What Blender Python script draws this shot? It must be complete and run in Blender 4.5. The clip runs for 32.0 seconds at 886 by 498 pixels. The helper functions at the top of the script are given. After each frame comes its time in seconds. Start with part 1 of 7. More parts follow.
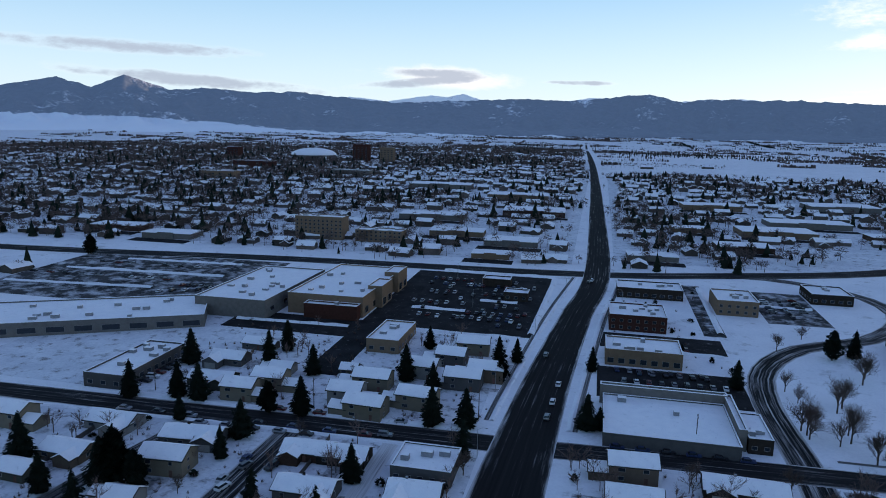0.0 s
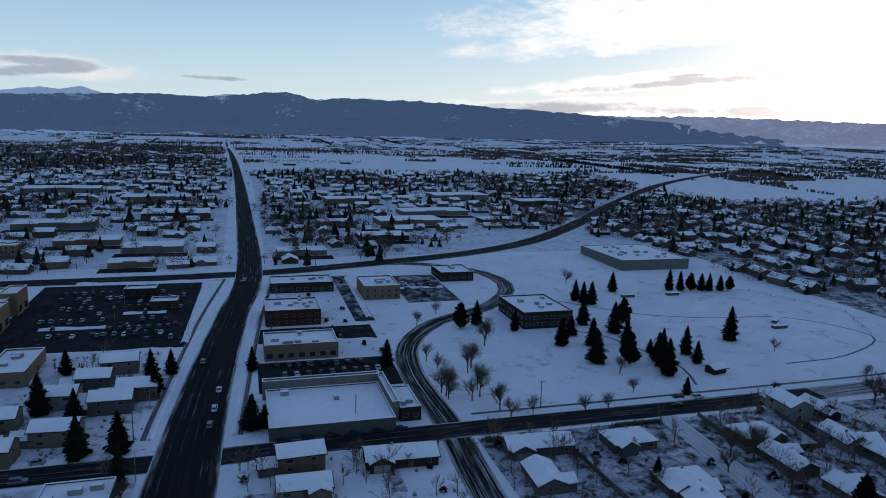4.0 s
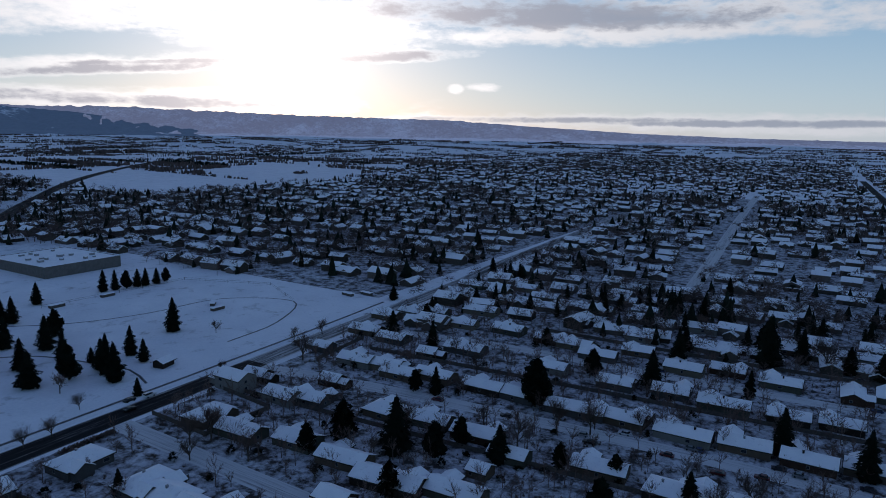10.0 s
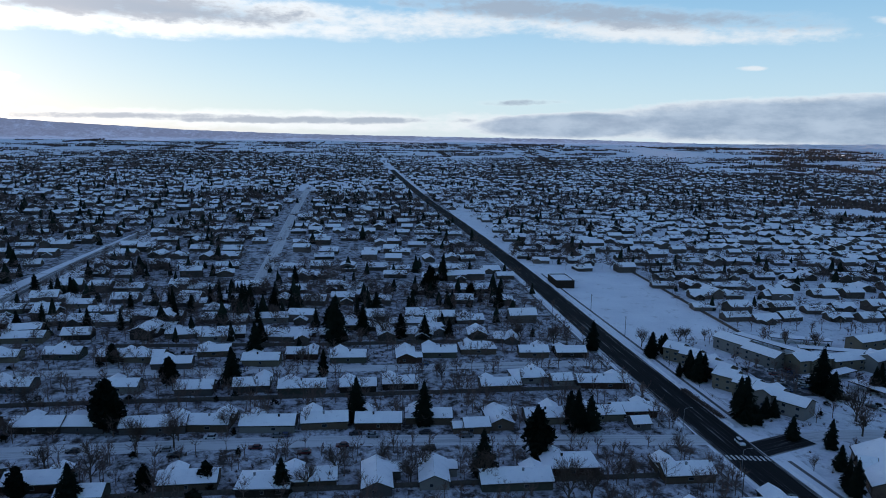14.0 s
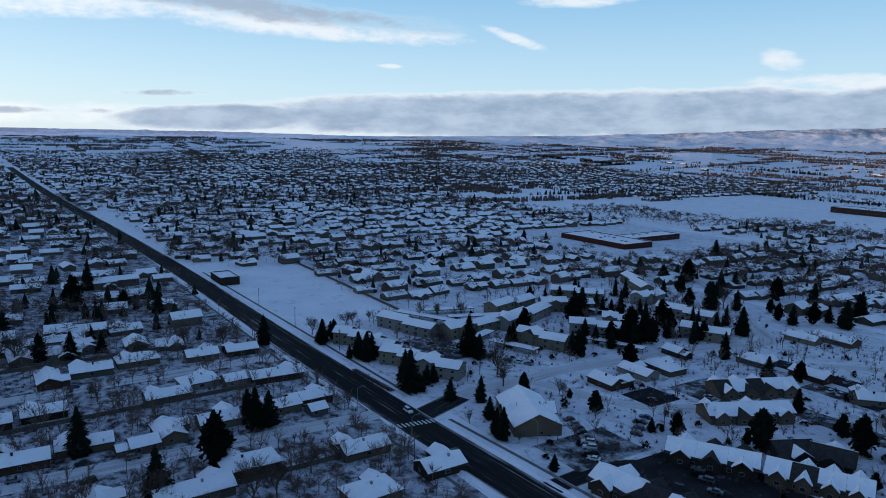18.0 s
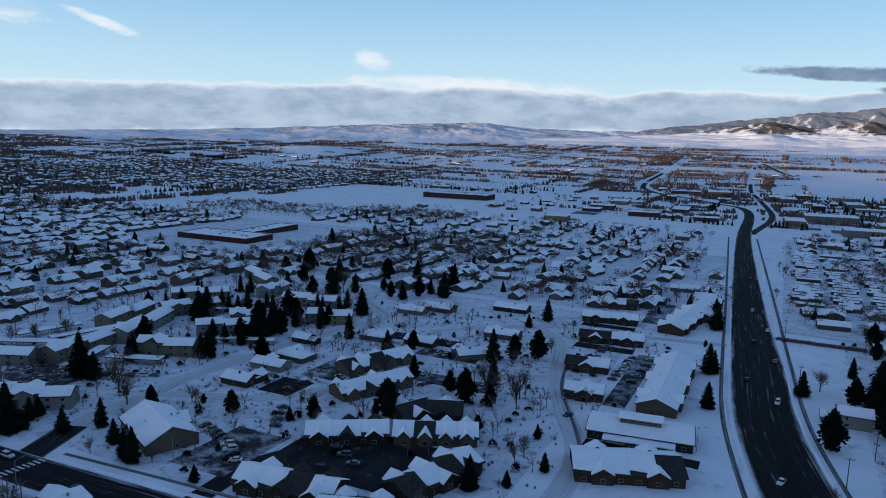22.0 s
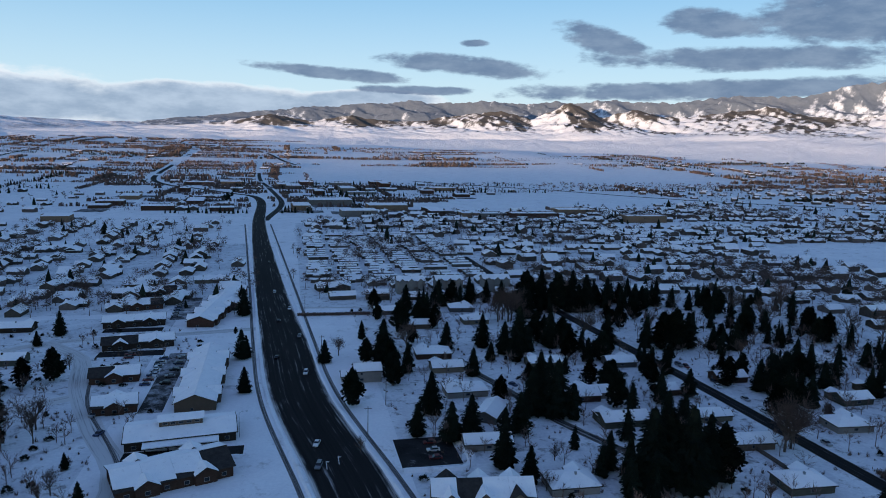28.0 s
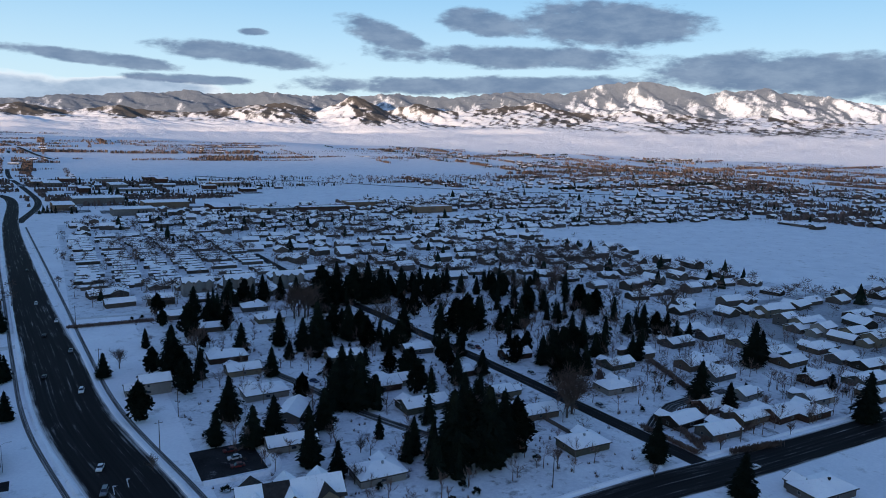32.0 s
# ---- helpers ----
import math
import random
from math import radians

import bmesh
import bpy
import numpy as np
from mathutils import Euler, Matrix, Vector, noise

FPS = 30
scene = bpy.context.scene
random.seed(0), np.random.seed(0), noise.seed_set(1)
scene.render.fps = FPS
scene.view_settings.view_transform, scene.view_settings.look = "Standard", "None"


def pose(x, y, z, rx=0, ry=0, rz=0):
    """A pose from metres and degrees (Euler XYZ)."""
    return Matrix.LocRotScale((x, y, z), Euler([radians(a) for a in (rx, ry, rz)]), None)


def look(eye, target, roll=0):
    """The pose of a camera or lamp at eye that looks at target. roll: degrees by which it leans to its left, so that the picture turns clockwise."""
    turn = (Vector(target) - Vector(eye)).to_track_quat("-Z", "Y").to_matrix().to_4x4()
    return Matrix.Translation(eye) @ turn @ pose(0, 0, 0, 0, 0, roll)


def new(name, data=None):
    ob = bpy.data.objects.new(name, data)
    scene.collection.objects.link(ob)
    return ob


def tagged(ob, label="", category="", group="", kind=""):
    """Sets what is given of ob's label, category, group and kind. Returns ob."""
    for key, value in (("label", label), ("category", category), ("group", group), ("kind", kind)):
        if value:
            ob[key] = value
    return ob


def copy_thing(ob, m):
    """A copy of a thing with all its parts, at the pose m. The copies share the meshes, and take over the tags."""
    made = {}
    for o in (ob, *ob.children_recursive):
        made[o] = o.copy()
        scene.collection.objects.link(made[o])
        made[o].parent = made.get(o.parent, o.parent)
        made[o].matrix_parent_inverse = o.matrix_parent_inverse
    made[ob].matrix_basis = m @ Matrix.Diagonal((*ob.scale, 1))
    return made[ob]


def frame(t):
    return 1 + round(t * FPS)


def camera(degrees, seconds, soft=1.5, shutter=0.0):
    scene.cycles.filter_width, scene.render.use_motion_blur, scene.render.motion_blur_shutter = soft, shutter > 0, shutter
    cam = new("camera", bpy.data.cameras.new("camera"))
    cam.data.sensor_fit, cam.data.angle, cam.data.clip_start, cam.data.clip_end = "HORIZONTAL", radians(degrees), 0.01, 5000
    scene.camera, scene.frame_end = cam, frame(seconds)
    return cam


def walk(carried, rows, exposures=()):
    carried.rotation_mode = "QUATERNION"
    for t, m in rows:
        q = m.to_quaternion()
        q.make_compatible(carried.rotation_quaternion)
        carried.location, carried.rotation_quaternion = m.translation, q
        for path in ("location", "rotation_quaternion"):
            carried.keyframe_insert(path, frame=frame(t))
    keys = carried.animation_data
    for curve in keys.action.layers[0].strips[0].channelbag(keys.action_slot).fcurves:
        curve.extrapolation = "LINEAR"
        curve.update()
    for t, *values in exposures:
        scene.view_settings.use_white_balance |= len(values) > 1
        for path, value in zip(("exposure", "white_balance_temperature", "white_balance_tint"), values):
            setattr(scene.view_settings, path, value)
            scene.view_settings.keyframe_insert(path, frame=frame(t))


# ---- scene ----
cam = camera(64.6, 32.0, soft=0.95)
# seconds, place in metres, yaw, pitch, roll in degrees
PATH = [
    (0.0, 0.03, -0.04, 100.00, 12.54, -10.19, -1.15),
    (0.5, 0.46, -1.16, 100.15, 9.71, -10.12, -1.09),
    (1.0, 0.74, -2.11, 100.30, 6.28, -10.04, -1.12),
    (1.5, 0.83, -2.76, 100.43, 2.21, -10.01, -1.21),
    (2.0, 0.74, -3.06, 100.55, -2.12, -9.97, -1.29),
    (2.5, 0.52, -3.11, 100.65, -5.38, -9.96, -1.36),
    (3.0, 0.22, -3.02, 100.72, -8.99, -9.92, -1.40),
    (3.5, -0.09, -2.90, 100.76, -12.27, -9.84, -1.41),
    (4.0, -0.39, -2.85, 100.78, -15.90, -9.80, -1.45),
    (4.5, -0.68, -2.84, 100.78, -20.19, -9.75, -1.41),
    (6.5, -0.41, -2.38, 100.82, -32.49, -9.85, -1.31),
    (7.0, -0.50, -2.66, 101.00, -34.97, -9.84, -1.27),
    (7.5, -0.61, -2.93, 101.20, -38.04, -9.78, -1.21),
    (8.0, -0.68, -3.10, 101.41, -42.42, -9.72, -1.17),
    (8.5, -0.66, -3.16, 101.61, -46.85, -9.66, -1.19),
    (9.0, -0.50, -3.13, 101.80, -51.35, -9.57, -1.17),
    (9.5, -0.25, -3.09, 101.94, -55.97, -9.56, -1.15),
    (10.0, 0.05, -3.11, 102.03, -60.63, -9.57, -1.07),
    (10.5, 0.40, -3.14, 102.08, -65.28, -9.59, -1.02),
    (11.0, 0.77, -3.12, 102.10, -69.83, -9.62, -0.99),
    (11.5, 1.06, -3.04, 102.10, -74.39, -9.61, -0.91),
    (12.0, 1.22, -2.88, 102.07, -79.00, -9.56, -0.92),
    (12.5, 1.31, -2.68, 102.03, -83.61, -9.49, -0.89),
    (13.0, 1.36, -2.45, 101.99, -87.81, -9.42, -0.87),
    (13.5, 1.42, -2.22, 101.93, -91.80, -9.37, -0.82),
    (14.0, 1.54, -2.02, 101.87, -95.69, -9.33, -0.75),
    (14.5, 1.72, -1.85, 101.81, -99.56, -9.33, -0.67),
    (16.5, 2.89, -1.65, 101.62, -112.57, -9.52, -0.76),
    (17.0, 3.09, -1.54, 101.59, -115.95, -9.54, -0.82),
    (17.5, 3.25, -1.48, 101.57, -119.34, -9.56, -0.87),
    (18.0, 3.37, -1.48, 101.53, -123.16, -9.55, -0.87),
    (18.5, 3.54, -1.44, 101.50, -126.74, -9.51, -0.89),
    (19.0, 3.77, -1.44, 101.48, -130.76, -9.50, -0.91),
    (19.5, 4.03, -1.48, 101.47, -134.90, -9.46, -0.99),
    (20.0, 4.26, -1.52, 101.48, -138.79, -9.39, -1.04),
    (20.5, 4.41, -1.50, 101.51, -142.85, -9.37, -0.99),
    (21.0, 4.52, -1.44, 101.53, -146.80, -9.45, -0.99),
    (21.5, 4.63, -1.38, 101.53, -150.29, -9.49, -1.01),
    (22.0, 4.67, -1.36, 101.51, -153.86, -9.54, -1.03),
    (22.5, 4.63, -1.31, 101.49, -157.68, -9.59, -1.18),
    (23.0, 4.62, -1.23, 101.48, -161.63, -9.58, -1.28),
    (23.5, 4.69, -1.20, 101.49, -165.53, -9.58, -1.40),
    (24.0, 4.83, -1.23, 101.54, -169.42, -9.59, -1.53),
    (24.5, 4.99, -1.27, 101.60, -173.21, -9.53, -1.60),
    (25.0, 5.16, -1.33, 101.68, -176.57, -9.44, -1.63),
    (25.5, 5.33, -1.38, 101.77, -179.80, -9.36, -1.56),
    (27.5, 5.85, -1.35, 101.86, -189.32, -9.38, -1.47),
    (28.0, 6.05, -1.47, 101.87, -192.19, -9.42, -1.49),
    (28.5, 6.25, -1.56, 101.87, -195.06, -9.42, -1.54),
    (29.0, 6.42, -1.63, 101.89, -197.16, -9.46, -1.56),
    (29.5, 6.58, -1.70, 101.90, -199.07, -9.45, -1.57),
    (30.0, 6.75, -1.79, 101.93, -200.80, -9.46, -1.60),
    (30.5, 6.93, -1.93, 101.97, -202.69, -9.48, -1.67),
    (31.0, 7.09, -2.17, 102.01, -204.87, -9.51, -1.66),
    (31.5, 7.33, -2.50, 102.06, -207.09, -9.55, -1.76),
    (32.0, 7.65, -2.87, 102.13, -209.35, -9.53, -1.78),
]
EXPOSURES = [(0.0, 0.4, 6950, 16), (2.0, 0.3, 6950, 16), (4.0, 0.0, 6850, 14), (6.5, -0.4, 6500, 14), (9.0, -0.7, 6300, 14), (10.5, -0.3, 6500, 16), (12.0, 0.0, 6550, 16),
             (14.0, 0.08, 6500, 10), (18.0, 0.17, 6450, 10), (24.0, 0.15, 6500, 10), (29.0, 0.2, 6500, 10), (32.0, 0.25, 6500, 10)]
walk(cam, [(t, pose(x, y, z, 90 + pitch, roll, yaw)) for t, x, y, z, yaw, pitch, roll in PATH], EXPOSURES)

# ---- sky, clouds and sun ----
SUN_AZ, SUN_EL = 48.6, 1.6          # degrees clockwise from +y, and above the horizon
SUN_DIR = Vector((math.sin(radians(SUN_AZ)) * math.cos(radians(SUN_EL)), math.cos(radians(SUN_AZ)) * math.cos(radians(SUN_EL)), math.sin(radians(SUN_EL))))
world = bpy.data.worlds.new("sky")
scene.world = world
world.use_nodes = True
wn, wl = world.node_tree.nodes, world.node_tree.links
wn.clear()


def wire(links, a, socket):
    if hasattr(a, "links"):
        links.new(a, socket)
    else:
        socket.default_value = a


def wmath(op, a, b=0.0, c=0.0, clamp=False):
    n = wn.new("ShaderNodeMath")
    n.operation, n.use_clamp = op, clamp
    for i, v in enumerate((a, b, c)):
        wire(wl, v, n.inputs[i])
    return n.outputs[0]


def wmix(f, a, b, blend="MIX"):
    n = wn.new("ShaderNodeMix")
    n.data_type, n.blend_type = "RGBA", blend
    wire(wl, f, n.inputs[0]), wire(wl, a, n.inputs[6]), wire(wl, b, n.inputs[7])
    return n.outputs[2]


def wstep(v, lo, hi):
    n = wn.new("ShaderNodeMapRange")
    n.interpolation_type = "SMOOTHSTEP"
    wire(wl, v, n.inputs[0])
    n.inputs[1].default_value, n.inputs[2].default_value = lo, hi
    return n.outputs[0]


sky = wn.new("ShaderNodeTexSky")
sky.sky_type, sky.sun_disc = "NISHITA", False
sky.sun_elevation, sky.sun_rotation = radians(SUN_EL), radians(SUN_AZ)
sky.altitude, sky.air_density, sky.dust_density, sky.ozone_density = 1450, 1.0, 0.6, 1.6
wtc = wn.new("ShaderNodeTexCoord")
wsep = wn.new("ShaderNodeSeparateXYZ")
wl.new(wtc.outputs["Generated"], wsep.inputs[0])
dx, dy, dz = wsep.outputs
AZ0 = 98.0                          # the seam of the azimuth lies behind the view
fx, fy = math.sin(radians(AZ0)), math.cos(radians(AZ0))
ahead = wmath("ADD", wmath("MULTIPLY", dx, fx), wmath("MULTIPLY", dy, fy))
aside = wmath("ADD", wmath("MULTIPLY", dx, fy), wmath("MULTIPLY", dy, -fx))
az = wmath("ADD", wmath("DEGREES", wmath("ARCTAN2", aside, ahead)), AZ0)
el = wmath("DEGREES", wmath("ARCSINE", dz))
wcomb = wn.new("ShaderNodeCombineXYZ")
wire(wl, wmath("MULTIPLY", az, 0.16), wcomb.inputs[0])
wire(wl, wmath("MULTIPLY", el, 0.42), wcomb.inputs[1])


def wnoise(scale, detail, rough=0.6):
    n = wn.new("ShaderNodeTexNoise")
    n.inputs["Scale"].default_value, n.inputs["Detail"].default_value, n.inputs["Roughness"].default_value = scale, detail, rough
    wl.new(wcomb.outputs[0], n.inputs["Vector"])
    return wmath("SUBTRACT", n.outputs["Fac"], 0.5)


ragged = wmath("ADD", wmath("MULTIPLY", wnoise(1.3, 8, 0.62), 3.4), wmath("MULTIPLY", wnoise(5.0, 6), 1.3))


def cloud_cover(spots, rag=1.0):
    """How far the sky is covered by long clouds: azimuth, height, half width, half height, slope."""
    total = None
    for a, e, w, h, slope in spots:
        da = wmath("SUBTRACT", az, a)
        u = wmath("DIVIDE", da, w)
        v = wmath("DIVIDE", wmath("SUBTRACT", wmath("SUBTRACT", el, e), wmath("MULTIPLY", da, slope)), h)
        d = wmath("SUBTRACT", 1.0, wmath("ADD", wmath("MULTIPLY", u, u), wmath("MULTIPLY", v, v)))
        total = d if total is None else wmath("MAXIMUM", total, d)
    return wmath("ADD", wmath("MAXIMUM", total, -3.0), wmath("MULTIPLY", ragged, rag))


GREY_CLOUDS = [(-36.4, 5.0, 9.5, 0.5, -0.01), (-31, 2.75, 9, 0.5, -0.06), (-14.4, 3.2, 6.5, 0.4, 0.1), (-13, 3.85, 4.6, 0.4, -0.01), (-1.9, 3.3, 2.8, 0.2, -0.01),
               (36.8, 4.1, 13, 0.42, 0.09), (40, 4.7, 8, 0.3, 0.07), (55.5, 5.6, 7, 0.5, 0.058), (69, 9.0, 19, 1.2, -0.018), (106, 9.1, 17, 1.0, -0.08), (102.2, 2.55, 3.4, 0.3, 0.02),
               (25, 1.85, 8, 0.6, 0.03), (39.9, 1.75, 12, 0.55, -0.02), (70.8, 1.0, 15, 0.32, 0.008), (84, 0.95, 18, 0.34, 0.007)]
BANK = [(106, 0.8, 9, 1.1, 0.028), (130.4, 1.3, 27, 2.0, 0.016), (144.8, 1.5, 22, 2.1, -0.004), (157, 1.6, 15, 2.0, 0.0), (173.9, 1.5, 12, 1.9, 0.0), (186, 2.3, 6.5, 1.0, 0.03)]
DARK_CLOUDS = [(183.4, 4.4, 7.2, 0.55, -0.07), (193.6, 5.3, 7.0, 0.85, -0.055), (194.6, 7.0, 1.2, 0.32, 0.0), (204.6, 7.25, 4.4, 1.05, -0.28), (212.9, 8.4, 4.6, 1.1, -0.09),
               (222.3, 8.4, 8.2, 1.9, -0.03), (215.3, 5.9, 12, 0.95, 0.0), (212.6, 3.7, 17, 0.8, 0.03), (233.8, 4.9, 9, 1.6, 0.02), (240, 4.5, 9, 1.8, 0.0), (190, 3.3, 5, 0.4, 0.0)]
WHITE_CLOUDS = [(32.6, 7.4, 16, 1.3, 0.09), (34, 8.6, 17, 2.2, 0.04), (50, 7.4, 12, 1.5, 0.0), (76.8, 7.6, 23, 0.9, 0.02), (83, 9.1, 12, 1.0, -0.055), (104.8, 8.3, 17, 0.8, -0.057),
                (111.5, 7.7, 14, 0.75, -0.05), (128.5, 7.3, 2.6, 0.42, -0.33), (133.1, 9.9, 4.2, 0.5, 0.0), (148.4, 5.3, 1.5, 0.7, -0.22), (152.7, 4.0, 5.0, 0.45, 0.01), (61.6, 3.35, 0.7, 0.36, 0.0),
                (63.8, 3.5, 1.5, 0.36, 0.0), (34, 4.1, 15, 0.75, 0.086), (156, 3.6, 10, 0.7, -0.03), (67.2, 7.4, 16, 0.6, 0.0), (118.7, 5.0, 1.0, 0.2, 0.0), (-12.1, 3.6, 6, 0.9, -0.05), (86, 0.9, 30, 0.8, 0.0), (36, 1.9, 20, 0.9, 0.0)]
sunvec = wn.new("ShaderNodeVectorMath")
sunvec.operation = "DOT_PRODUCT"
wl.new(wtc.outputs["Generated"], sunvec.inputs[0])
glare = (SUN_AZ, 5.9)                # the bright gap in the cloud before the sun
sunvec.inputs[1].default_value = (math.sin(radians(glare[0])) * math.cos(radians(glare[1])), math.cos(radians(glare[0])) * math.cos(radians(glare[1])), math.sin(radians(glare[1])))
off = wmath("DEGREES", wmath("ARCCOSINE", wmath("MINIMUM", sunvec.outputs["Value"], 1.0)))
near_sun = wmath("POWER", 2.718, wmath("MULTIPLY", off, -0.07))
halo = wmath("POWER", 2.718, wmath("MULTIPLY", off, -0.17))
core = wmath("POWER", 2.718, wmath("MULTIPLY", wmath("POWER", off, 1.3), -0.75))
clear = wmix(1.0, sky.outputs[0], (0.30, 0.32, 0.42, 1), "MULTIPLY")
air = wmix(wstep(el, -1.0, 16.0), wmix(near_sun, (0.52, 0.71, 0.84, 1), (1.05, 1.0, 0.92, 1)), wmix(near_sun, (0.15, 0.40, 0.66, 1), (0.45, 0.60, 0.78, 1)))
clear = wmix(0.85, clear, air)
deep = wmix(wstep(el, 9.0, 50.0), (1.1, 1.1, 1.1, 1), (0.67, 0.42, 0.56, 1))
clear = wmix(1.0, clear, deep, "MULTIPLY")
white = wmix(near_sun, (0.76, 0.81, 0.86, 1), (2.6, 2.45, 2.25, 1))
grey = wmix(near_sun, (0.33, 0.41, 0.52, 1), (0.75, 0.62, 0.60, 1))
col = wmix(wmath("MULTIPLY", wstep(cloud_cover(WHITE_CLOUDS), -0.3, 1.2), 0.9), clear, white)
cov = cloud_cover(GREY_CLOUDS)
col = wmix(wmath("MULTIPLY", wstep(cov, -0.5, 0.3), wmath("MULTIPLY_ADD", near_sun, 0.6, 0.12)), col, white)
col = wmix(wmath("MULTIPLY", wstep(cov, 0.0, 1.0), 0.85), col, grey)
bank = cloud_cover(BANK, 0.28)
col = wmix(wmath("MULTIPLY", wstep(bank, -0.05, 0.25), 0.9), col, wmix(wstep(bank, 0.0, 0.55), (0.76, 0.82, 0.88, 1), wmix(wstep(wnoise(1.6, 6), -0.2, 0.2), wmix(near_sun, (0.25, 0.34, 0.48, 1), (0.62, 0.60, 0.64, 1)), wmix(near_sun, (0.42, 0.52, 0.66, 1), (0.80, 0.78, 0.80, 1)))))
col = wmix(wmath("MULTIPLY", wstep(cloud_cover(DARK_CLOUDS, 0.72), -0.1, 0.6), 0.9), col, wmix(wstep(wnoise(2.2, 5), -0.2, 0.25), (0.105, 0.165, 0.285, 1), (0.20, 0.27, 0.39, 1)))
glow = wmix(1.0, wmix(halo, (0, 0, 0, 1), (1.15, 1.10, 1.02, 1)), wmix(core, (0, 0, 0, 1), (5.0, 4.7, 4.3, 1)), "ADD")
col = wmix(1.0, col, glow, "ADD")
wbg = wn.new("ShaderNodeBackground")
wl.new(col, wbg.inputs[0])
wbg.inputs[1].default_value = 1.0
wout = wn.new("ShaderNodeOutputWorld")
wl.new(wbg.outputs[0], wout.inputs[0])

sun = new("sun", bpy.data.lights.new("sun", "SUN"))
sun.data.energy, sun.data.angle, sun.data.color = 5.0, radians(0.6), (1.0, 0.74, 0.52)
sun.matrix_world = look(SUN_DIR * 200, (0, 0, 0))

# ---- materials ----


def node(tree, kind, **inputs):
    n = tree.nodes.new(kind)
    for k, v in inputs.items():
        n.inputs[k.replace("_", " ")].default_value = v
    return n


def material(name, a, b, scale=2.0, fine=30.0, rough=0.8, metal=0.0, bump=0.0, c=None, spread=0.0, island=0.0, spots=(0.5, 0.7)):
    """A surface that varies between the colours a and b at two scales, with patches of c, and from piece to piece."""
    m = bpy.data.materials.new(name)
    m.use_nodes = True
    t = m.node_tree
    bsdf = t.nodes["Principled BSDF"]
    bsdf.inputs["Metallic"].default_value = metal
    bsdf.inputs["Specular IOR Level"].default_value = 0.4 if rough < 0.5 else 0.02
    tc = t.nodes.new("ShaderNodeTexCoord")
    info = t.nodes.new("ShaderNodeObjectInfo")
    shift = t.nodes.new("ShaderNodeVectorMath")
    shift.operation = "MULTIPLY_ADD"
    shift.inputs[1].default_value = (1, 1, 1)
    scaled = t.nodes.new("ShaderNodeVectorMath")
    scaled.operation = "SCALE"
    scaled.inputs[0].default_value = (37, 53, 11)
    t.links.new(info.outputs["Random"], scaled.inputs["Scale"])
    t.links.new(tc.outputs["Object"], shift.inputs[0])
    t.links.new(scaled.outputs[0], shift.inputs[2])
    big = node(t, "ShaderNodeTexNoise", Scale=scale, Detail=4.0)
    small = node(t, "ShaderNodeTexNoise", Scale=fine, Detail=5.0, Roughness=0.65)
    for n in (big, small):
        t.links.new(shift.outputs[0], n.inputs["Vector"])
    both = t.nodes.new("ShaderNodeMath")
    both.operation = "MULTIPLY_ADD"
    both.inputs[1].default_value = 0.5
    half = t.nodes.new("ShaderNodeMath")
    half.operation = "MULTIPLY"
    half.inputs[1].default_value = 0.5
    t.links.new(big.outputs["Fac"], half.inputs[0])
    t.links.new(small.outputs["Fac"], both.inputs[0])
    t.links.new(half.outputs[0], both.inputs[2])
    ramp = t.nodes.new("ShaderNodeValToRGB")
    ramp.color_ramp.elements[0].position, ramp.color_ramp.elements[1].position = 0.36, 0.64
    ramp.color_ramp.elements[0].color, ramp.color_ramp.elements[1].color = (*a, 1), (*b, 1)
    t.links.new(both.outputs[0], ramp.inputs[0])
    out = ramp.outputs[0]
    if c:
        patch = node(t, "ShaderNodeTexNoise", Scale=scale * 2.3, Detail=7.0, Roughness=0.7)
        t.links.new(shift.outputs[0], patch.inputs["Vector"])
        r = t.nodes.new("ShaderNodeMapRange")
        r.inputs[1].default_value, r.inputs[2].default_value = spots
        t.links.new(patch.outputs["Fac"], r.inputs[0])
        mix = t.nodes.new("ShaderNodeMix")
        mix.data_type = "RGBA"
        t.links.new(r.outputs[0], mix.inputs[0])
        t.links.new(out, mix.inputs[6])
        mix.inputs[7].default_value = (*c, 1)
        out = mix.outputs[2]
    if spread or island:
        hsv = t.nodes.new("ShaderNodeHueSaturation")
        geo = t.nodes.new("ShaderNodeNewGeometry")
        rnd = geo.outputs["Random Per Island"] if island else info.outputs["Random"]
        k = island or spread
        v = t.nodes.new("ShaderNodeMapRange")
        v.inputs[3].default_value, v.inputs[4].default_value = 1 - k, 1 + k
        t.links.new(rnd, v.inputs[0])
        t.links.new(v.outputs[0], hsv.inputs["Value"])
        h = t.nodes.new("ShaderNodeMapRange")
        h.inputs[3].default_value, h.inputs[4].default_value = 0.5 + 0.03 * k, 0.5 - 0.03 * k
        t.links.new(rnd, h.inputs[0])
        t.links.new(h.outputs[0], hsv.inputs["Hue"])
        t.links.new(out, hsv.inputs["Color"])
        out = hsv.outputs[0]
    t.links.new(out, bsdf.inputs["Base Color"])
    rr = t.nodes.new("ShaderNodeMapRange")
    rr.inputs[3].default_value, rr.inputs[4].default_value = max(0.02, rough - 0.12), min(1.0, rough + 0.12)
    t.links.new(small.outputs["Fac"], rr.inputs[0])
    t.links.new(rr.outputs[0], bsdf.inputs["Roughness"])
    if bump:
        bp = node(t, "ShaderNodeBump", Strength=0.6, Distance=bump)
        t.links.new(small.outputs["Fac"], bp.inputs["Height"])
        t.links.new(bp.outputs[0], bsdf.inputs["Normal"])
    return m


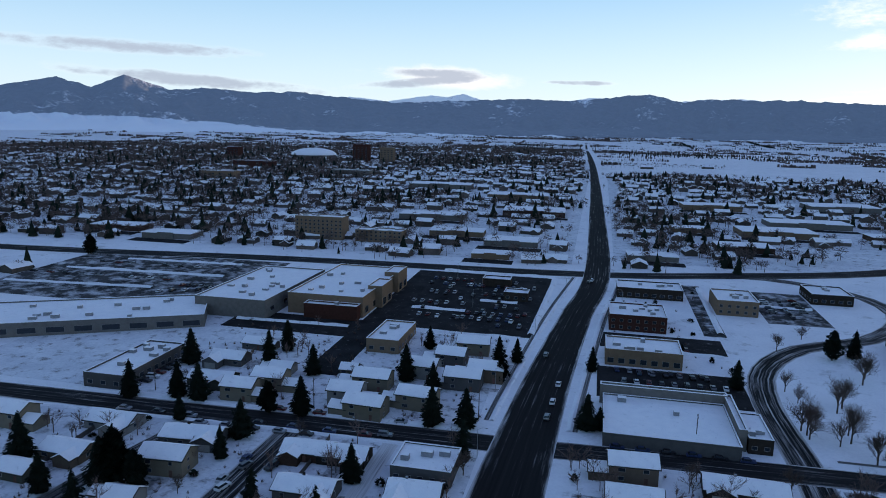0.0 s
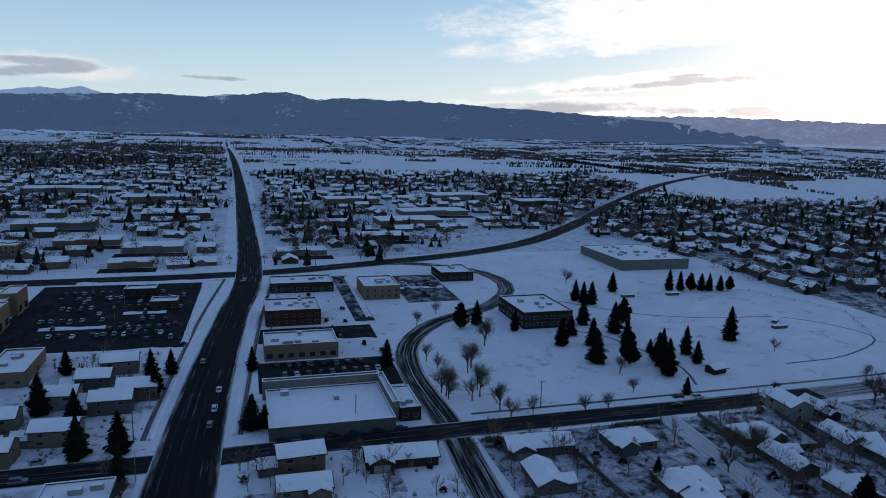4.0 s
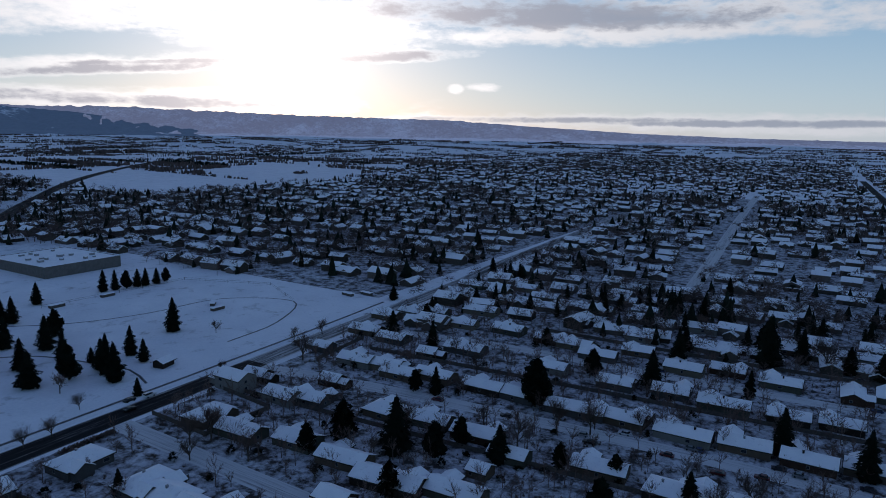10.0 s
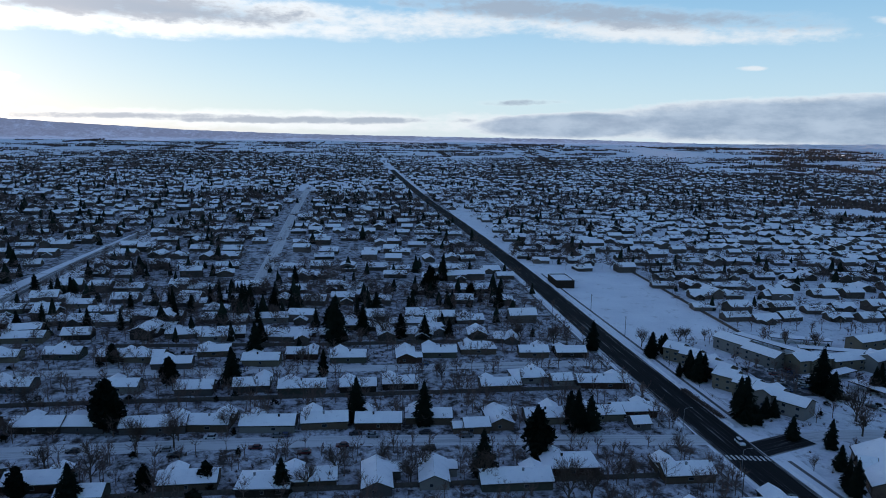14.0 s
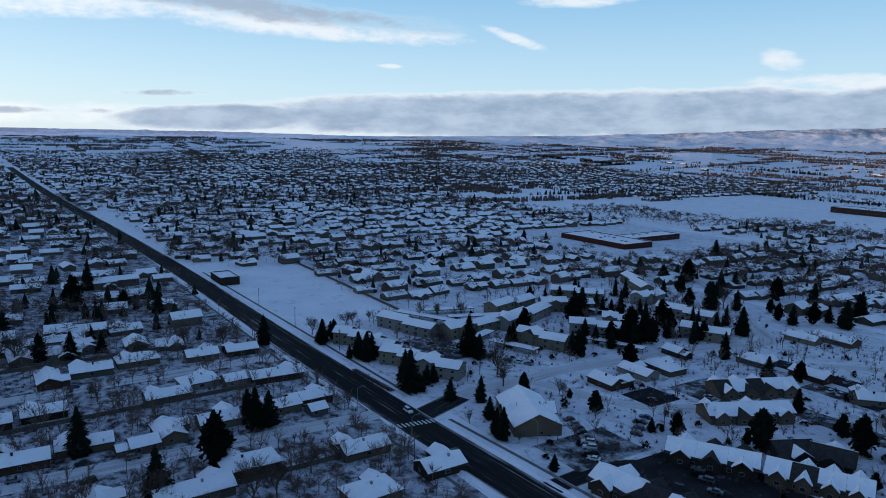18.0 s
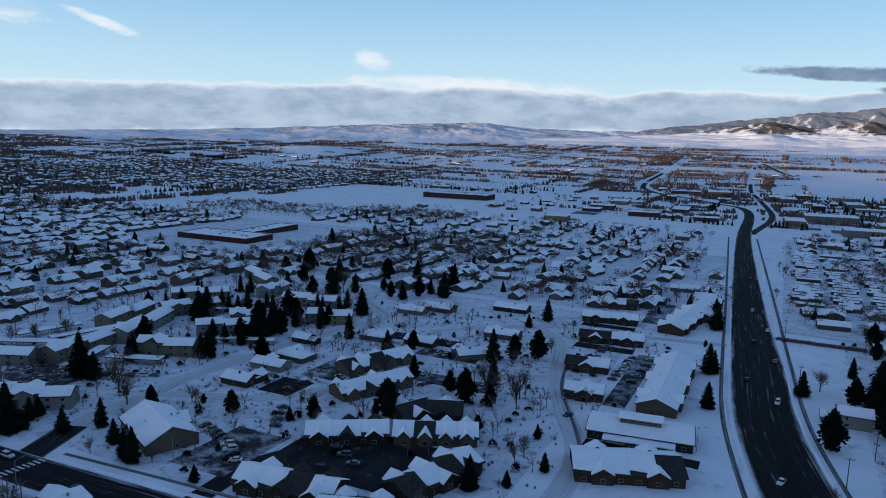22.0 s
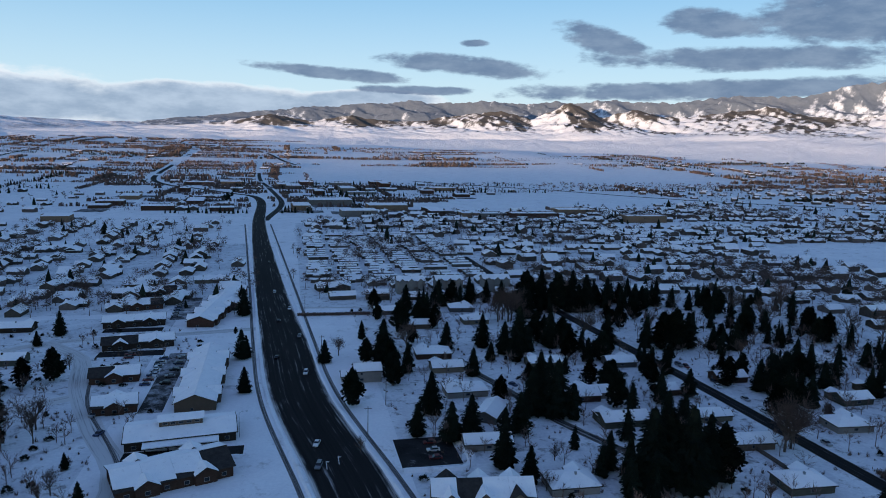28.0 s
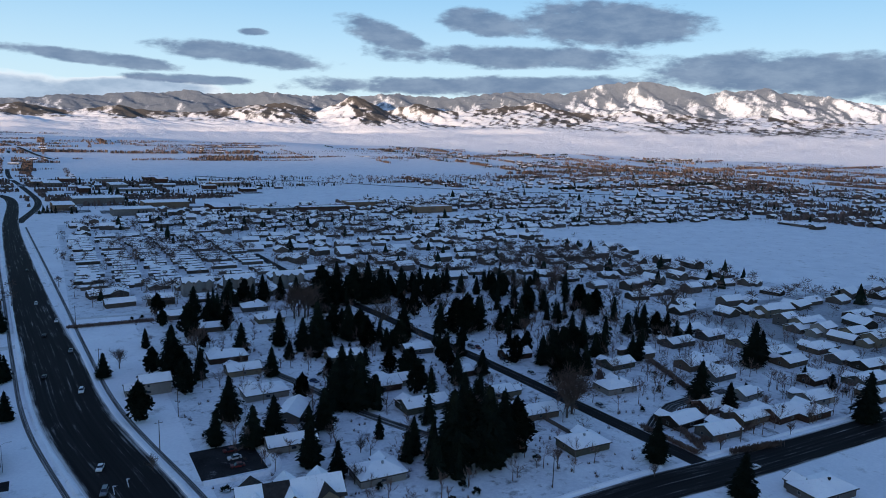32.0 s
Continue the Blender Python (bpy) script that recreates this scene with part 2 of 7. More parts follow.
SNOW = material("snow", (0.75, 0.76, 0.79), (0.88, 0.885, 0.90), 0.05, 0.9, 0.85, bump=0.15, c=(0.42, 0.415, 0.41), spots=(0.57, 0.74))
ROOF_SNOW = material("roof_snow_cover", (0.84, 0.855, 0.88), (0.93, 0.935, 0.94), 0.3, 3.0, 0.85, bump=0.05, c=(0.62, 0.63, 0.65), spots=(0.58, 0.75))
SHINGLE = material("roof_shingle", (0.030, 0.027, 0.026), (0.060, 0.055, 0.052), 0.8, 8.0, 0.9, bump=0.02)
SPRUCE = material("spruce_needles", (0.004, 0.007, 0.005), (0.013, 0.018, 0.013), 0.6, 6.0, 0.85, spread=0.25)
BARK = material("bark", (0.06, 0.045, 0.035), (0.14, 0.11, 0.09), 3.0, 25.0, 0.95, bump=0.02, spread=0.15)
TWIG = material("bare_twigs", (0.080, 0.056, 0.048), (0.16, 0.115, 0.096), 0.6, 5.0, 0.95, spread=0.3)
GLASS = material("window_glass", (0.015, 0.02, 0.025), (0.03, 0.035, 0.045), 1.0, 4.0, 0.15)
TRIM = material("pale_trim", (0.20, 0.195, 0.185), (0.30, 0.29, 0.275), 2.0, 20.0, 0.6)
FAR_WALL = material("far_walls", (0.060, 0.050, 0.044), (0.125, 0.105, 0.090), 0.05, 1.0, 0.85, island=0.55)
FAR_TREE = material("far_conifers", (0.007, 0.012, 0.009), (0.020, 0.027, 0.019), 0.02, 0.5, 0.9, island=0.3)
FAR_TWIG = material("far_bare_trees", (0.078, 0.058, 0.052), (0.155, 0.112, 0.096), 0.02, 0.5, 0.95, island=0.35)


def road_material(name, snow, shade=1.0, left=(0.58, 0.57, 0.56)):
    """Ploughed asphalt: tyre tracks, snow left between the lanes and along the edges. UV: x across (0 to 1), y along in metres."""
    m = bpy.data.materials.new(name)
    m.use_nodes = True
    t = m.node_tree
    bsdf = t.nodes["Principled BSDF"]
    uv = t.nodes.new("ShaderNodeUVMap")
    sep = t.nodes.new("ShaderNodeSeparateXYZ")
    t.links.new(uv.outputs[0], sep.inputs[0])

    def ma(op, a, b=0.0, c=0.0):
        n = t.nodes.new("ShaderNodeMath")
        n.operation = op
        for i, v in enumerate((a, b, c)):
            wire(t.links, v, n.inputs[i])
        return n.outputs[0]

    def nz(sx, sy, detail):
        comb = t.nodes.new("ShaderNodeCombineXYZ")
        wire(t.links, ma("MULTIPLY", sep.outputs[0], sx), comb.inputs[0])
        wire(t.links, ma("MULTIPLY", sep.outputs[1], sy), comb.inputs[1])
        n = node(t, "ShaderNodeTexNoise", Scale=1.0, Detail=detail, Roughness=0.62)
        t.links.new(comb.outputs[0], n.inputs["Vector"])
        return n.outputs["Fac"]

    streak = nz(17.0, 0.010, 5.0)
    patchy = nz(9.0, 0.05, 6.0)
    grain = nz(90.0, 3.0, 4.0)
    edge = ma("POWER", ma("ABSOLUTE", ma("MULTIPLY_ADD", sep.outputs[0], 2.0, -1.0)), 10.0)
    cover = ma("ADD", ma("ADD", ma("MULTIPLY", streak, 0.9), ma("MULTIPLY", patchy, 0.7)), ma("MULTIPLY", edge, 0.45))
    cover = ma("ADD", cover, ma("MULTIPLY", grain, 0.25))
    r = t.nodes.new("ShaderNodeMapRange")
    r.interpolation_type = "SMOOTHSTEP"
    r.inputs[1].default_value, r.inputs[2].default_value = 1.16 - snow, 1.52 - snow
    t.links.new(cover, r.inputs[0])
    asphalt = t.nodes.new("ShaderNodeValToRGB")
    asphalt.color_ramp.elements[0].position, asphalt.color_ramp.elements[1].position = 0.3, 0.7
    asphalt.color_ramp.elements[0].color = (0.008 * shade, 0.008 * shade, 0.009 * shade, 1)
    asphalt.color_ramp.elements[1].color = (0.030 * shade, 0.029 * shade, 0.029 * shade, 1)
    t.links.new(ma("ADD", ma("MULTIPLY", streak, 0.6), ma("MULTIPLY", grain, 0.4)), asphalt.inputs[0])
    mix = t.nodes.new("ShaderNodeMix")
    mix.data_type = "RGBA"
    t.links.new(r.outputs[0], mix.inputs[0])
    t.links.new(asphalt.outputs[0], mix.inputs[6])
    mix.inputs[7].default_value = (*left, 1)
    t.links.new(mix.outputs[2], bsdf.inputs["Base Color"])
    bsdf.inputs["Roughness"].default_value = 0.8
    bsdf.inputs["Specular IOR Level"].default_value = 0.03
    bp = node(t, "ShaderNodeBump", Strength=0.5, Distance=0.05)
    t.links.new(cover, bp.inputs["Height"])
    t.links.new(bp.outputs[0], bsdf.inputs["Normal"])
    return m


ASPHALT = road_material("wet_asphalt", 0.16)
ASPHALT_GREY = road_material("slushy_asphalt", 0.19, 1.2)
ASPHALT_SNOWY = road_material("snowy_asphalt", 0.30)
ASPHALT_WHITE = road_material("packed_snow_street", 0.55, 7.0, (0.62, 0.62, 0.62))

YARD = material("garden_snow", (0.58, 0.60, 0.64), (0.80, 0.82, 0.84), 0.09, 0.7, 0.9, bump=0.2, c=(0.075, 0.066, 0.060), spots=(0.54, 0.72))
YARD_WORN = material("worn_garden_snow", (0.40, 0.41, 0.44), (0.66, 0.67, 0.70), 0.09, 0.7, 0.9, bump=0.2, c=(0.065, 0.055, 0.050), spots=(0.43, 0.60))
LOT = material("ploughed_car_park", (0.012, 0.012, 0.013), (0.040, 0.040, 0.041), 0.12, 2.5, 0.85, bump=0.02, c=(0.34, 0.345, 0.355), spots=(0.60, 0.82))
LOT_SNOWY = material("slushy_car_park", (0.020, 0.020, 0.021), (0.09, 0.09, 0.09), 0.05, 1.2, 0.85, bump=0.03, c=(0.56, 0.57, 0.59), spots=(0.47, 0.66))

# ---- helpers for the build ----


def smooth(a, b, v):
    v = min(1.0, max(0.0, (v - a) / (b - a)))
    return v * v * (3 - 2 * v)


def gz(x, y):
    """Height of the ground: the valley floor rises gently to the south (+y) and to its far rim."""
    r = math.hypot(x, y)
    return (0.01746 * y - 0.00175 * x) * (1 - smooth(1300, 3200, r)) + 46 * smooth(2200, 4700, r)


class Build:
    """Collects the faces of one mesh; places are local to the thing."""

    def __init__(self):
        self.v, self.f, self.m = [], [], []

    def poly(self, pts, mi=0):
        n = len(self.v)
        self.v += [tuple(p) for p in pts]
        self.f.append(tuple(range(n, n + len(pts))))
        self.m.append(mi)

    def solid(self, pts, faces, mi=0):
        n = len(self.v)
        self.v += [tuple(p) for p in pts]
        self.f += [tuple(n + i for i in f) for f in faces]
        self.m += [mi] * len(faces)

    def box(self, x0, y0, z0, x1, y1, z1, mi=0):
        self.solid([(x0, y0, z0), (x1, y0, z0), (x1, y1, z0), (x0, y1, z0), (x0, y0, z1), (x1, y0, z1), (x1, y1, z1), (x0, y1, z1)],
                   [(3, 2, 1, 0), (4, 5, 6, 7), (0, 1, 5, 4), (1, 2, 6, 5), (2, 3, 7, 6), (3, 0, 4, 7)], mi)

    def slab(self, quad, t, mi=0):
        """A sheet over four points with the thickness t, upwards."""
        up = [(p[0], p[1], p[2] + t) for p in quad]
        self.solid(list(quad) + up, [(3, 2, 1, 0), (4, 5, 6, 7), (0, 1, 5, 4), (1, 2, 6, 5), (2, 3, 7, 6), (3, 0, 4, 7)], mi)

    def tube(self, a, b, ra, rb, n=6, mi=0, cap=True):
        a, b = Vector(a), Vector(b)
        d = (b - a).normalized()
        s = d.orthogonal().normalized()
        q = d.cross(s)
        k = len(self.v)
        for p, r in ((a, ra), (b, rb)):
            for i in range(n):
                w = 2 * math.pi * i / n
                self.v.append(tuple(p + (s * math.cos(w) + q * math.sin(w)) * r))
        for i in range(n):
            j = (i + 1) % n
            self.f.append((k + i, k + j, k + n + j, k + n + i))
            self.m.append(mi)
        if cap:
            self.f.append(tuple(k + n + i for i in range(n)))
            self.m.append(mi)

    def mesh(self, name, mats):
        me = bpy.data.meshes.new(name)
        me.from_pydata(self.v, [], self.f)
        for m in (mats if isinstance(mats, (list, tuple)) else [mats]):
            me.materials.append(m)
        me.polygons.foreach_set("material_index", self.m)
        me.update()
        return me


def part(name, b, mats, parent, label=""):
    """Links what b holds as one mesh under a thing or a part."""
    ob = new(name, b.mesh(name, mats))
    ob.parent = parent
    return tagged(ob, label)


def thing(name, label, category, group="", kind=""):
    return tagged(new(name), label, category, group, kind)


def structure(name, b, mats, label="", category=""):
    return tagged(new(name, b.mesh(name, mats)), label, category, kind="structure")


def stuff(name, b, mats, label, category):
    return tagged(new(name, b.mesh(name, mats)), label, category, kind="stuff")


def at(x, y, turn=0.0, sink=0.0):
    return pose(x, y, gz(x, y) - sink, 0, 0, turn)


# ---- ground to the horizon ----
g = Build()
RINGS = [0, 30, 60, 90] + [120 * 1.062 ** i for i in range(63)] + [4985]
SEG = 220
g.v.append((0, 0, gz(0, 0)))
for r in RINGS[1:]:
    for i in range(SEG):
        w = 2 * math.pi * i / SEG
        x, y = r * math.cos(w), r * math.sin(w)
        wave = noise.noise((x / 400, y / 400, 3)) * 14 * smooth(1800, 3500, r)
        g.v.append((x, y, gz(x, y) + wave))
for k in range(len(RINGS) - 1):
    for i in range(SEG):
        j = (i + 1) % SEG
        if k == 0:
            g.f.append((0, 1 + i, 1 + j))
        else:
            a, b_ = 1 + (k - 1) * SEG, 1 + k * SEG
            g.f.append((a + i, b_ + i, b_ + j, a + j))
        g.m.append(0)
structure("ground", g, SNOW, "flat snow-covered valley floor reaching the distant hills", "snowy ground")


# ---- trodden garden ground of the built-up blocks ----
for i, (x0, y0, x1, y1) in enumerate([(70, -116, 330, 196), (330, -108, 1250, 198), (336, 228, 1200, 760), (-320, 60, -30, 194), (-240, 208, -34, 300), (-900, 470, -14, 1500), (14, 490, 600, 1160),
                                      (70, -420, 345, -142), (345, -700, 1250, -206), (-330, -430, -30, -150), (-420, -900, 0, -430), (-900, -300, -330, 360), (-475, -430, -330, -150), (45, -720, 345, -430)]):
    b = Build()
    nx, ny = max(1, round((x1 - x0) / 60)), max(1, round((y1 - y0) / 60))
    for j in range(ny + 1):
        for k in range(nx + 1):
            x, y = x0 + (x1 - x0) * k / nx, y0 + (y1 - y0) * j / ny
            b.v.append((x, y, gz(x, y) + 0.018))
    for j in range(ny):
        for k in range(nx):
            a = j * (nx + 1) + k
            b.f.append((a, a + 1, a + nx + 2, a + nx + 1))
            b.m.append(0)
    structure("garden_ground_%d" % (i + 1), b, YARD_WORN if i < 3 else YARD, "trodden snow of gardens with dead grass showing", "snowy ground")


# ---- roads ----
def resample(pts, step):
    """A smooth line through a few points of the plan."""
    P = [Vector(p) for p in pts]
    P = [P[0] * 2 - P[1]] + P + [P[-1] * 2 - P[-2]]
    out = []
    for i in range(1, len(P) - 2):
        n = max(2, int((P[i + 1] - P[i]).length / step))
        for k in range(n):
            t = k / n
            a, b, c, d = P[i - 1], P[i], P[i + 1], P[i + 2]
            out.append(0.5 * ((2 * b) + (c - a) * t + (2 * a - 5 * b + 4 * c - d) * t * t + (3 * b - a - 3 * c + d) * t ** 3))
    out.append(P[-2])
    return out


ROAD_LINES = []


def ribbon(pts, width, lift=0.05, step=12, shift=0.0):
    """A strip along a line of the plan; returns vertices, faces and UVs."""
    line = resample(pts, step)
    stations = width if isinstance(width, list) else [(0, width)]
    b, uv, run = Build(), [], 0.0
    for i, p in enumerate(line):
        q = line[min(i + 1, len(line) - 1)] - line[max(i - 1, 0)]
        side = Vector((q.y, -q.x)).normalized()
        if i:
            run += (p - line[i - 1]).length
        wide = float(np.interp(p.y, [q[0] for q in stations], [q[1] for q in stations]))
        for k in (-0.5, 0.5):
            e = p + side * (k * wide + shift)
            b.v.append((e.x, e.y, gz(e.x, e.y) + lift))
            uv.append((k + 0.5, run))
        if i:
            n = 2 * i
            b.f.append((n - 2, n - 1, n + 1, n))
            b.m.append(0)
    return b, uv, line


def road(name, pts, width, mat, lift, label):
    b, uv, line = ribbon(pts, width, lift)
    me = b.mesh(name, mat)
    lay = me.uv_layers.new(name="UVMap")
    for lp in me.loops:
        lay.data[lp.index].uv = uv[lp.vertex_index]
    ROAD_LINES.append((line, max(q[1] for q in width) if isinstance(width, list) else width))
    return tagged(new(name, me), label, "road", kind="structure")


MAIN = [(-60, 3200), (-30, 2000), (-12, 1400), (-3, 1000), (1, 720), (3, 450), (-7, 345), (-15, 247), (-20, 150), (-24, 60), (-24, -40),
        (-19, -130), (-11, -200), (3, -277), (10, -362), (22, -517), (44, -888), (53, -1200), (73, -1343), (115, -1411), (194, -1534), (273, -1640), (332, -1833), (357, -2253), (368, -2948)]
road("main_road", MAIN, [(-3000, 11), (-1200, 15), (-800, 17), (-520, 20.5), (-360, 23.5), (0, 22.5), (180, 20), (240, 18.5), (345, 16), (520, 16.5), (900, 14.5), (2000, 10), (3200, 8)], ASPHALT, 0.10, "wide five-lane asphalt road with thin streaks of ploughed snow")
road("cross_road", [(-700, 190), (-203, 197), (-26, 200), (64, 203), (160, 204), (212, 205)], 11.5, ASPHALT_GREY, 0.06,
     "ploughed asphalt side road with dirty snow along its edges")
road("cross_road_west", [(212, 205), (254, 206), (390, 208), (520, 216), (900, 224)], 11.5, road_material("half_cleared_road", 0.40, 3.0), 0.061, "half-cleared road with brown slush between the tracks")
road("boulevard", [(-900, 380), (-409, 409), (-205, 430), (-17, 441), (77, 462), (190, 506), (293, 596), (477, 812), (731, 1077), (1250, 1500)], 17, ASPHALT_GREY, 0.07,
     "asphalt boulevard curving away between snowy fields")
road("park_drive", [(60, 458), (105, 462), (142, 440), (155, 410), (150, 378), (125, 344), (91, 322), (70, 291), (63, 255), (64, 205), (62, 165), (60, 90)], 10.5, ASPHALT_SNOWY, 0.05,
     "winding park drive with slushy asphalt")
road("west_road", [(-900, -138), (-268, -138), (-134, -141), (-20, -135), (146, -128), (237, -124), (350, -121), (524, -118), (770, -108), (1362, -80), (3000, -30)], 15.5, ASPHALT, 0.08,
     "long straight asphalt road through the snowy suburb")

road("highway", [(368, -2948), (142, -3000), (11, -2471), (-109, -2100), (-313, -1802), (-457, -1663), (-592, -1535), (-727, -1347), (-900, -1180), (-1400, -800)], 14, ASPHALT_GREY, 0.09,
     "grey highway crossing the snowy plain")
road("strip_street", [(38, -930), (20, -1200), (50, -1560), (84, -1900), (110, -2700)], 10, ASPHALT_GREY, 0.06, "shop-lined street running out of town")

# ---- mountains round the valley ----
SOUTH_RIDGE = [(290, 1.2), (304, 1.4), (312, 1.7), (315.8, 1.9), (319.2, 2.65), (321.3, 2.0), (323.5, 2.95), (326.6, 2.0), (329.4, 2.2), (332.7, 2.0), (335.7, 2.15),
               (338.7, 1.85), (343.6, 1.5), (348, 1.7), (354, 1.95), (357.5, 1.86), (363.5, 2.45), (366, 1.9), (368.4, 2.1), (374.3, 2.0), (381, 1.65),
               (386, 1.35), (389, 1.1), (393, 0.85), (397, 0.5), (401, 0.1), (405, -0.4)]
WEST_RIDGE = [(376, 0.4), (382, 1.1), (386, 1.3), (391, 1.2), (396, 1.3), (403, 1.12), (408, 1.0), (414, 0.92), (421, 0.82), (426, 0.56), (431, 0.3), (436, 0.05), (444, -0.15), (456, -0.25), (466, -0.3), (474, -0.45), (480, -0.6)]
FAR_PEAKS = [(336, 1.3), (340, 1.9), (343, 1.6), (346.5, 2.15), (347.6, 2.0), (349, 2.3), (351, 1.7), (356, 1.7), (359, 2.1), (361.5, 2.15), (366, 1.9), (370, 2.15), (374, 1.7)]
NORTH_WEST_HILLS = [(104, -0.6), (118, -0.45), (125.7, -0.35), (134, -0.15), (143, 0.25), (152, 0.68), (156.5, 0.85), (161, 0.4), (169, 0.3), (176, 0.0)]
NORTH_RIDGE = [(164, -0.2), (169, 0.3), (172.8, 0.95), (175.5, 1.35), (179.5, 1.8), (184.6, 2.2), (188.3, 2.7), (192.5, 2.8), (196.6, 2.75), (201, 2.9), (205.5, 3.2), (210, 2.9), (214.5, 3.6), (218.9, 3.7), (224.4, 4.95), (227.4, 4.2),
               (229.4, 3.7), (233.2, 4.2), (237, 3.5), (241, 3.0), (250, 3.4), (262, 2.4), (276, 2.0), (292, 1.3)]


def mountains(name, ridge, foot, rough, spurs, mat, label, rise=1.5, top=4830):
    a0, a1 = ridge[0][0], ridge[-1][0]
    nu, nv = int((a1 - a0) * 6), 42
    xs, ys = [p[0] for p in ridge], [p[1] for p in ridge]
    b = Build()
    for i in range(nu + 1):
        a = a0 + (a1 - a0) * i / nu
        e = float(np.interp(a, xs, ys))
        fade = min(1.0, (i + 1) / 25, (nu - i + 1) / 25)
        ca, sa = math.cos(radians(a)), math.sin(radians(a))
        f0 = foot(a)
        for k in range(nv + 1):
            s = k / nv
            r = f0 + (top - f0) * s
            x, y = r * sa, r * ca
            peak = 102 + top * math.tan(radians(e))
            base = gz(f0 * sa, f0 * ca) - 4
            wob = noise.noise((a * 0.35, 0.7, 5.0)) * 0.5
            rid = noise.ridged_multi_fractal((a * spurs + wob * s, s * 1.5 + 0.2 * a * spurs, 1.3), 0.9, 2.1, 5, 1.0, 2.0) / 2.6
            fine = noise.fractal((x / 70, y / 70, 2.0), 0.8, 2.0, 5)
            body = s ** rise * (1 - 0.62 * (1 - s) * rough * (1.2 - rid) * 1.9 * min(1, s * 3))
            h = base + (peak - base) * max(0.0, body) + (fine * 10 * rough * fade + (rid - 0.55) * 42 * rough * math.sin(math.pi * min(1, s * 1.02)) * max(0.15, min(1.0, e / 2.5))) * min(1, s * 2.5) * fade
            if s > 0.97:
                h = base + (peak - base) + fine * 9 * rough * fade * max(0.3, min(1, e))
            b.v.append((x, y, h))
    w = nv + 1
    for i in range(nu):
        for k in range(nv):
            n = i * w + k
            b.f.append((n, n + 1, n + w + 1, n + w))
            b.m.append(0)
    ob = structure(name, b, mat, label, "mountains")
    for p in ob.data.polygons:
        p.use_smooth = True
    return ob


def mountain_material(name, snow_bias, forest, snowcol, loss, foot_snow=1.2, aspect=0.0, air=None, blur=0.0, bench=-900.0, rise_at=None, snow_side=(0.25, 0.95, 0.0)):
    m = bpy.data.materials.new(name)
    m.use_nodes = True
    t = m.node_tree
    bsdf = t.nodes["Principled BSDF"]
    bsdf.inputs["Roughness"].default_value = 0.95
    bsdf.inputs["Specular IOR Level"].default_value = 0.1
    geo = t.nodes.new("ShaderNodeNewGeometry")
    sep = t.nodes.new("ShaderNodeSeparateXYZ")
    t.links.new(geo.outputs["Position"], sep.inputs[0])
    n1 = node(t, "ShaderNodeTexNoise", Scale=0.004, Detail=7.0, Roughness=0.68)
    n2 = node(t, "ShaderNodeTexNoise", Scale=0.028, Detail=6.0, Roughness=0.7)
    for n in (n1, n2):
        t.links.new(geo.outputs["Position"], n.inputs["Vector"])

    def ma(op, a, b=0.0, c=0.0):
        n = t.nodes.new("ShaderNodeMath")
        n.operation = op
        for i, v in enumerate((a, b, c)):
            wire(t.links, v, n.inputs[i])
        return n.outputs[0]

    high = ma("DIVIDE", ma("SUBTRACT", sep.outputs[2], 60.0), 300.0)
    v = ma("ADD", ma("MULTIPLY", n1.outputs["Fac"], 1.3), ma("MULTIPLY", n2.outputs["Fac"], 0.62))
    n3 = node(t, "ShaderNodeTexNoise", Scale=0.09, Detail=4.0, Roughness=0.7)
    t.links.new(geo.outputs["Position"], n3.inputs["Vector"])
    v = ma("ADD", v, ma("MULTIPLY", ma("SUBTRACT", n3.outputs["Fac"], 0.5), 4.0 * blur))
    v = ma("ADD", v, ma("MULTIPLY", ma("MAXIMUM", ma("SUBTRACT", 0.22, high), 0.0), foot_snow))
    v = ma("ADD", v, snow_bias)
    v = ma("SUBTRACT", v, ma("MULTIPLY", high, loss))
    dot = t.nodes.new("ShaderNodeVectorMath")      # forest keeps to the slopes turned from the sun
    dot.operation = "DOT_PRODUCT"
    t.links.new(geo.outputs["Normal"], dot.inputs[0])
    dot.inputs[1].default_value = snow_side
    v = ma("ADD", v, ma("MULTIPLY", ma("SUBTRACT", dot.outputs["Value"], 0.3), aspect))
    low = t.nodes.new("ShaderNodeMapRange")        # open snowfields on the benches at the foot
    low.interpolation_type = "SMOOTHSTEP"
    low.inputs[1].default_value, low.inputs[2].default_value = 9.0, -9.0
    level = bench
    if rise_at:                     # the benches climb higher between two azimuths
        turn = t.nodes.new("ShaderNodeMapRange")
        turn.inputs[1].default_value, turn.inputs[2].default_value, turn.inputs[3].default_value, turn.inputs[4].default_value = rise_at[0], rise_at[1], bench, rise_at[2]
        t.links.new(ma("DEGREES", ma("ARCTAN2", sep.outputs[0], sep.outputs[1])), turn.inputs[0])
        level = turn.outputs[0]
    t.links.new(ma("SUBTRACT", ma("ADD", sep.outputs[2], ma("MULTIPLY", ma("SUBTRACT", n1.outputs["Fac"], 0.5), 90.0)), level), low.inputs[0])
    v = ma("ADD", v, low.outputs[0])
    r = t.nodes.new("ShaderNodeMapRange")
    r.interpolation_type = "SMOOTHSTEP"
    r.inputs[1].default_value, r.inputs[2].default_value = 0.92 - blur, 1.06 + blur
    t.links.new(v, r.inputs[0])
    mix = t.nodes.new("ShaderNodeMix")
    mix.data_type = "RGBA"
    t.links.new(r.outputs[0], mix.inputs[0])
    dark = t.nodes.new("ShaderNodeValToRGB")
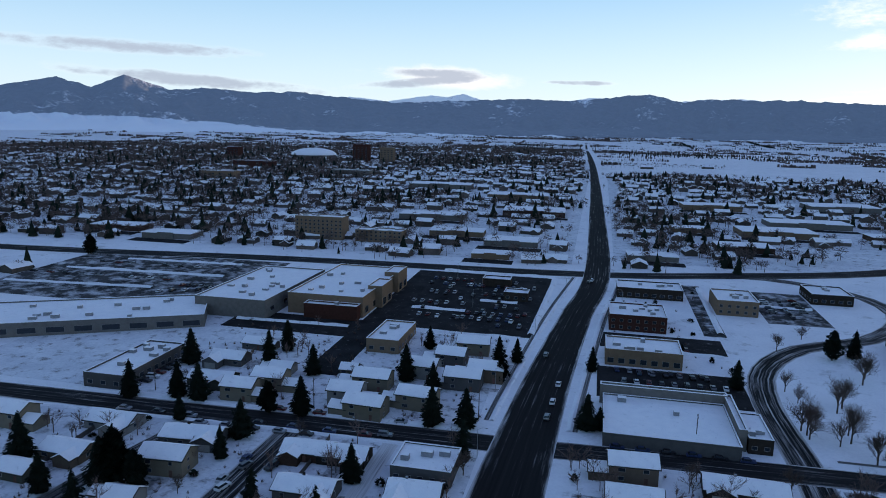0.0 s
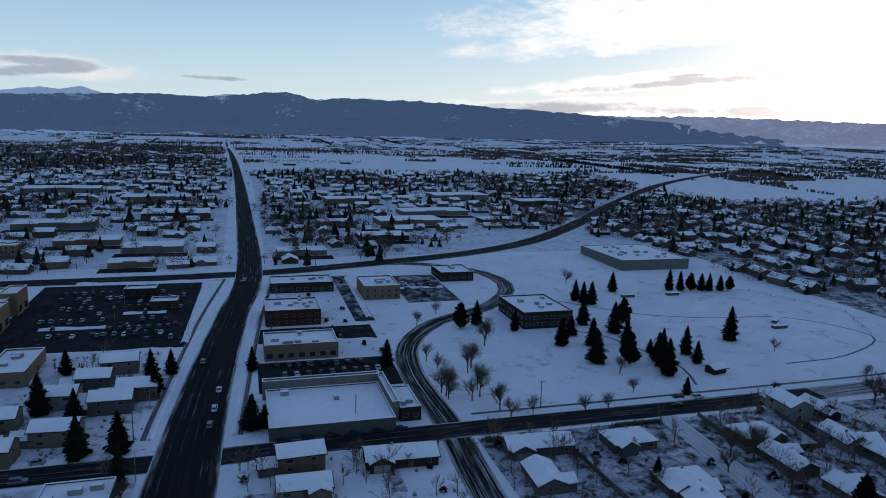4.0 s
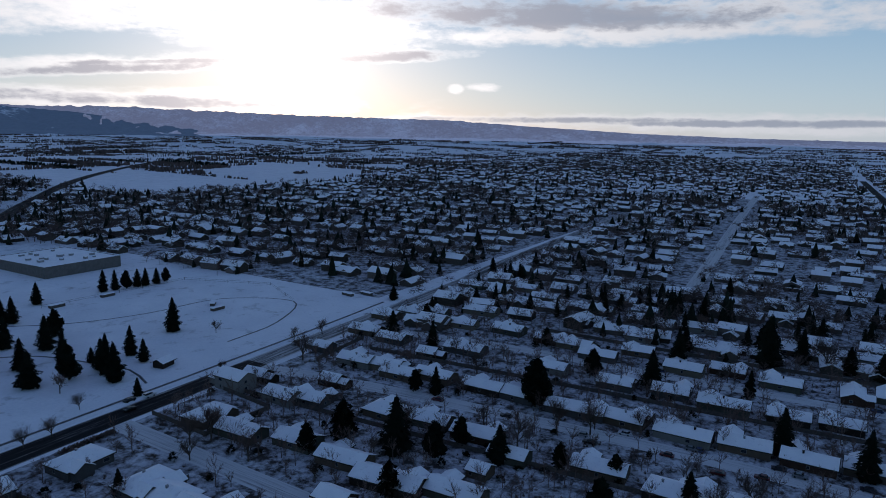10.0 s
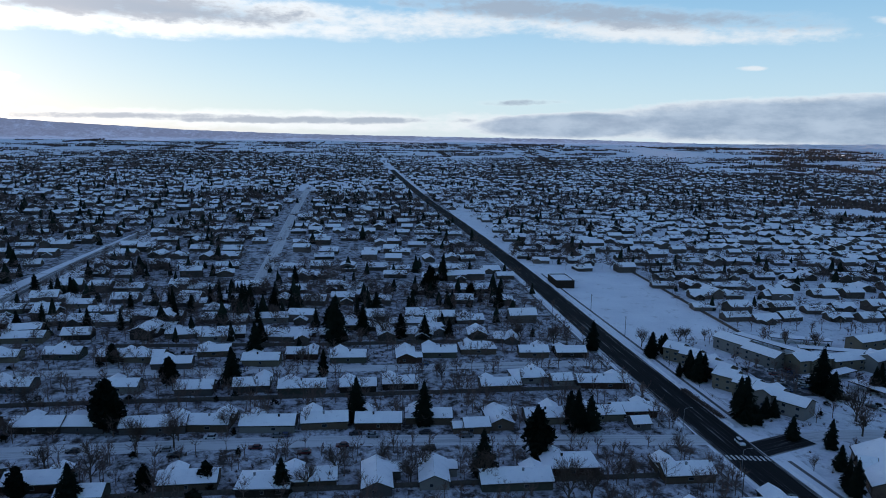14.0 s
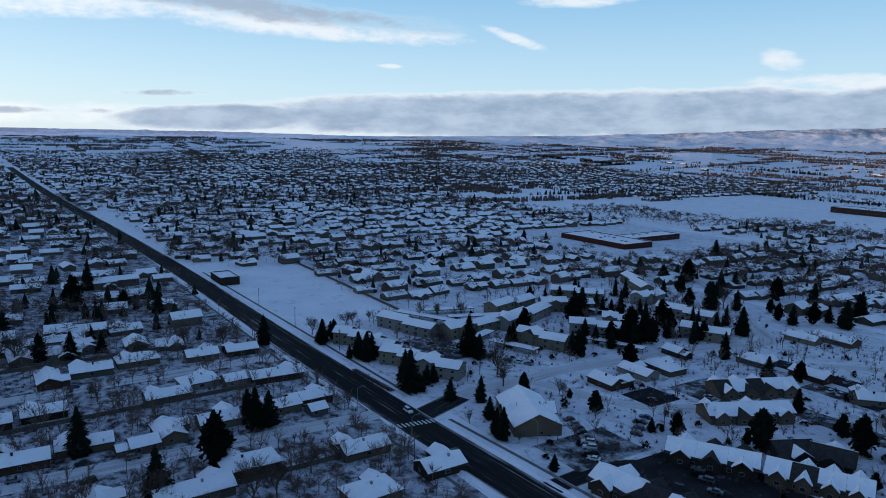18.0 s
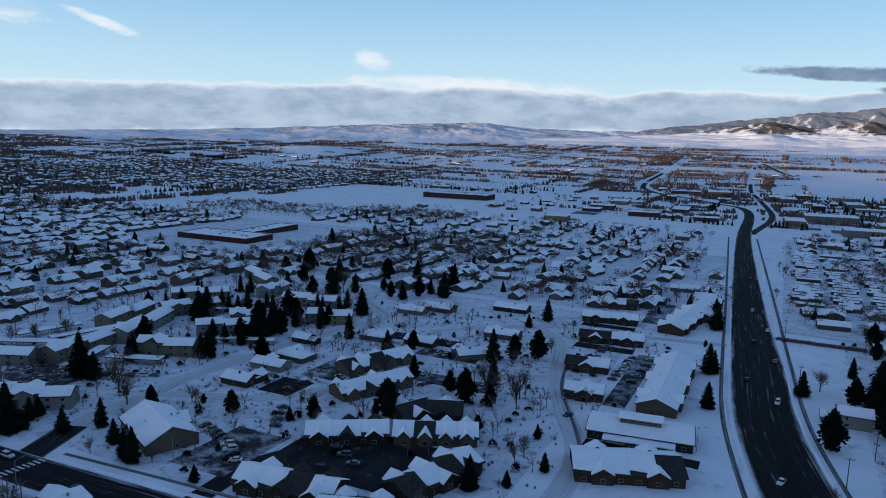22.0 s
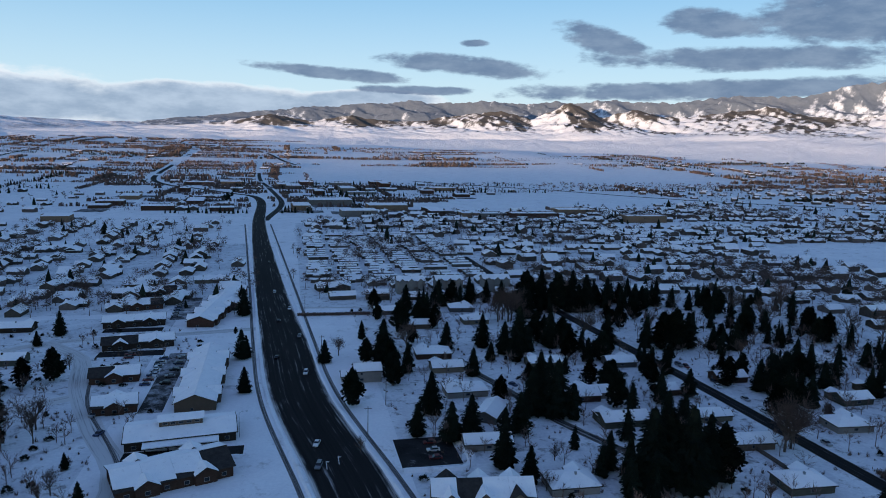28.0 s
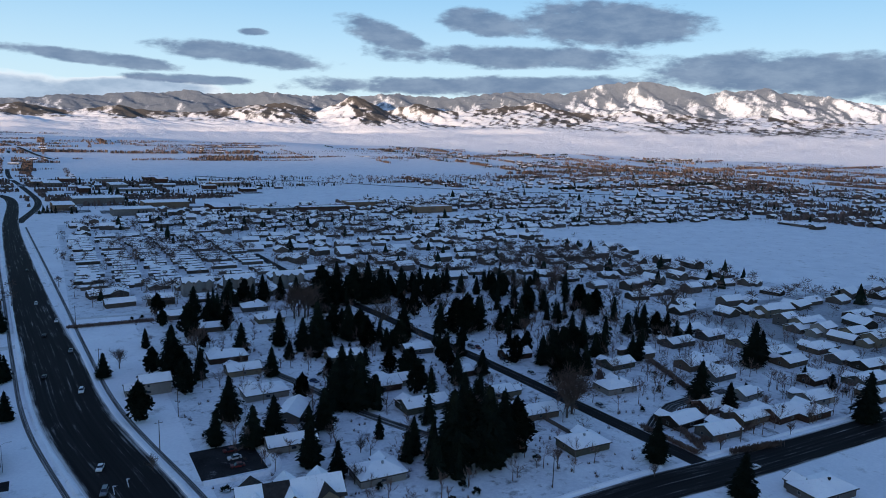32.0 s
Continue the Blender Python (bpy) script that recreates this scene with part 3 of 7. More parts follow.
    dark.color_ramp.elements[0].color, dark.color_ramp.elements[1].color = (*[c * 0.7 for c in forest], 1), (*[c * 1.35 for c in forest], 1)
    t.links.new(n2.outputs["Fac"], dark.inputs[0])
    t.links.new(dark.outputs[0], mix.inputs[6])
    mix.inputs[7].default_value = (*snowcol, 1)
    t.links.new(mix.outputs[2], bsdf.inputs["Base Color"])
    if air:                         # haze before the farthest ranges, put into their own emission
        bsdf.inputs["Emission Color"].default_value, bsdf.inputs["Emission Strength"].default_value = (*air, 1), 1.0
    bp = node(t, "ShaderNodeBump", Strength=0.4, Distance=14.0)
    t.links.new(n2.outputs["Fac"], bp.inputs["Height"])
    t.links.new(bp.outputs[0], bsdf.inputs["Normal"])
    return m


def spur_range(name, ridge, feet, benches, r_top, spur, cut, mat, label, lean=0.5, steps=64):
    """A mountain range over a snowy fan: spurs and gullies run down from the crest. feet: azimuth and distance; benches: azimuth and height of the fan's upper edge in degrees."""
    a0, a1 = ridge[0][0], ridge[-1][0]
    nu, nv = int((a1 - a0) * 7), steps
    xs, ys = [q[0] for q in ridge], [q[1] for q in ridge]
    b = Build()
    for i in range(nu + 1):
        a = a0 + (a1 - a0) * i / nu
        e = float(np.interp(a, xs, ys))
        ca, sa = math.cos(radians(a)), math.sin(radians(a))
        r0 = float(np.interp(a, [q[0] for q in feet], [q[1] for q in feet]))
        r1 = r0 + 0.5 * (r_top - r0)
        z0 = gz(r0 * sa, r0 * ca) - 5
        e1 = min(float(np.interp(a, [q[0] for q in benches], [q[1] for q in benches])), e - 0.25)
        z1, z2 = 102 + r1 * math.tan(radians(e1)), 102 + r_top * math.tan(radians(e))
        big = noise.noise((a / spur * 0.35, 3.1, 8.0))
        for k in range(nv + 1):
            s = k / nv
            if s < 0.22:
                u = s / 0.22
                r = r0 + (r1 - r0) * u
                x, y = r * sa, r * ca
                z = z0 + (z1 - z0) * u ** 1.25 + noise.fractal((x / 190, y / 190, 4.0), 0.9, 2.0, 4) * 9 * u
            else:
                u = (s - 0.22) / 0.78
                r = r1 + (r_top - r1) * u
                x, y = r * sa, r * ca
                bend = 0.5 * noise.noise((a / spur * 0.6, u * 1.4, 2.0))
                rid = noise.ridged_multi_fractal((a / spur + lean * u + bend, u * 1.1 + 0.3 * big, 4.4), 0.85, 2.15, 6, 1.0, 2.0) / 2.4
                rid = max(0.0, min(1.15, rid))
                fine = noise.fractal((x / 46, y / 46, 2.0), 0.75, 2.1, 5)
                body = u ** 0.9 * (1 - cut * (1 - rid) * math.sin(math.pi * min(1.0, u * 0.93)) ** 0.6)
                z = z1 + (z2 - z1) * body + fine * 8 * min(1, 3 * u) * min(1.0, (i + 1) / 40, (nu - i + 1) / 40) * max(0.25, min(1.0, e / 2.0))
                z += noise.fractal((x / 190, y / 190, 4.0), 0.9, 2.0, 4) * 9 * max(0.0, 1 - 4 * u)
            b.v.append((x, y, z))
    w = nv + 1
    for i in range(nu):
        for k in range(nv):
            n = i * w + k
            b.f.append((n, n + 1, n + w + 1, n + w))
            b.m.append(0)
    ob = structure(name, b, mat, label, "mountains")
    for q in ob.data.polygons:
        q.use_smooth = True
    return ob


FRONT_RIDGE = [(160, -0.5), (166, -0.2), (172.3, 0.2), (175.2, 0.55), (178.6, 1.3), (181.4, 0.8), (184.7, 1.35), (188.1, 0.95), (190.7, 1.1), (194.3, 1.75), (196.5, 2.05), (199.2, 1.4), (202.1, 2.8), (204.6, 1.95), (207.3, 2.3),
               (210.5, 1.7), (213.1, 2.25), (216.4, 2.7), (219.4, 2.1), (221.1, 1.9), (224.6, 2.2), (227.9, 1.9), (229.8, 1.6), (232.7, 2.0), (238, 1.7), (246, 1.5), (262, 1.2), (275, 0.6)]
# Where air is given, it and the blue-grey forest colours paint in distance haze.
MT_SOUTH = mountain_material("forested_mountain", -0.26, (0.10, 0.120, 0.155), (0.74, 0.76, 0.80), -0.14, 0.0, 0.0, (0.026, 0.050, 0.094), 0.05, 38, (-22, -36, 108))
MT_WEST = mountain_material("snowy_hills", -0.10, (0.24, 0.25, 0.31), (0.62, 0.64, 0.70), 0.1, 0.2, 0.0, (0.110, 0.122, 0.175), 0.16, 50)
MT_PALE = mountain_material("pale_hills", 0.10, (0.26, 0.27, 0.31), (0.82, 0.81, 0.82), 0.1, 0.8, 0.3, None, 0.12)
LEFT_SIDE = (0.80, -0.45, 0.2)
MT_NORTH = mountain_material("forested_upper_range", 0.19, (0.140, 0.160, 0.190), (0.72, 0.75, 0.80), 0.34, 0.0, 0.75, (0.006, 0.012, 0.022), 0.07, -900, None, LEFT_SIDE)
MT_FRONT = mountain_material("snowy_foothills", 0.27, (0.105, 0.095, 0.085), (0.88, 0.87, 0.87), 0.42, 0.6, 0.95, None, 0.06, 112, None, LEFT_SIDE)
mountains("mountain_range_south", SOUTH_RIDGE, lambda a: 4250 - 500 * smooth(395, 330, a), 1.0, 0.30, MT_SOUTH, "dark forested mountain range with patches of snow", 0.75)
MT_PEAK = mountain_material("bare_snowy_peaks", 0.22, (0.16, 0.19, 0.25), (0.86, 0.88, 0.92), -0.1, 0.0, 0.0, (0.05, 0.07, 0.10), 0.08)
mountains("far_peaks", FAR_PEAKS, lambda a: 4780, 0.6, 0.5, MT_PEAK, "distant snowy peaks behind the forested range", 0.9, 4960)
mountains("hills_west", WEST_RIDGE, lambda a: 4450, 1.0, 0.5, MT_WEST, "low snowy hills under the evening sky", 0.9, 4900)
spur_range("hills_north_west", NORTH_WEST_HILLS, [(104, 3900), (176, 3900)], [(104, -0.9), (140, -0.6), (176, -0.5)], 4850, 5.0, 0.5, MT_PALE, "low pale snowy hills far across the plain", 0.3, 30)
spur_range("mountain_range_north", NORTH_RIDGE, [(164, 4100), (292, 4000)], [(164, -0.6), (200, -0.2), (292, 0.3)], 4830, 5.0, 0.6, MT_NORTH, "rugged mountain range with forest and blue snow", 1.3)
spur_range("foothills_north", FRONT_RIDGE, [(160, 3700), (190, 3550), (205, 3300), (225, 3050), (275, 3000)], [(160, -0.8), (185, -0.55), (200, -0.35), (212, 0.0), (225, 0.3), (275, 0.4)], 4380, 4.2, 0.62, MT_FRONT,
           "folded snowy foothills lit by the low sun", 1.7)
# ---- kits: houses, trees, cars, poles ----
WALLS = [material("tan_siding", (0.105, 0.076, 0.056), (0.130, 0.096, 0.072), 0.6, 9.0, 0.8, bump=0.01, spread=0.12),
         material("cream_siding", (0.160, 0.134, 0.100), (0.192, 0.162, 0.122), 0.6, 9.0, 0.8, bump=0.01, spread=0.10),
         material("grey_siding", (0.078, 0.072, 0.070), (0.102, 0.095, 0.092), 0.6, 9.0, 0.8, bump=0.01, spread=0.15),
         material("brown_brick", (0.052, 0.030, 0.022), (0.079, 0.045, 0.034), 1.2, 14.0, 0.9, bump=0.02, spread=0.15),
         material("white_siding", (0.200, 0.185, 0.170), (0.240, 0.225, 0.208), 0.6, 9.0, 0.75, bump=0.01, spread=0.08),
         material("sage_siding", (0.066, 0.066, 0.052), (0.088, 0.088, 0.070), 0.6, 9.0, 0.8, bump=0.01, spread=0.15),
         material("dark_timber", (0.028, 0.022, 0.018), (0.048, 0.037, 0.030), 0.8, 9.0, 0.85, bump=0.02, spread=0.15)]
WALL_WORDS = ["tan siding", "cream siding", "grey siding", "brown brick", "white siding", "sage-green siding", "dark timber"]
RED_BRICK = material("red_brick", (0.051, 0.021, 0.017), (0.078, 0.033, 0.025), 1.2, 14.0, 0.9, bump=0.02)
BEIGE_BLOCK = material("beige_block", (0.165, 0.112, 0.074), (0.222, 0.152, 0.104), 0.7, 10.0, 0.85, bump=0.02)
CONCRETE = material("pale_concrete", (0.125, 0.114, 0.104), (0.182, 0.168, 0.154), 0.5, 8.0, 0.9, bump=0.01, c=(0.25, 0.24, 0.23), spots=(0.6, 0.8))
DOOR = material("painted_door", (0.12, 0.06, 0.05), (0.20, 0.11, 0.09), 1.0, 12.0, 0.5, spread=0.4)
GARAGE = material("garage_door_paint", (0.20, 0.19, 0.17), (0.26, 0.25, 0.23), 1.0, 12.0, 0.6, spread=0.15)
FENCE = material("weathered_fence", (0.075, 0.062, 0.055), (0.14, 0.12, 0.105), 1.0, 12.0, 0.95, bump=0.01)
METAL = material("galvanised_metal", (0.22, 0.23, 0.24), (0.34, 0.35, 0.36), 1.0, 10.0, 0.45, metal=0.7)
POLE = material("pole_timber", (0.07, 0.055, 0.045), (0.12, 0.095, 0.08), 2.0, 20.0, 0.95)
TYRE = material("tyre_rubber", (0.015, 0.015, 0.016), (0.03, 0.03, 0.03), 3.0, 20.0, 0.9)
PAINTS = [material("white_car_paint", (0.60, 0.61, 0.62), (0.68, 0.69, 0.70), 1.0, 8.0, 0.35),
          material("black_car_paint", (0.007, 0.007, 0.008), (0.017, 0.017, 0.018), 1.0, 8.0, 0.3),
          material("silver_car_paint", (0.154, 0.160, 0.171), (0.198, 0.204, 0.215), 1.0, 8.0, 0.3, metal=0.4),
          material("red_car_paint", (0.088, 0.011, 0.010), (0.132, 0.019, 0.017), 1.0, 8.0, 0.35),
          material("blue_car_paint", (0.017, 0.028, 0.055), (0.028, 0.044, 0.083), 1.0, 8.0, 0.35)]
PAINT_WORDS = ["white", "black", "silver", "dark red", "dark blue"]


def sheet(b, pts, t, mi=0):
    """A sheet over any flat outline (seen from above anticlockwise) with the thickness t, upwards."""
    n = len(pts)
    up = [(p[0], p[1], p[2] + t) for p in pts]
    b.solid(list(pts) + up, [tuple(range(n - 1, -1, -1)), tuple(range(n, 2 * n))] + [(i, (i + 1) % n, n + (i + 1) % n, n + i) for i in range(n)], mi)


def turned(p, m):
    q = m @ Vector(p)
    return (q.x, q.y, q.z)


def gable(b, w, d, h, rise, o, t, lift=0.0, inset=0.0, m=Matrix.Identity(4)):
    """Two roof slopes over a w x d plan, with the ridge along x."""
    w, d2 = w / 2 + o - inset, d / 2
    k = rise / d2
    e = d2 + o - inset
    for s in (-1, 1):
        q = [(-w, s * e, h - k * (e - d2) + lift), (w, s * e, h - k * (e - d2) + lift), (w, s * inset * 0.1, h + rise + lift - 0.1 * inset * k), (-w, s * inset * 0.1, h + rise + lift - 0.1 * inset * k)]
        if s > 0:
            q = [q[1], q[0], q[3], q[2]]
        sheet(b, [turned(p, m) for p in q], t)


def hip(b, w, d, h, rise, o, t, lift=0.0, inset=0.0, m=Matrix.Identity(4)):
    k = rise / (d / 2)
    W, D = w / 2 + o - inset, d / 2 + o - inset
    z = h - k * (o - inset) + lift
    top = z + k * D
    r = max(0.3, W - D)
    A, B, C, E, F, G = (-W, -D, z), (W, -D, z), (W, D, z), (-W, D, z), (-r, 0, top), (r, 0, top)
    for q in ([A, B, G, F], [C, E, F, G], [B, C, G], [E, A, F]):
        sheet(b, [turned(p, m) for p in q], t)


def body_walls(b, w, d, h, rise, peak=True, m=Matrix.Identity(4)):
    w, d = w / 2, d / 2
    P = [(-w, -d, -1.2), (w, -d, -1.2), (w, d, -1.2), (-w, d, -1.2), (-w, -d, h), (w, -d, h), (w, d, h), (-w, d, h), (-w, 0, h + rise), (w, 0, h + rise)]
    F = [(0, 1, 5, 4), (2, 3, 7, 6), (1, 2, 6, 9, 5), (3, 0, 4, 8, 7)] if peak else [(0, 1, 5, 4), (2, 3, 7, 6), (1, 2, 6, 5), (3, 0, 4, 7)]
    b.solid([turned(p, m) for p in P], F)


def window(parent, x, y, z, w, h, face, name="window"):
    """A framed pane set on a wall that faces -y, +y, -x or +x (0 to 3)."""
    b = Build()
    m = pose(x, y, z, 0, 0, (0, 180, -90, 90)[face])
    f = 0.09
    for x0, z0, x1, z1 in ((-w / 2, -h / 2, w / 2, -h / 2 + f), (-w / 2, h / 2 - f, w / 2, h / 2), (-w / 2, -h / 2 + f, -w / 2 + f, h / 2 - f), (w / 2 - f, -h / 2 + f, w / 2, h / 2 - f)):
        k = len(b.v)
        b.box(x0, -0.07, z0, x1, 0.02, z1, 0)
        b.v[k:] = [turned(p, m) for p in b.v[k:]]
    k = len(b.v)
    b.box(-w / 2 + f, -0.035, -h / 2 + f, w / 2 - f, 0.02, h / 2 - f, 1)
    b.v[k:] = [turned(p, m) for p in b.v[k:]]
    return part(name, b, [TRIM, GLASS], parent)


def panel(name, parent, x, y, z, w, h, face, mat, label=""):
    b = Build()
    m = pose(x, y, z, 0, 0, (0, 180, -90, 90)[face])
    b.box(-w / 2, -0.06, -h / 2, w / 2, 0.03, h / 2)
    for i in range(1, 4 if h > 2.05 else 2):
        b.box(-w / 2 + 0.1, -0.09, -h / 2 + h * i / 4 - 0.03, w / 2 - 0.1, -0.05, -h / 2 + h * i / 4 + 0.03)
    b.v = [turned(p, m) for p in b.v]
    return part(name, b, mat, parent, label)


def house(wall, w, d, h, rise, form, wing, seed):
    rnd = random.Random(seed)
    word = {"r": "long low", "l": "L-shaped", "h": "hip-roofed", "s": "small", "t": "two-storey", "w": "wide low", "g": "detached garage-like"}[form]
    top = thing("house", word + " house with " + WALL_WORDS[wall] + " and a snow-covered roof", "house", "houses of the neighbourhood")
    hipped = form == "h"
    b = Build()
    body_walls(b, w, d, h, rise, not hipped)
    (r, s) = (Build(), Build())
    roofing = hip if hipped else gable
    roofing(r, w, d, h, rise, 0.6, 0.16)
    roofing(s, w, d, h, rise, 0.6, 0.17, 0.163, 0.22)
    flip = rnd.choice((-1, 1))
    second = {"r": (pose(flip * w * 0.27, -d / 2 - 0.2, 0, 0, 0, 90), 5.4, 5.8, h - 0.06, rise * 0.74),
              "h": (pose(flip * w * 0.24, -d / 2 + 0.3, 0, 0, 0, 90), 4.8, 6.0, h - 0.06, rise * 0.8),
              "s": (pose(flip * (w / 2 + 1.5), 0.4, 0), 5.0, d * 0.68, h - 0.4, rise * 0.66),
              "t": (pose(flip * (w / 2 + 2.2), -0.8, 0), 6.4, 6.6, 2.6, 1.6)}.get(form)
    part("wall", b, WALLS[wall], top, WALL_WORDS[wall] + " wall")
    part("roof", r, SHINGLE, top, "dark shingle roof")
    part("roof_snow", s, ROOF_SNOW, top, "even layer of snow")
    if second:
        m2, length, wide, tall, up = second
        b, r, s = Build(), Build(), Build()
        body_walls(b, length, wide, tall, up, True, m2)
        gable(r, length, wide, tall, up, 0.5, 0.15, 0.0, 0.0, m2)
        gable(s, length, wide, tall, up, 0.5, 0.16, 0.155, 0.2, m2)
        ell = part("wing", b, WALLS[wall], top)
        part("wing_roof", r, SHINGLE, ell)
        part("wing_snow", s, ROOF_SNOW, ell)
    if wing:
        wx, ww, wd = wing
        m = pose(wx, -d / 2 - wd / 2 + 1.5, 0, 0, 0, 90)
        b, r, s = Build(), Build(), Build()
        rw = min(rise * 0.95, rise * ww / d + 0.3)
        body_walls(b, wd + 3, ww, h - 0.1, rw, True, m)
        wing_wall = part("wing", b, WALLS[wall], top)
        gable(r, wd + 3, ww, h - 0.1, rw, 0.5, 0.15, 0, 0, m)
        part("wing_roof", r, SHINGLE, wing_wall)
        gable(s, wd + 3, ww, h - 0.1, rw, 0.5, 0.16, 0.155, 0.2, m)
        part("wing_snow", s, ROOF_SNOW, wing_wall)
        panel("garage_door", wing_wall, wx, -d / 2 - wd, 1.15, ww * 0.68, 2.2, 0, GARAGE, "pale sectional garage door")
    storeys = 2 if h > 4 else 1
    for lv in range(storeys):
        z = 1.55 + 2.5 * lv
        n = max(2, int(w / 4.5))
        for i in range(n):
            x = -w / 2 + w * (i + 0.5) / n
            if not (wing and abs(x - wing[0]) < wing[1] / 2 + 0.8):
                if i == n // 2 and lv == 0:
                    panel("front_door", top, x, -d / 2, 1.03, 1.0, 2.06, 0, DOOR)
                else:
                    window(top, x, -d / 2, z, rnd.choice((1.2, 1.6, 2.1)), 1.2, 0)
            if i == 1:
                window(top, x, d / 2, z, rnd.choice((1.0, 1.5, 1.8)), 1.15, 1)
        if form not in "gs":
            window(top, -w / 2, 0.1 * d, z, 1.2, 1.1, 2)
            window(top, w / 2, -0.1 * d, z, 1.2, 1.1, 3)
    if form in "lhw":
        c = Build()
        cx = rnd.uniform(-w * 0.25, w * 0.25)
        c.box(cx - 0.3, 0.8, h, cx + 0.3, 1.4, h + rise + 0.45)
        c.box(cx - 0.36, 0.74, h + rise + 0.45, cx + 0.36, 1.46, h + rise + 0.55)
        part("chimney", c, METAL if seed % 2 else WALLS[6], top, "short chimney")
    return top


FORMS = {"r": (15.5, 8.6, 2.7, 1.9), "l": (15, 8.8, 2.8, 2.1), "h": (16, 10.5, 2.8, 2.2), "s": (9.5, 7.5, 2.7, 1.9), "t": (12.5, 9, 5.2, 2.1), "w": (20, 9.6, 2.8, 2.0), "g": (7, 6.5, 2.5, 1.6)}
KIT = {}


def put(key, make, m, size=1.0):
    """Places a thing: the first of a kind is built, the others are copies that share its meshes."""
    if key not in KIT:
        ob = make()
        ob.matrix_basis = m @ Matrix.Scale(size, 4)
        KIT[key] = (ob, size)
        return ob
    ob, s0 = KIT[key]
    return copy_thing(ob, m @ Matrix.Scale(size / s0, 4))


def place_house(form, x, y, turn, rnd):
    wall = rnd.choice((0, 0, 1, 2, 2, 3, 4, 5, 6)) if form != "t" else rnd.choice((0, 1, 1, 4, 2))
    var = rnd.randrange(2)
    w, d, h, rise = FORMS[form]
    w *= (0.92, 1.06)[var]
    wing = {"l": ((-w * 0.28, w * 0.28)[var], 6.6, 4.5), "w": ((w * 0.3, -w * 0.3)[var], 7.0, 1.8)}.get(form)
    return put((form, wall, var), lambda: house(wall, w, d, h, rise, form, wing, hash((wall, var)) % 97 + ord(form)), at(x, y, turn))


def spruce(ratio, seed, word):
    """A conifer of height 10."""
    rnd = random.Random(seed)
    top = thing("spruce_tree", word, "conifer", "conifers")
    t = Build()
    t.tube((0, 0, -0.4), (0, 0, 8.8), 0.20, 0.03, 7)
    part("trunk", t, BARK, top)
    c = Build()
    R = 10 * ratio
    for i in range(1250):
        s = 1 - (1 - rnd.random()) ** 0.62
        a = rnd.random() * 6.283
        lobe = 0.80 + 0.42 * noise.noise((1.3 * math.cos(a), 1.3 * math.sin(a), s * 5 + seed)) + 0.16 * math.sin(s * 34 + 2 * a)
        reach = R * min(1.0, 0.62 + 2.4 * s) * ((1 - s) ** 0.72) * lobe * rnd.uniform(0.72, 1.12) + 0.10
        z = 0.55 + 9.1 * s + rnd.uniform(-0.2, 0.2)
        ca, sa = math.cos(a), math.sin(a)
        L = rnd.uniform(0.55, 1.1) * (0.45 + 0.75 * (1 - s))
        wd, dz = L * rnd.uniform(0.28, 0.45), -L * rnd.uniform(0.15, 0.6)
        u0 = max(0.0, reach - L)

        def P(u, v, h):
            return (u * ca - v * sa, u * sa + v * ca, z + h)

        c.poly([P(u0, 0, 0.12), P(u0 + L * 0.55, -wd, dz * 0.6), P(reach + 0.1, 0, dz)])
        c.poly([P(u0, 0, 0.12), P(reach + 0.1, 0, dz), P(u0 + L * 0.55, wd, dz * 0.6)])
    for z0, z1, k in ((0.5, 4.4, 0.56), (2.4, 7.0, 0.46), (4.8, 9.2, 0.32)):
        c.tube((0, 0, z0), (0, 0, z1), R * k, R * k * 0.35, 7, cap=False)
    c.tube((0, 0, 8.6), (0, 0, 10.0), 0.12, 0.01, 5)
    part("crown", c, SPRUCE, top, "dense dark-green needle crown")
    return top


def round_pine(seed):
    rnd = random.Random(seed)
    top = thing("pine_tree", "full rounded dark pine standing in the snow", "conifer", "conifers")
    t = Build()
    t.tube((0, 0, -0.4), (0, 0, 6.5), 0.3, 0.1, 7)
    part("trunk", t, BARK, top)
    c = Build()
    for i in range(420):
        a, u = rnd.random() * 6.283, rnd.random()
        e = math.asin(2 * u - 1)
        k = rnd.uniform(0.55, 1.05)
        z = 5.2 + 4.7 * k * math.sin(e)
        w = (3.9 - 0.24 * z) * k * math.cos(e) * (0.85 + 0.25 * math.sin(3 * a + z))
        x, y = w * math.cos(a), w * math.sin(a)
        q = Vector((x, y, z))
        for j in range(3):
            d = Vector((rnd.uniform(-1, 1), rnd.uniform(-1, 1), rnd.uniform(-0.6, 1)))
            f = d.orthogonal().normalized() * 0.45
            c.poly([q - d * 0.5 - f, q + d * 0.8, q - d * 0.5 + f])
    part("crown", c, SPRUCE, top, "clumped dark needles")
    return top


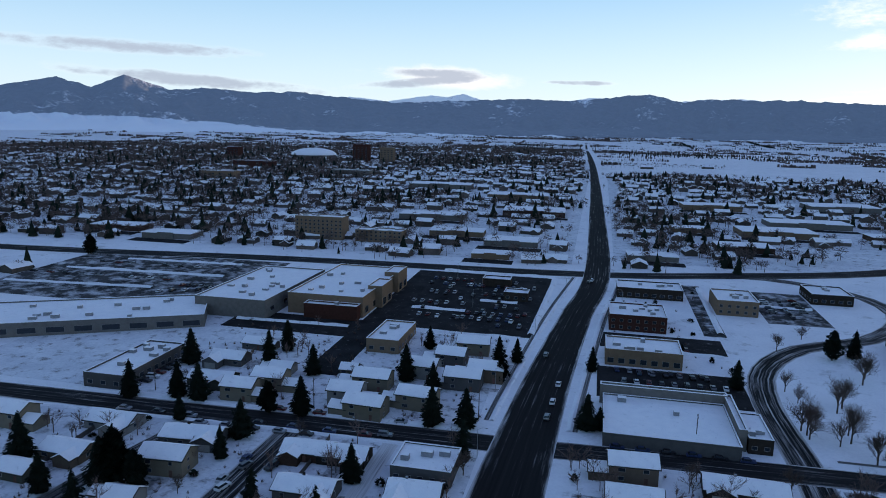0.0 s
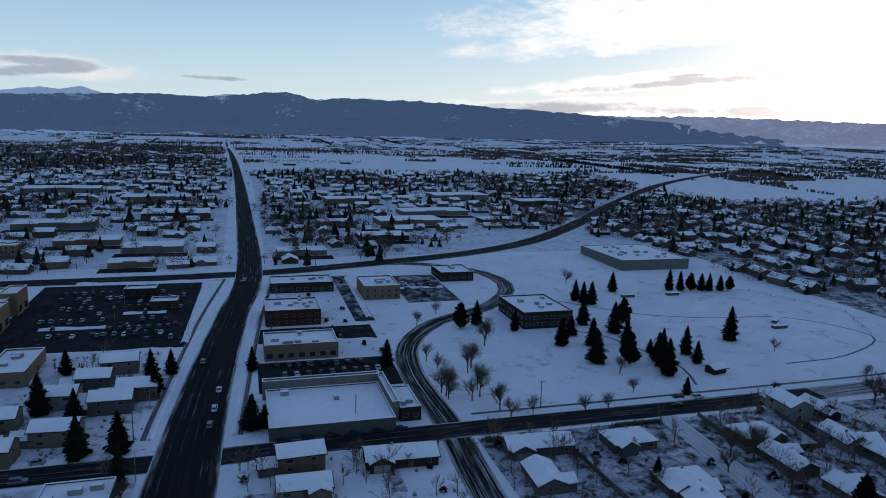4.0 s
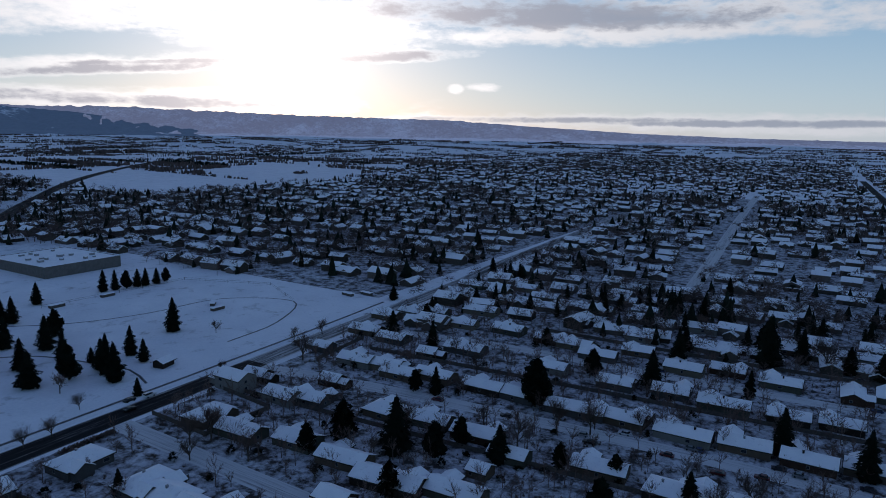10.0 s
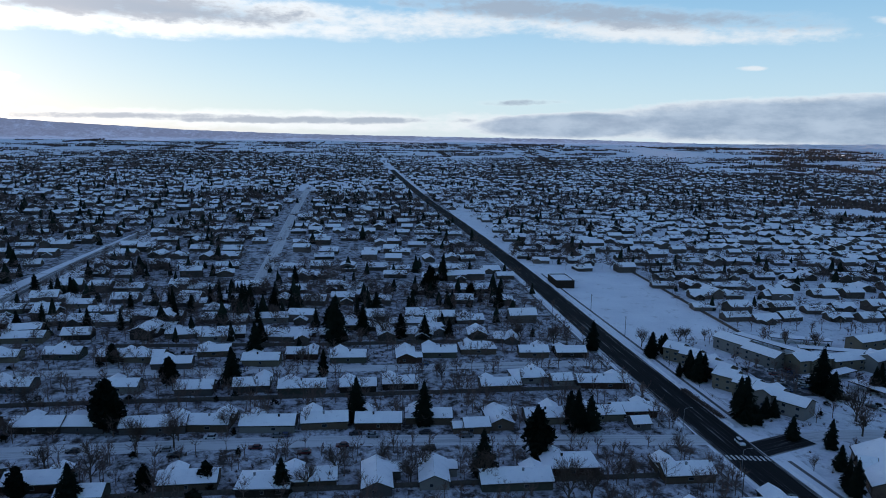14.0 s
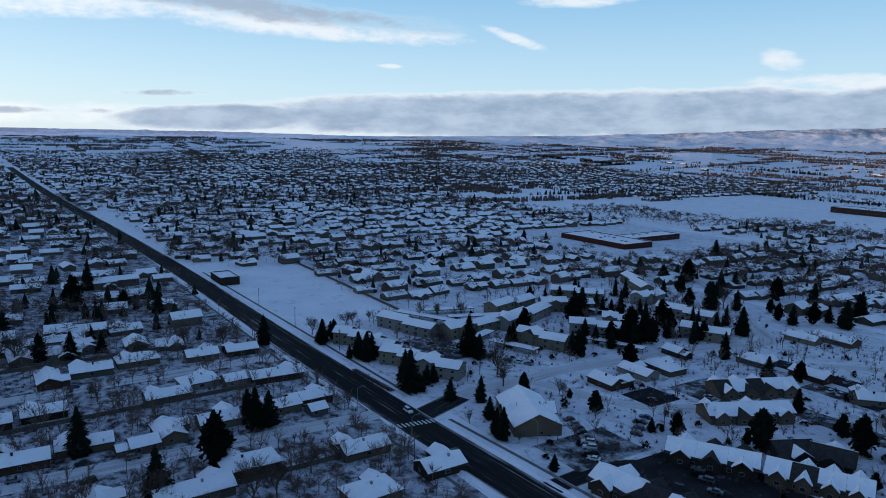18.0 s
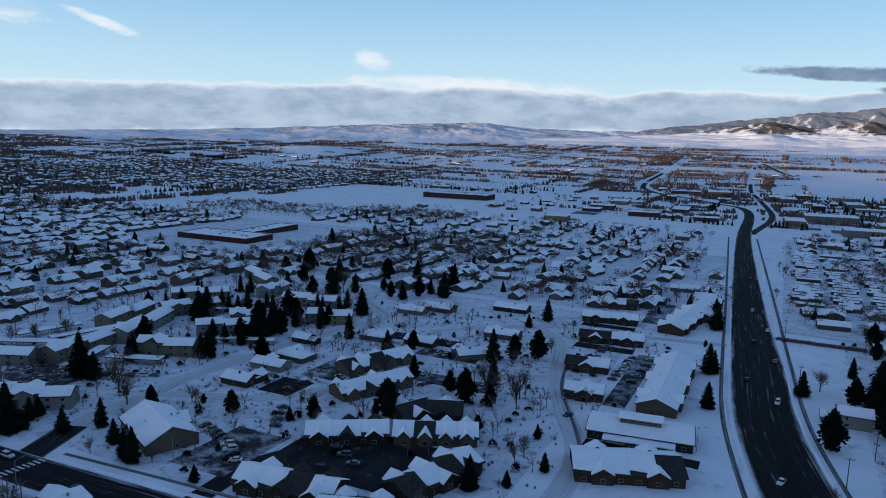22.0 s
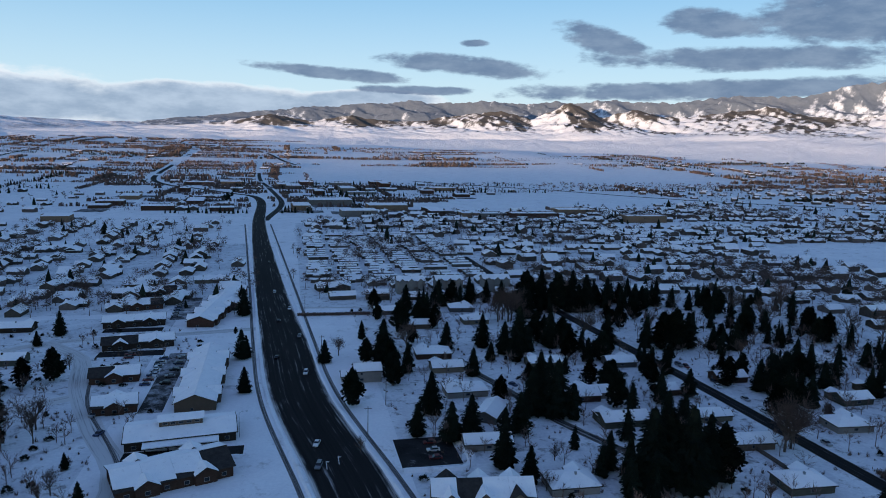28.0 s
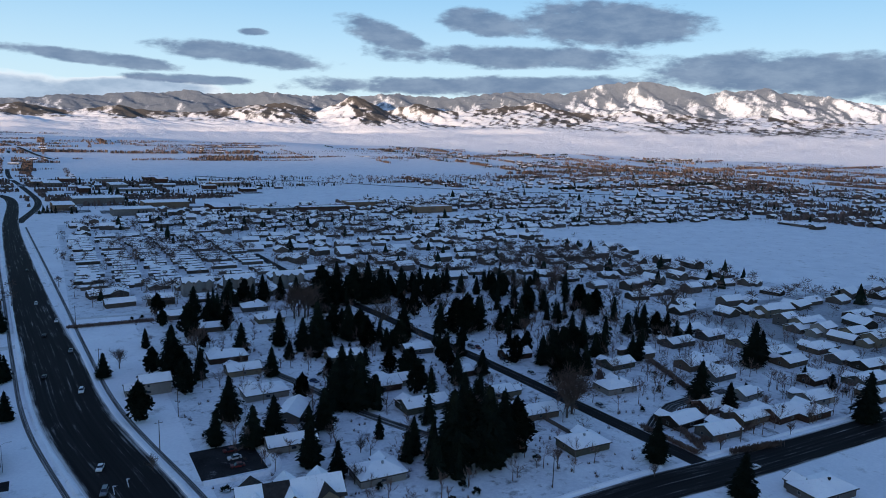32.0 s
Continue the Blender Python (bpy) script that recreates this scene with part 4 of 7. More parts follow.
def bare_tree(seed, spread, word):
    """A leafless tree of height 10."""
    rnd = random.Random(seed)
    top = thing("bare_tree", word, "tree", "leafless trees")
    t, c = Build(), Build()

    def grow(p, d, L, r, depth):
        q = p + d * L
        if depth < 3:
            t.tube(p, q, r, r * 0.62, 5 if depth else 6, cap=False)
        else:
            s = d.orthogonal().normalized()
            s = (Matrix.Rotation(rnd.random() * 6.28, 3, d) @ s) * max(r * 0.8, 0.020)
            c.poly([p - s, p + s, q])
            s2 = d.cross(s)
            c.poly([p - s2, p + s2, q])
        if depth >= 5:
            return
        n = (7, 5, 4, 3, 1)[depth]
        for i in range(n):
            along = rnd.uniform(0.35, 1.0) if depth else rnd.uniform(0.45, 1.0)
            a = rnd.random() * 6.283
            o = d.orthogonal().normalized()
            o = Matrix.Rotation(a, 3, d) @ o
            tilt = rnd.uniform(0.35, 0.85) * spread
            nd = (d * math.cos(tilt) + o * math.sin(tilt) + Vector((0, 0, 0.18))).normalized()
            grow(p + d * L * along, nd, L * rnd.uniform(0.6, 0.86), r * 0.5, depth + 1)

    grow(Vector((0, 0, -0.2)), Vector((0, 0, 1)), 2.6, 0.17, 0)
    part("trunk", t, BARK, top, "grey-brown trunk and limbs")
    part("crown", c, TWIG, top, "fine bare twigs")
    zmax = max(v[2] for v in c.v)
    for ch in top.children:
        for v in ch.data.vertices:
            v.co *= 10 / zmax
    return top


SPRUCE_WORDS = ["tall narrow dark-green spruce standing in snow", "full conical dark-green spruce standing in snow", "broad dark-green spruce with drooping boughs"]


def place_conifer(x, y, h, rnd):
    if h < 4.2 or rnd.random() < 0.3:
        return put("pine", lambda: round_pine(5), at(x, y, rnd.uniform(0, 360)), h / 10)
    k = rnd.randrange(5)
    return put(("spruce", k), lambda: spruce((0.26, 0.31, 0.36, 0.33, 0.29)[k], 40 + k, SPRUCE_WORDS[(0, 1, 2, 1, 0)[k]]), at(x, y, rnd.uniform(0, 360)), h * 1.17 / 10)


def place_bare(x, y, h, rnd):
    k = rnd.randrange(4)
    words = ["leafless spreading tree with fine brown twigs", "leafless upright tree with grey-brown twigs", "bare rounded street tree", "bare shrubby tree with dense twigs"]
    return put(("bare", k), lambda: bare_tree(60 + k, (1.0, 0.75, 0.95, 1.15)[k], words[k]), at(x, y, rnd.uniform(0, 360)), h / 10)


def car(colour, form):
    top = thing("car", PAINT_WORDS[colour] + (" estate car" if form else " saloon car") + " on the snowy street", "car", "cars")
    prof = ([(-2.25, 0.35), (2.2, 0.35), (2.28, 0.7), (2.1, 0.95), (1.0, 1.02), (-2.1, 1.05), (-2.3, 0.8)], [(-2.4, 0.4), (2.35, 0.4), (2.45, 0.8), (2.25, 1.1), (1.2, 1.18), (-2.35, 1.18), (-2.45, 0.8)])[form]
    cab = ([(-1.75, 1.03), (0.95, 1.0), (0.25, 1.46), (-1.1, 1.48)], [(-2.3, 1.16), (1.15, 1.16), (0.45, 1.78), (-2.05, 1.8)])[form]

    def extrude(b, pr, w0, w1, mi=0):
        n = len(pr)
        top_z = max(p[1] for p in pr)
        low = min(p[1] for p in pr)
        wid = [w0 + (w1 - w0) * (p[1] - low) / (top_z - low) for p in pr]
        b.solid([(p[0], -w, p[1]) for p, w in zip(pr, wid)] + [(p[0], w, p[1]) for p, w in zip(pr, wid)],
                [tuple(range(n)), tuple(range(2 * n - 1, n - 1, -1))] + [(i, n + i, n + (i + 1) % n, (i + 1) % n) for i in range(n)], mi)

    b = Build()
    extrude(b, prof, 0.88, 0.90)
    part("body", b, PAINTS[colour], top)
    b = Build()
    extrude(b, cab, 0.84, 0.66)
    part("glazed_cabin", b, GLASS, top, "dark glazed cabin")
    b = Build()
    z = max(p[1] for p in cab)
    x0, x1 = min(p[0] for p in cab if p[1] > z - 0.1), max(p[0] for p in cab if p[1] > z - 0.1)
    b.box(x0 - 0.05, -0.66, z - 0.01, x1 + 0.05, 0.66, z + 0.05)
    part("roof", b, PAINTS[colour], top)
    for x in (-1.4, 1.4):
        for y in (-0.8, 0.8):
            b = Build()
            b.tube((x, y - 0.11, 0.33), (x, y + 0.11, 0.33), 0.33, 0.33, 10)
            b.tube((x, y + 0.11, 0.33), (x, y - 0.11, 0.33), 0.33, 0.33, 10)
            part("wheel", b, TYRE, top)
    return top


def place_car(x, y, turn, rnd, colour=None):
    c = rnd.choice((0, 1, 1, 2, 2, 3, 4)) if colour is None else colour
    f = rnd.randrange(2)
    z = pose(x, y, gz(x, y) + 0.06, 0, 0, turn)
    return put(("car", c, f), lambda: car(c, f), z)


def utility_pole():
    top = thing("utility_pole", "dark timber utility pole with a crossarm", "utility pole", "utility poles")
    b = Build()
    b.tube((0, 0, -1), (0, 0, 10.5), 0.17, 0.11, 8)
    part("pole", b, POLE, top)
    b = Build()
    b.box(-1.3, -0.06, 9.6, 1.3, 0.06, 9.75)
    part("crossarm", b, POLE, top)
    for x in (-1.1, 1.1):
        b = Build()
        b.tube((x, 0, 9.75), (x, 0, 9.98), 0.05, 0.035, 6)
        part("insulator", b, CONCRETE, top)
    return top


def street_lamp():
    top = thing("street_lamp", "tall grey metal street lamp with a curved arm", "street lamp", "street lamps")
    b = Build()
    b.tube((0, 0, -0.3), (0, 0, 9.0), 0.11, 0.07, 8)
    part("pole", b, METAL, top)
    b = Build()
    b.tube((0, 0, 8.9), (1.2, 0, 9.4), 0.05, 0.05, 6)
    b.tube((1.2, 0, 9.4), (2.4, 0, 9.45), 0.05, 0.04, 6)
    part("arm", b, METAL, top)
    b = Build()
    b.box(2.2, -0.14, 9.38, 2.95, 0.14, 9.5)
    part("lamp_head", b, METAL, top)
    return top

# ---- larger buildings ----


def roof_unit(parent, x, y, z, w=2.4, d=1.8, h=1.3):
    b = Build()
    b.box(x - w / 2, y - d / 2, z - 0.1, x + w / 2, y + d / 2, z + h)
    b.box(x - w / 2 + 0.15, y - d / 2 - 0.04, z + 0.2, x + w / 2 - 0.15, y - d / 2 + 0.02, z + h - 0.2)
    b.box(x - w / 2 + 0.05, y - d / 2 + 0.05, z + h + 0.004, x + w / 2 - 0.05, y + d / 2 - 0.05, z + h + 0.15, 1)
    part("rooftop_unit", b, [METAL, ROOF_SNOW], parent, "grey rooftop air unit capped with snow")


def flat_building(name, label, x0, y0, x1, y1, h, wall, units=4, windows=(), parapet=0.7, category="building", base=None, tilt=0.0):
    """A flat-roofed block with a parapet; windows are rows (face, height, window width, window height, number)."""
    top = thing(name, label, category)
    cx, cy, w, d = (x0 + x1) / 2, (y0 + y1) / 2, abs(x1 - x0), abs(y1 - y0)
    top.matrix_basis = at(cx, cy, tilt)
    b = Build()
    W, D, p = w / 2, d / 2, 0.35
    lo = -1.5 - 0.01 * (w + d)
    b.box(-W, -D, lo, W, D, h - 0.3)
    part("wall", b, wall, top)
    b = Build()
    for q in ((-W, -D, W, -D + p), (-W, D - p, W, D), (-W, -D + p, -W + p, D - p), (W - p, -D + p, W, D - p)):
        b.box(q[0], q[1], h - 0.296, q[2], q[3], h + parapet)
    part("parapet", b, wall, top)
    b = Build()
    for q in ((-W - 0.06, -D - 0.06, W + 0.06, -D + p + 0.06), (-W - 0.06, D - p - 0.06, W + 0.06, D + 0.06), (-W - 0.06, -D + p + 0.06, -W + p + 0.06, D - p - 0.06), (W - p - 0.06, -D + p + 0.06, W + 0.06, D - p - 0.06)):
        b.box(q[0], q[1], h + parapet + 0.003, q[2], q[3], h + parapet + 0.14)
    part("coping", b, ROOF_SNOW, top, "snow lying along the parapet")
    b = Build()
    b.box(-W + p + 0.004, -D + p + 0.004, h - 0.29, W - p - 0.004, D - p - 0.004, h + 0.05)
    part("roof_snow", b, ROOF_SNOW, top, "unbroken snow on the flat roof")
    rnd = random.Random(int(abs(cx) * 7 + abs(cy)))
    for i in range(units):
        roof_unit(top, rnd.uniform(-W * 0.75, W * 0.75), rnd.uniform(-D * 0.75, D * 0.75), h + 0.05, rnd.uniform(1.6, 3.4), rnd.uniform(1.4, 2.4), rnd.uniform(0.8, 1.6))
    for face, z, ww, wh, n in windows:
        L = w if face < 2 else d
        for i in range(n):
            u = -L / 2 + L * (i + 0.5) / n
            x, y = ((u, -D), (u, D), (-W, u), (W, u))[face]
            window(top, x, y, z, ww, wh, face)
    return top


def apartment(label, x0, y0, x1, y1, depth, h, rise, wall, storeys, cover=1.0, dormers=0, name="apartment_building"):
    """A long gabled block between two points of its ridge; dormers: cross gables along it; cover: how much of the roof holds snow."""
    top = thing(name, label, "apartment building", "long residential blocks")
    L = math.hypot(x1 - x0, y1 - y0) + 2
    cx, cy = (x0 + x1) / 2, (y0 + y1) / 2
    top.matrix_basis = at(cx, cy, math.degrees(math.atan2(y1 - y0, x1 - x0)))
    b, r, s = Build(), Build(), Build()
    body_walls(b, L, depth, h, rise)
    b.v = [(p[0], p[1], p[2] - 0.8 if p[2] < 0 else p[2]) for p in b.v]
    part("wall", b, wall, top)
    gable(r, L, depth, h, rise, 0.7, 0.18)
    part("roof", r, SHINGLE, top, "dark shingle roof")
    rnd = random.Random(int(abs(cx) * 3 + abs(cy)))
    if cover > 0.9:
        gable(s, L, depth, h, rise, 0.7, 0.18, 0.183, 0.25)
        part("roof_snow", s, ROOF_SNOW, top, "even layer of snow")
    n = max(1, int(L / 7)) if cover <= 0.9 else 0
    for i in range(n):
        u0, u1 = -L / 2 - 0.6 + (L + 1.2) * i / n, -L / 2 - 0.6 + (L + 1.2) * (i + 1) / n - 0.05
        for sg in (-1, 1):
            if rnd.random() > cover:
                continue
            s = Build()
            e, k = depth / 2 + 0.5, rise / (depth / 2)
            lo = rnd.uniform(0.0, 0.25)
            q = [(u0, sg * e * (1 - lo), h + rise - k * e * (1 - lo) + 0.19), (u1, sg * e * (1 - lo * 0.4), h + rise - k * e * (1 - lo * 0.4) + 0.19), (u1, sg * 0.05, h + rise + 0.18), (u0, sg * 0.05, h + rise + 0.18)]
            if sg > 0:
                q = [q[1], q[0], q[3], q[2]]
            sheet(s, q, 0.17)
            part("snow_sheet", s, ROOF_SNOW, top)
    for i in range(dormers):
        for sg in (-1, 1):
            x = -L / 2 + L * (i + 0.5) / dormers
            m = pose(x, sg * (depth / 2 - 1.2), 0, 0, 0, 90)
            b, r, s = Build(), Build(), Build()
            dw = min(6.5, L / dormers * 0.62)
            rr = rise * 0.72
            body_walls(b, 4.6, dw, h - 0.05, rr, True, m)
            g1 = part("gable", b, wall, top, "cross gable")
            gable(r, 5.0, dw, h - 0.05, rr, 0.5, 0.16, 0.02, 0, m)
            part("gable_roof", r, SHINGLE, g1)
            if rnd.random() < max(0.55, cover):
                gable(s, 5.0, dw, h - 0.05, rr, 0.5, 0.16, 0.185, 0.2, m)
                part("gable_snow", s, ROOF_SNOW, g1)
            window(g1, x, sg * (depth / 2 + 1.12), 1.6, 1.6, 1.3, 0 if sg < 0 else 1)
    m = max(2, int(L / 5.5))
    for lv in range(storeys):
        for i in range(m):
            x = -L / 2 + L * (i + 0.5) / m
            for face, y in ((0, -depth / 2), (1, depth / 2)):
                window(top, x, y, 1.5 + 2.65 * lv, 1.5, 1.25, face)
        for face, x in ((2, -L / 2), (3, L / 2)):
            window(top, x, 1.2, 1.5 + 2.65 * lv, 1.2, 1.2, face)
    return top


def lot(name, x0, y0, x1, y1, mat, label, lift=0.045):
    """A ploughed car park."""
    me_b, uv = Build(), []
    nx = max(2, int(abs(x1 - x0) / 20))
    for i in range(nx + 1):
        x = x0 + (x1 - x0) * i / nx
        for y in (y0, y1):
            me_b.v.append((x, y, gz(x, y) + lift))
            uv.append((0.2 + 0.6 * i / nx, y))
        if i:
            k = 2 * i
            me_b.f.append((k - 2, k, k + 1, k - 1))
            me_b.m.append(0)
    me = me_b.mesh(name, mat)
    lay = me.uv_layers.new(name="UVMap")
    for lp in me.loops:
        lay.data[lp.index].uv = uv[lp.vertex_index]
    return tagged(new(name, me), label, "car park", kind="structure")


# -- shops and offices along the main road, to the south
flat_building("store", "long white flat-roofed store covered in snow", -279, 256, -177, 296, 5.2, CONCRETE, 14, [(0, 2.1, 7.5, 2.6, 9)], tilt=27)
flat_building("store", "tall pale flat-roofed store with a snowy roof", -189, 299, -152, 375, 8, CONCRETE, 14, [(3, 3.2, 4.0, 2.4, 5)])
s2 = flat_building("supermarket", "beige supermarket with a stepped entrance and snowy roof", -147, 314, -108, 388, 9, BEIGE_BLOCK, 8, [(3, 2.4, 4.5, 3.2, 6)])
flat_building("entrance_block", "beige shop entrance with a raised front", -112, 334, -104.5, 352, 10.5, BEIGE_BLOCK, 0, [(3, 2.6, 5.0, 3.6, 2)])
flat_building("entrance_block", "beige shop entrance with a raised front", -113, 366, -105, 384, 10.5, BEIGE_BLOCK, 0, [(3, 2.6, 5.0, 3.6, 2)])
flat_building("brick_annexe", "dark brown brick annexe of the supermarket", -136, 308, -109, 313.9, 6.5, RED_BRICK, 1)
flat_building("shop", "beige flat-roofed shop with a snowy roof", -91, 269, -77, 298, 5, BEIGE_BLOCK, 4, [(0, 1.8, 2.0, 1.6, 3), (3, 1.8, 2.2, 1.6, 6)])
flat_building("strip_mall", "low dark strip mall with snow on its roof", -177, 207, -161, 246, 4.5, WALLS[2], 7, [(3, 1.8, 2.6, 1.9, 9), (0, 1.8, 2.2, 1.6, 3)])
flat_building("brick_office", "dark red brick office block with a snowy flat roof", 9, 328, 35, 352, 7, RED_BRICK, 7, [(0, 1.7, 1.6, 1.5, 7), (0, 4.9, 1.6, 1.5, 7), (3, 4.9, 1.6, 1.5, 6), (2, 4.9, 1.6, 1.5, 6)])
flat_building("shop", "tan shop building with pilasters and a snowy roof", 7, 280, 37, 299, 6, BEIGE_BLOCK, 6, [(0, 2.0, 2.6, 2.2, 7), (3, 2.0, 2.2, 2.0, 4)])
a3 = flat_building("bowling_hall", "large low hall whose flat roof is deep in snow", 6, 207, 46, 240, 3.7, WALLS[2], 2, [], 0.5)
flat_building("parapet_block", "tall white false front behind the snowy roof", 5, 240.2, 47, 243.2, 6.2, CONCRETE, 0)
flat_building("parapet_block", "tall white side wall of the hall", 46.2, 214, 48.6, 243, 6.0, CONCRETE, 0)
flat_building("annexe", "dark annexe with a sloping snowy roof beside the hall", 48.9, 213, 56, 233, 4.4, WALLS[6], 3, [(0, 1.8, 1.6, 1.3, 2)], 0.4)
flat_building("shop", "low dark shop with a flat snowy roof", 14, 391, 49, 411, 5, WALLS[6], 4, [(0, 1.9, 2.4, 1.8, 8)])
flat_building("office", "tan office with a snowy flat roof", 63, 369, 83, 396, 7, BEIGE_BLOCK, 4, [(0, 1.8, 1.6, 1.5, 5), (0, 4.8, 1.6, 1.5, 5), (3, 3.2, 1.6, 1.5, 6)])
flat_building("office", "low dark office with a snowy flat roof", 117, 405, 138, 429, 5, WALLS[6], 3, [(0, 2.0, 2.2, 1.6, 5), (2, 2.0, 2.2, 1.6, 5)])
flat_building("bank", "small flat-roofed bank beside the car park", -46, 366, -33, 376, 4, WALLS[6], 1, [(0, 1.8, 1.8, 1.6, 3)])
flat_building("kiosk", "dark drive-through canopy at the car park", -62, 394, -46, 404, 4, WALLS[6], 0)
flat_building("hotel", "tan six-storey block lit warm by the low sun", -229, 505, -190, 519, 17, BEIGE_BLOCK, 3, [(0, 3 + 2.8 * i, 1.5, 1.4, 11) for i in range(5)])
flat_building("office", "beige three-storey office with snow on its roof", -180, 506, -143, 520, 8.5, BEIGE_BLOCK, 4, [(0, 2 + 2.8 * i, 1.6, 1.4, 10) for i in range(3)])
flat_building("duplex", "flat-roofed duplex with skylights under snow", -51, 171, -34, 186, 4.2, WALLS[2], 4, [(0, 1.7, 1.6, 1.2, 5)], 0.4)
flat_building("school_gym", "large white flat-roofed hall in the snowy park", 250, 418, 303, 480, 6.5, CONCRETE, 16, [], 0.4)
flat_building("park_office", "dark brown two-storey office with deep eaves", 130, 303, 156, 338, 7.5, WALLS[6], 5, [(0, 2.0, 3.0, 1.6, 6), (0, 5.2, 3.0, 1.6, 6), (2, 2.0, 3.0, 1.6, 7), (2, 5.2, 3.0, 1.6, 7)])
for x, y, w, d, h in ((-440, 1275, 30, 16, 34), (-388, 1272, 26, 14, 30), (-704, 1276, 24, 20, 22), (-360, 1000, 60, 20, 10), (-560, 1080, 70, 18, 12), (-520, 900, 50, 20, 11)):
    flat_building("campus_block", "pale campus tower standing above the trees", x - w / 2, y - d / 2, x + w / 2, y + d / 2, h, (CONCRETE, BEIGE_BLOCK, RED_BRICK)[int(abs(x)) % 3], 2, [(0, 4 + 3.4 * i, 3.4, 1.6, 4) for i in range(int(h / 4))])
dome = thing("arena", "white domed arena among the trees", "arena")
b = Build()
ring = [[(45 * math.cos(k / 7 * 1.5) * math.cos(i * 0.2244), 45 * math.cos(k / 7 * 1.5) * math.sin(i * 0.2244), 9 + 13 * math.sin(k / 7 * 1.5)) for i in range(28)] for k in range(8)]
for k in range(7):
    for i in range(28):
        j = (i + 1) % 28
        b.poly([ring[k][i], ring[k][j], ring[k + 1][j], ring[k + 1][i]])
part("dome", b, ROOF_SNOW, dome)
b = Build()
b.tube((0, 0, -3), (0, 0, 9.2), 44, 44, 28)
part("wall", b, CONCRETE, dome)
dome.matrix_basis = at(-560, 1330)

# -- blocks to the north-west
CREAM = WALLS[1]
for i, (x0, y0, x1, y1) in enumerate([(331, -179, 299, -192), (294, -195, 300, -229), (323, -246, 333, -281), (293, -231, 312, -275), (343, -312, 321, -335),
                                      (318, -281, 305, -308), (273, -263, 256, -281), (272, -227, 250, -238), (276, -150, 263, -160), (257, -157, 241, -168),
                                      (314, -144, 303, -154), (295, -150, 281, -158), (277, -340, 246, -349), (274, -289, 263, -299), (239, -313, 219, -324),
                                      (301, -347, 305, -369), (356, -398, 318, -378)]):
    mx, my = (x0 + x1) / 2, (y0 + y1) / 2
    ll = math.hypot(x1 - x0, y1 - y0)
    ox, oy = (y1 - y0) / ll * 1.6, -(x1 - x0) / ll * 1.6
    wall = CREAM if i % 3 else WALLS[4]
    ex, ey = (x1 - x0) / ll * 1.2, (y1 - y0) / ll * 1.2
    apartment("cream two-storey apartment block with a snowy roof", x0, y0, mx - ex, my - ey, 9.5, 6.2, 2.1, wall, 2, 0.95, 1 if i % 2 else 0)
    apartment("cream two-storey apartment block stepped beside its neighbour", mx + ex + ox, my + ey + oy, x1 + ox, y1 + oy, 9.5, 5.5, 2.1, wall, 2, 0.95, 0)
for x0, y0, x1, y1, n in ((173, -249, 159, -279, 4), (158, -223, 144, -251, 4), (144, -186, 122, -199, 3), (118, -201, 94, -212, 4), (125, -214, 120, -224, 1), (117, -224, 107, -228, 1),
                          (141, -151, 112, -155, 3), (97, -164, 88, -192, 3), (110, -146, 92, -152, 2)):
    apartment("dark timber townhouse row with jagged snowy gables", x0, y0, x1, y1, 12, 3.5, 2.9, WALLS[6] if n % 2 else WALLS[0], 1, 0.72, n, "townhouse_row")
apartment("long low senior housing block with a snowy roof", 55, -394, 42, -480, 14, 4.4, 2.6, WALLS[3], 1, 1.0, 6, "housing_block")
apartment("long stepped housing block with a snowy roof", 42, -268, 43, -333, 15, 4.2, 3.0, WALLS[0], 1, 1.0, 3, "housing_block")
club = apartment("broad dark clubhouse with a raised clerestory under snow", 60, -242, 27, -246, 17, 3.4, 2.2, WALLS[6], 1, 0.95, 0, "clubhouse")
b = Build()
b.box(-7, -2.6, 3.0, 7, 2.6, 7.3)
clerestory = part("clerestory", b, WALLS[0], club, "tan clerestory above the roof")
for face, y in ((0, -2.6), (1, 2.6)):
    for x in (-5.2, -2.6, 0, 2.6, 5.2):
        window(club, x, y, 6.3, 1.7, 0.8, face)
b = Build()
gable(b, 14, 5.2, 7.3, 0.7, 0.6, 0.3)
part("clerestory_roof", b, ROOF_SNOW, club, "snow on the clerestory")
b = Build()
b.box(-12, -13.5, 2.7, 12, -8.6, 3.05)
part("porch_roof", b, ROOF_SNOW, club, "snowy porch roof")
for x in (-11, -4, 4, 11):
    b = Build()
    b.box(x - 0.2, -13.2, -0.8, x + 0.2, -12.8, 2.7)
    part("porch_post", b, WALLS[6], club)
apartment("dark brick clinic with a snowy gabled roof", 57, -208, 28, -219, 18, 3.6, 2.6, WALLS[3], 1, 0.9, 2, "clinic")
for x0, y0, x1, y1, k in ((118, -477, 82, -484, 2), (105, -402, 76, -406, 2), (95, -358, 65, -363, 2), (88, -309, 71, -311, 1), (78, -273, 65, -275, 1), (110, -441, 84, -446, 1)):
    apartment("low brown-walled care home wing with gabled dormers", x0, y0, x1, y1, 11, 3.4, 2.4, WALLS[(0, 3, 6)[k % 3]], 1, 0.85, k, "housing_block")
apartment("tan meeting hall with a broad snowy roof", 202, -168, 178, -157, 17, 4.0, 4.2, WALLS[0], 1, 1.0, 1, "meeting_hall")
apartment("large lodge house with cream walls and many gables", -33, -180, -59, -177, 12, 6.0, 3.4, WALLS[1], 2, 0.6, 3, "lodge")
for x in (-74, -101, -135):
    apartment("cream three-storey townhouses with dark gables", x + 8, -470, x - 9, -470, 11, 9.2, 2.4, WALLS[4], 3, 0.8, 3, "townhouses")
